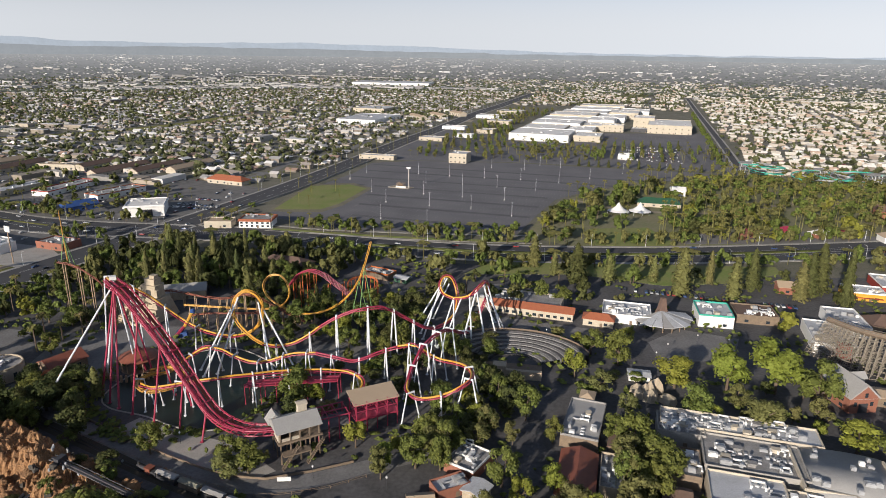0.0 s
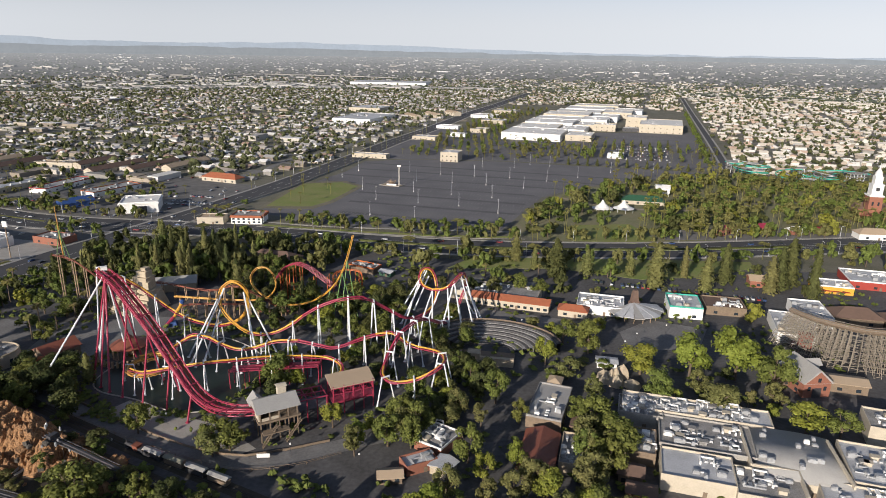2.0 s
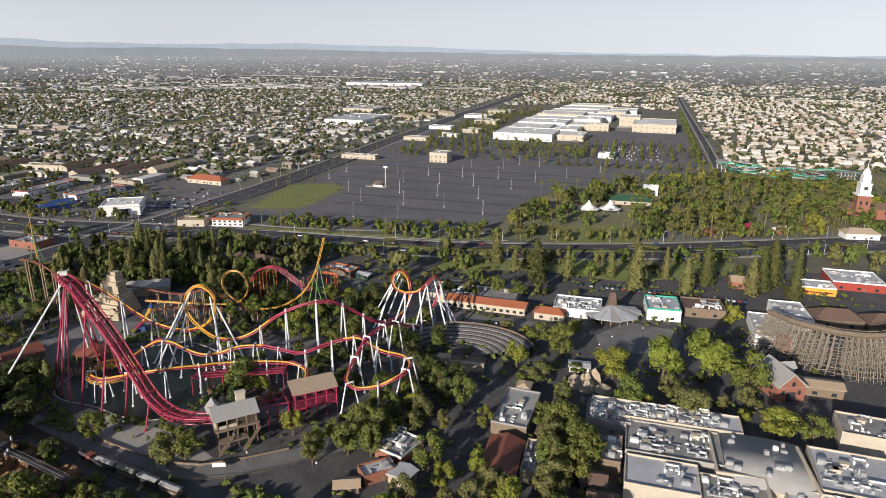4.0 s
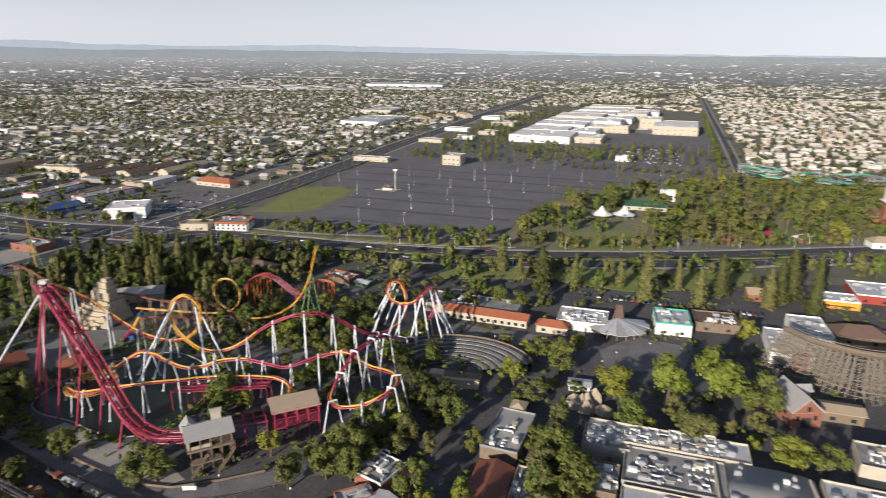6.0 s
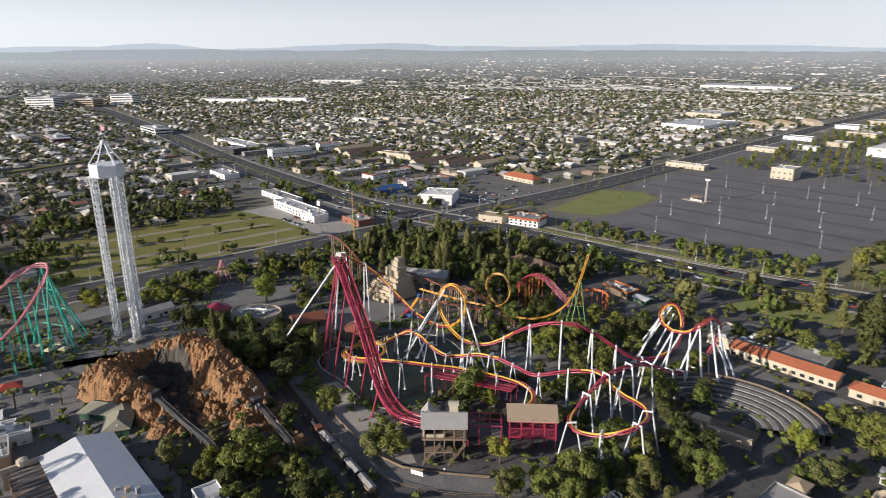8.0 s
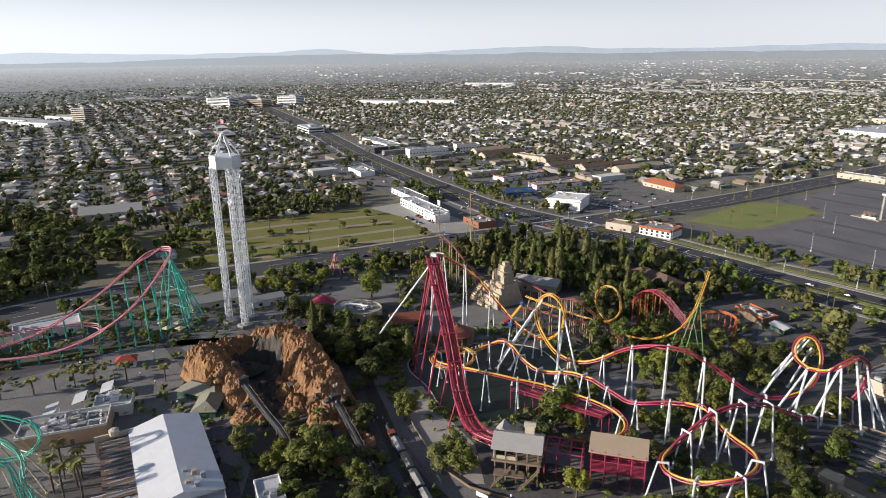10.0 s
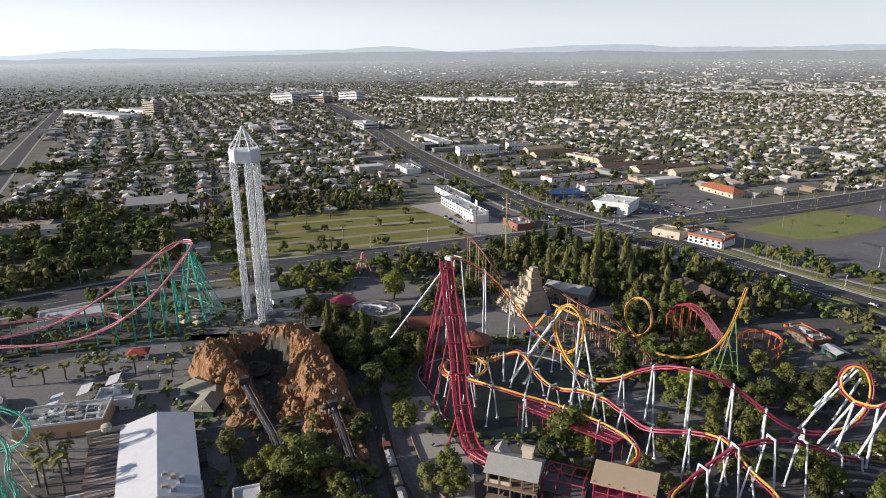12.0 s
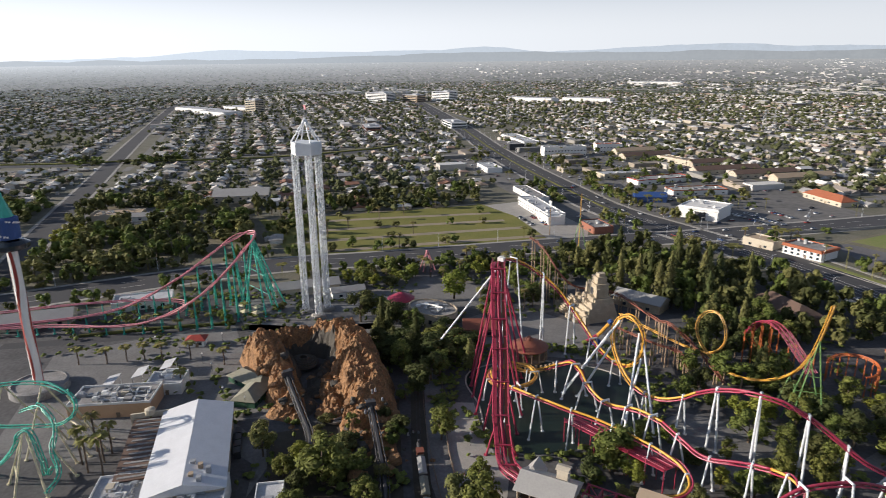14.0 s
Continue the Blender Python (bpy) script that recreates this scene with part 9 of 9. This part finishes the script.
grove(SOUTH_TREES, 250, ("olive", "bright", "dark", "broad", "olive", "broad", "broad"), (7, 16), (4.2, 8.4), 8.6, CLEAR, far=True)
grove(SOUTH_TREES, 280, ("palm",), (14, 19), (2, 3), 6, CLEAR, far=True)
grove([(64, 292), (88, 318), (104, 300), (84, 274)], 3, ("broad", "olive"), (5, 8), (3, 4.5), 7, ([(92, 288), (110, 288), (110, 304), (92, 304)],))
grove([(16, 398), (150, 406), (240, 410), (300, 452), (230, 462), (20, 442)], 14, ("broad", "olive", "dark", "palm"), (6, 11), (3, 5), 12, ([(240, 418), (305, 418), (305, 455), (240, 455)], [(130, 370), (200, 370), (200, 440), (130, 440)]))
grove([(18, 190), (92, 190), (90, 206), (34, 232), (14, 214)], 12, ("olive", "bright", "broad"), (9, 15), (4, 6), 6)
grove([(-8, 230), (6, 236), (30, 256), (44, 290), (30, 300), (4, 262)], 20, ("broad", "olive", "dark", "bright"), (8, 15), (4, 6), 6, ([(14, 230), (30, 230), (30, 248), (14, 248)],))
grove([(28, 296), (34, 340), (20, 372), (6, 330)], 10, ("broad", "dark"), (7, 12), (3.5, 5.5), 6)
grove([(-120, 190), (-88, 184), (-84, 206), (-96, 214), (-130, 208)], 8, ("olive", "dark", "broad"), (4, 9), (3, 5), 6)
for x, y in ((-217, 139), (-215, 147), (-213, 154), (-209, 161), (-222, 128), (-203, 172), (-178, 165), (-190, 184)):
    plant("palm", x, y, tr.uniform(7, 9.5), 3.0)
grove([(-150, 128), (-130, 122), (-126, 134), (-146, 140)], 6, ("palm",), (9, 12), (2, 2.4), 5)
grove([(-260, 490), (-220, 560), (-190, 640), (-170, 560), (-200, 500)], 12, ("broad", "palm"), (5, 9), (3, 5), 9)
grove([(-700, 600), (-440, 520), (-250, 640), (-420, 780), (-640, 840), (-820, 770)], 210, ("broad", "palm", "olive", "dark", "palm", "broad"), (5, 11), (3, 5.5), 8, far=True)
grove([(-900, 120), (-860, 280), (-840, 430), (-800, 420), (-820, 260), (-850, 130)], 26, ("dark", "broad"), (7, 12), (5, 9), 10, far=True)
for i in range(12):
    plant("broad", -112 + 15 * i + tr.uniform(-2, 2), (562 if i < 2 else 553.5), tr.uniform(8.5, 10.5), tr.uniform(5.8, 7.2))
for i in range(46):
    p = spline([(*q, 0) for q in ROAD_1[7:11]], 11.0)[i]
    if i % 3 < 2:
        plant_far("palm", p.x + (18 if i % 2 else -19), p.y, tr.uniform(13, 19), 2.2)
for i in range(24):
    p = spline([(*q, 0) for q in ROAD_2[8:15]], 17.0)[i]
    plant_far("palm", p.x + tr.uniform(-3, 3), p.y + 24, tr.uniform(9, 17), 2.2)
for r in range(7):
    for c in range(15):
        p = Vector((190, 955, 0)) + U * (c * 13.5) + V * (r * 24 + tr.uniform(-3, 3))
        if tr.random() < 0.8 and inside(p.x, p.y, MALL):
            plant_far(tr.choice(("conifer", "olive", "palm", "broad")), p.x, p.y, tr.uniform(9, 15), tr.uniform(2.8, 4.2))
for r in range(34):
    for c in range(22):
        p = Vector((-78, 950, 0)) + U * (c * 12 + (r % 2) * 7) + V * (r * 24 + tr.uniform(-4, 4))
        if tr.random() < 0.8 and inside(p.x, p.y, MALL) and not inside(p.x, p.y, [(66, 1130), (230, 1090), (330, 1260), (440, 1300), (440, 1760), (240, 1800), (90, 1380)]):
            plant_far(tr.choice(("palm", "olive", "broad", "palm", "olive")), p.x, p.y, tr.uniform(8, 14), tr.uniform(3.2, 5.0))
for i in range(34):
    p = Vector((340, 905, 0)) + CELL_V * (i * 24)
    plant_far("broad", p.x - 3 + tr.uniform(-2, 2), p.y, tr.uniform(8, 12), tr.uniform(4, 5.5))
for i in range(16):
    p = Vector((150, 893, 0)) + U * (i * 12.5)
    plant_far(tr.choice(("conifer", "olive")), p.x, p.y, tr.uniform(9, 15), tr.uniform(2.6, 3.6))
grove([(0, 385), (60, 392), (100, 404), (96, 440), (0, 430), (-20, 400)], 12, ("broad", "olive", "dark"), (8, 14), (4, 6), 10)
grove([(60, 340), (110, 346), (106, 358), (60, 364)], 5, ("broad", "olive", "bright"), (5, 8), (3, 4.4), 9)
grove([(130, 276), (170, 282), (176, 300), (150, 318), (126, 300)], 6, ("dark", "olive"), (4, 7), (2.4, 3.8), 6)
grove([(-60, 296), (-20, 300), (-24, 312), (-62, 308)], 5, ("broad", "bright"), (5, 8), (2.5, 4), 7)
grove([(-132, 244), (-96, 228), (-90, 218), (-112, 212)], 4, ("dark", "broad"), (6, 9), (3, 4.5), 8)
grove([(-236, 372), (-176, 384), (-190, 400), (-240, 420)], 14, ("dark", "broad", "conifer"), (8, 14), (4, 6), 6)
grove([(70, 190), (86, 226), (94, 250), (82, 262), (74, 240)], 8, ("olive", "broad"), (10, 16), (5, 7), 7)
grove([(-58, 262), (-20, 262), (22, 300), (30, 330), (-30, 322), (-48, 300)], 24, ("broad", "olive", "dark", "bright"), (5, 9), (3, 5), 7, (LAGOON,))
grove([(-112, 226), (-74, 212), (-40, 200), (-46, 192), (-84, 200), (-116, 214)], 7, ("dark", "olive", "dark"), (5, 9), (3, 4.6), 6)
grove([(-100, 196), (-60, 184), (-20, 180), (-24, 172), (-70, 174), (-104, 184)], 9, ("dark", "broad", "dark"), (6, 10), (3.5, 5.5), 6)
# unseen trees south of the view, added to shade the railway and yard
grove([(-76, 140), (60, 140), (60, 171), (-64, 171)], 36, ("broad", "olive", "dark"), (17, 20), (7, 9), 8, far=True)
for i in range(40):
    a = tr.random()
    plant_far(tr.choice(("olive", "dark", "broad")), -470 + 55 * a + tr.uniform(-6, 6), 345 + 75 * a + tr.uniform(-8, 8), tr.uniform(5, 9), tr.uniform(3.5, 5.5))
verge = spline([(*q, 0) for q in ROAD_1[1:6]], 7.0)
for i in range(len(verge) - 1):
    d = (verge[i + 1] - verge[i]).normalized()
    for side in (-1, 1):
        if tr.random() < (0.62 if side < 0 or verge[i].y < 255 else 0.15):
            o = side * tr.uniform(19, 26)
            plant_far(tr.choice(("olive", "broad", "dark", "palm", "broad")), verge[i].x - d.y * o, verge[i].y + d.x * o, tr.uniform(6, 11), tr.uniform(3, 5.5))
verge = spline([(*q, 0) for q in ROAD_2[5:15]], 9.0)
for i in range(len(verge) - 1):
    d = (verge[i + 1] - verge[i]).normalized()
    for side in (-1, 1):
        o = side * tr.uniform(24, 33)
        x, y = verge[i].x - d.y * o, verge[i].y + d.x * o
        if tr.random() < 0.8 and from_line(x, y, ROAD_1) > 24 and not any(math.hypot(x - a, y - b) < c for a, b, c in ((-162, 552, 22), (-196, 545, 18), (-282, 588, 28), (-284, 480, 20), (-352, 478, 42))):
            plant_far(tr.choice(("olive", "broad", "palm", "broad", "olive")), x, y, tr.uniform(8, 14), tr.uniform(4.2, 6.8))
for x, y, h, r in ((-462, 128, 10, 7), (-472, 118, 9, 6), (-452, 116, 9, 6), (-480, 132, 8, 5), (-446, 134, 10, 6)):
    plant_far("bright", x, y, h, r)
grove([(-292, 120), (-262, 118), (-228, 196), (-222, 226), (-246, 230), (-276, 190)], 16, ("palm", "broad", "olive", "palm"), (4, 7), (2.4, 3.6), 7)
for x, y in ((-150, 640), (-143, 662), (-152, 690), (-128, 700), (-118, 672), (-136, 624), (-158, 716)):
    plant_far("palm", x, y, tr.uniform(9, 14), 2.4)
set_out()
for key, mat, label in (("trunk", "bark", "grey-brown trunks of the wider grounds' trees"), ("leafy", "leaf", "green trees of the wider grounds"), ("bright", "leaf_bright", "yellow-green trees of the wider grounds"), ("olive", "", "olive trees of the wider grounds"), ("dark", "leaf_dark", "dark trees of the wider grounds"), ("palm", "frond", "tall fan palms of the wider grounds")):
    whole("distant_trees", FAR[key], M[mat] if mat else olive, label, "trees", kind="stuff")
# low planting in the park beds and verges
sh = random.Random(17)
shrubs, k = Shape(), 0
while k < 5200:
    x, y = sh.uniform(-300, 330), sh.uniform(150, 490)
    k += 1
    if inside(x, y, PARK) and noise.noise((x * 0.03, y * 0.03, 5)) > -0.02 and not inside(x, y, LAGOON) and mountain_height(x, y) < 0.1 and from_line(x, y, [(-152, 268), (-100, 240), (-44, 224), (24, 250)]) > 7:
        clump(shrubs, x, y, 0, sh.uniform(0.8, 2.6), sh.uniform(1.0, 3.2), sh, 3)
for i in range(420):
    a = radians(sh.uniform(0, 360))
    x, y = -100 + 40 * math.cos(a) * sh.uniform(.9, 1.2), 292 + 40 * math.sin(a) * sh.uniform(.9, 1.2)
    if not inside(x, y, LAGOON):
        clump(shrubs, x, y, 0, sh.uniform(.8, 2.2), sh.uniform(.8, 2.4), sh, 3)
for i in range(420):
    x, y = sh.uniform(-296, -222), sh.uniform(110, 236)
    if noise.noise((x * 0.05, y * 0.05, 9)) > 0.0 and x < -222 - max(0, 196 - y) * 0.12:
        clump(shrubs, x, y, 0.05, sh.uniform(.8, 2.2), sh.uniform(1.0, 2.6), sh, 3)
for i in range(160):
    x = sh.uniform(-122, -60)
    y = 219 - (x + 110) * 0.36 + sh.uniform(-12, 8)
    if from_line(x, y, [(-112, 240), (-86, 227.5), (-45, 210)]) > 3.5:
        clump(shrubs, x, y, 0.05, sh.uniform(.7, 1.8), sh.uniform(1.2, 3.0), sh, 3)
for i in range(420):
    x, y = sh.uniform(-84, 14), sh.uniform(182, 224)
    if noise.noise((x * 0.06, y * 0.06, 12)) > -0.05 and y < 219 - max(0, x + 50) * 0.05 and from_line(x, y, [(-112, 240), (-86, 227.5), (-45, 210), (-10, 196), (40, 186)]) > 3.0:
        clump(shrubs, x, y, 0.05, sh.uniform(.8, 2.4), sh.uniform(1.0, 3.4), sh, 3)
whole("shrubs", shrubs, M["leaf"], "low green shrubs in planting beds", "shrubs", kind="stuff")
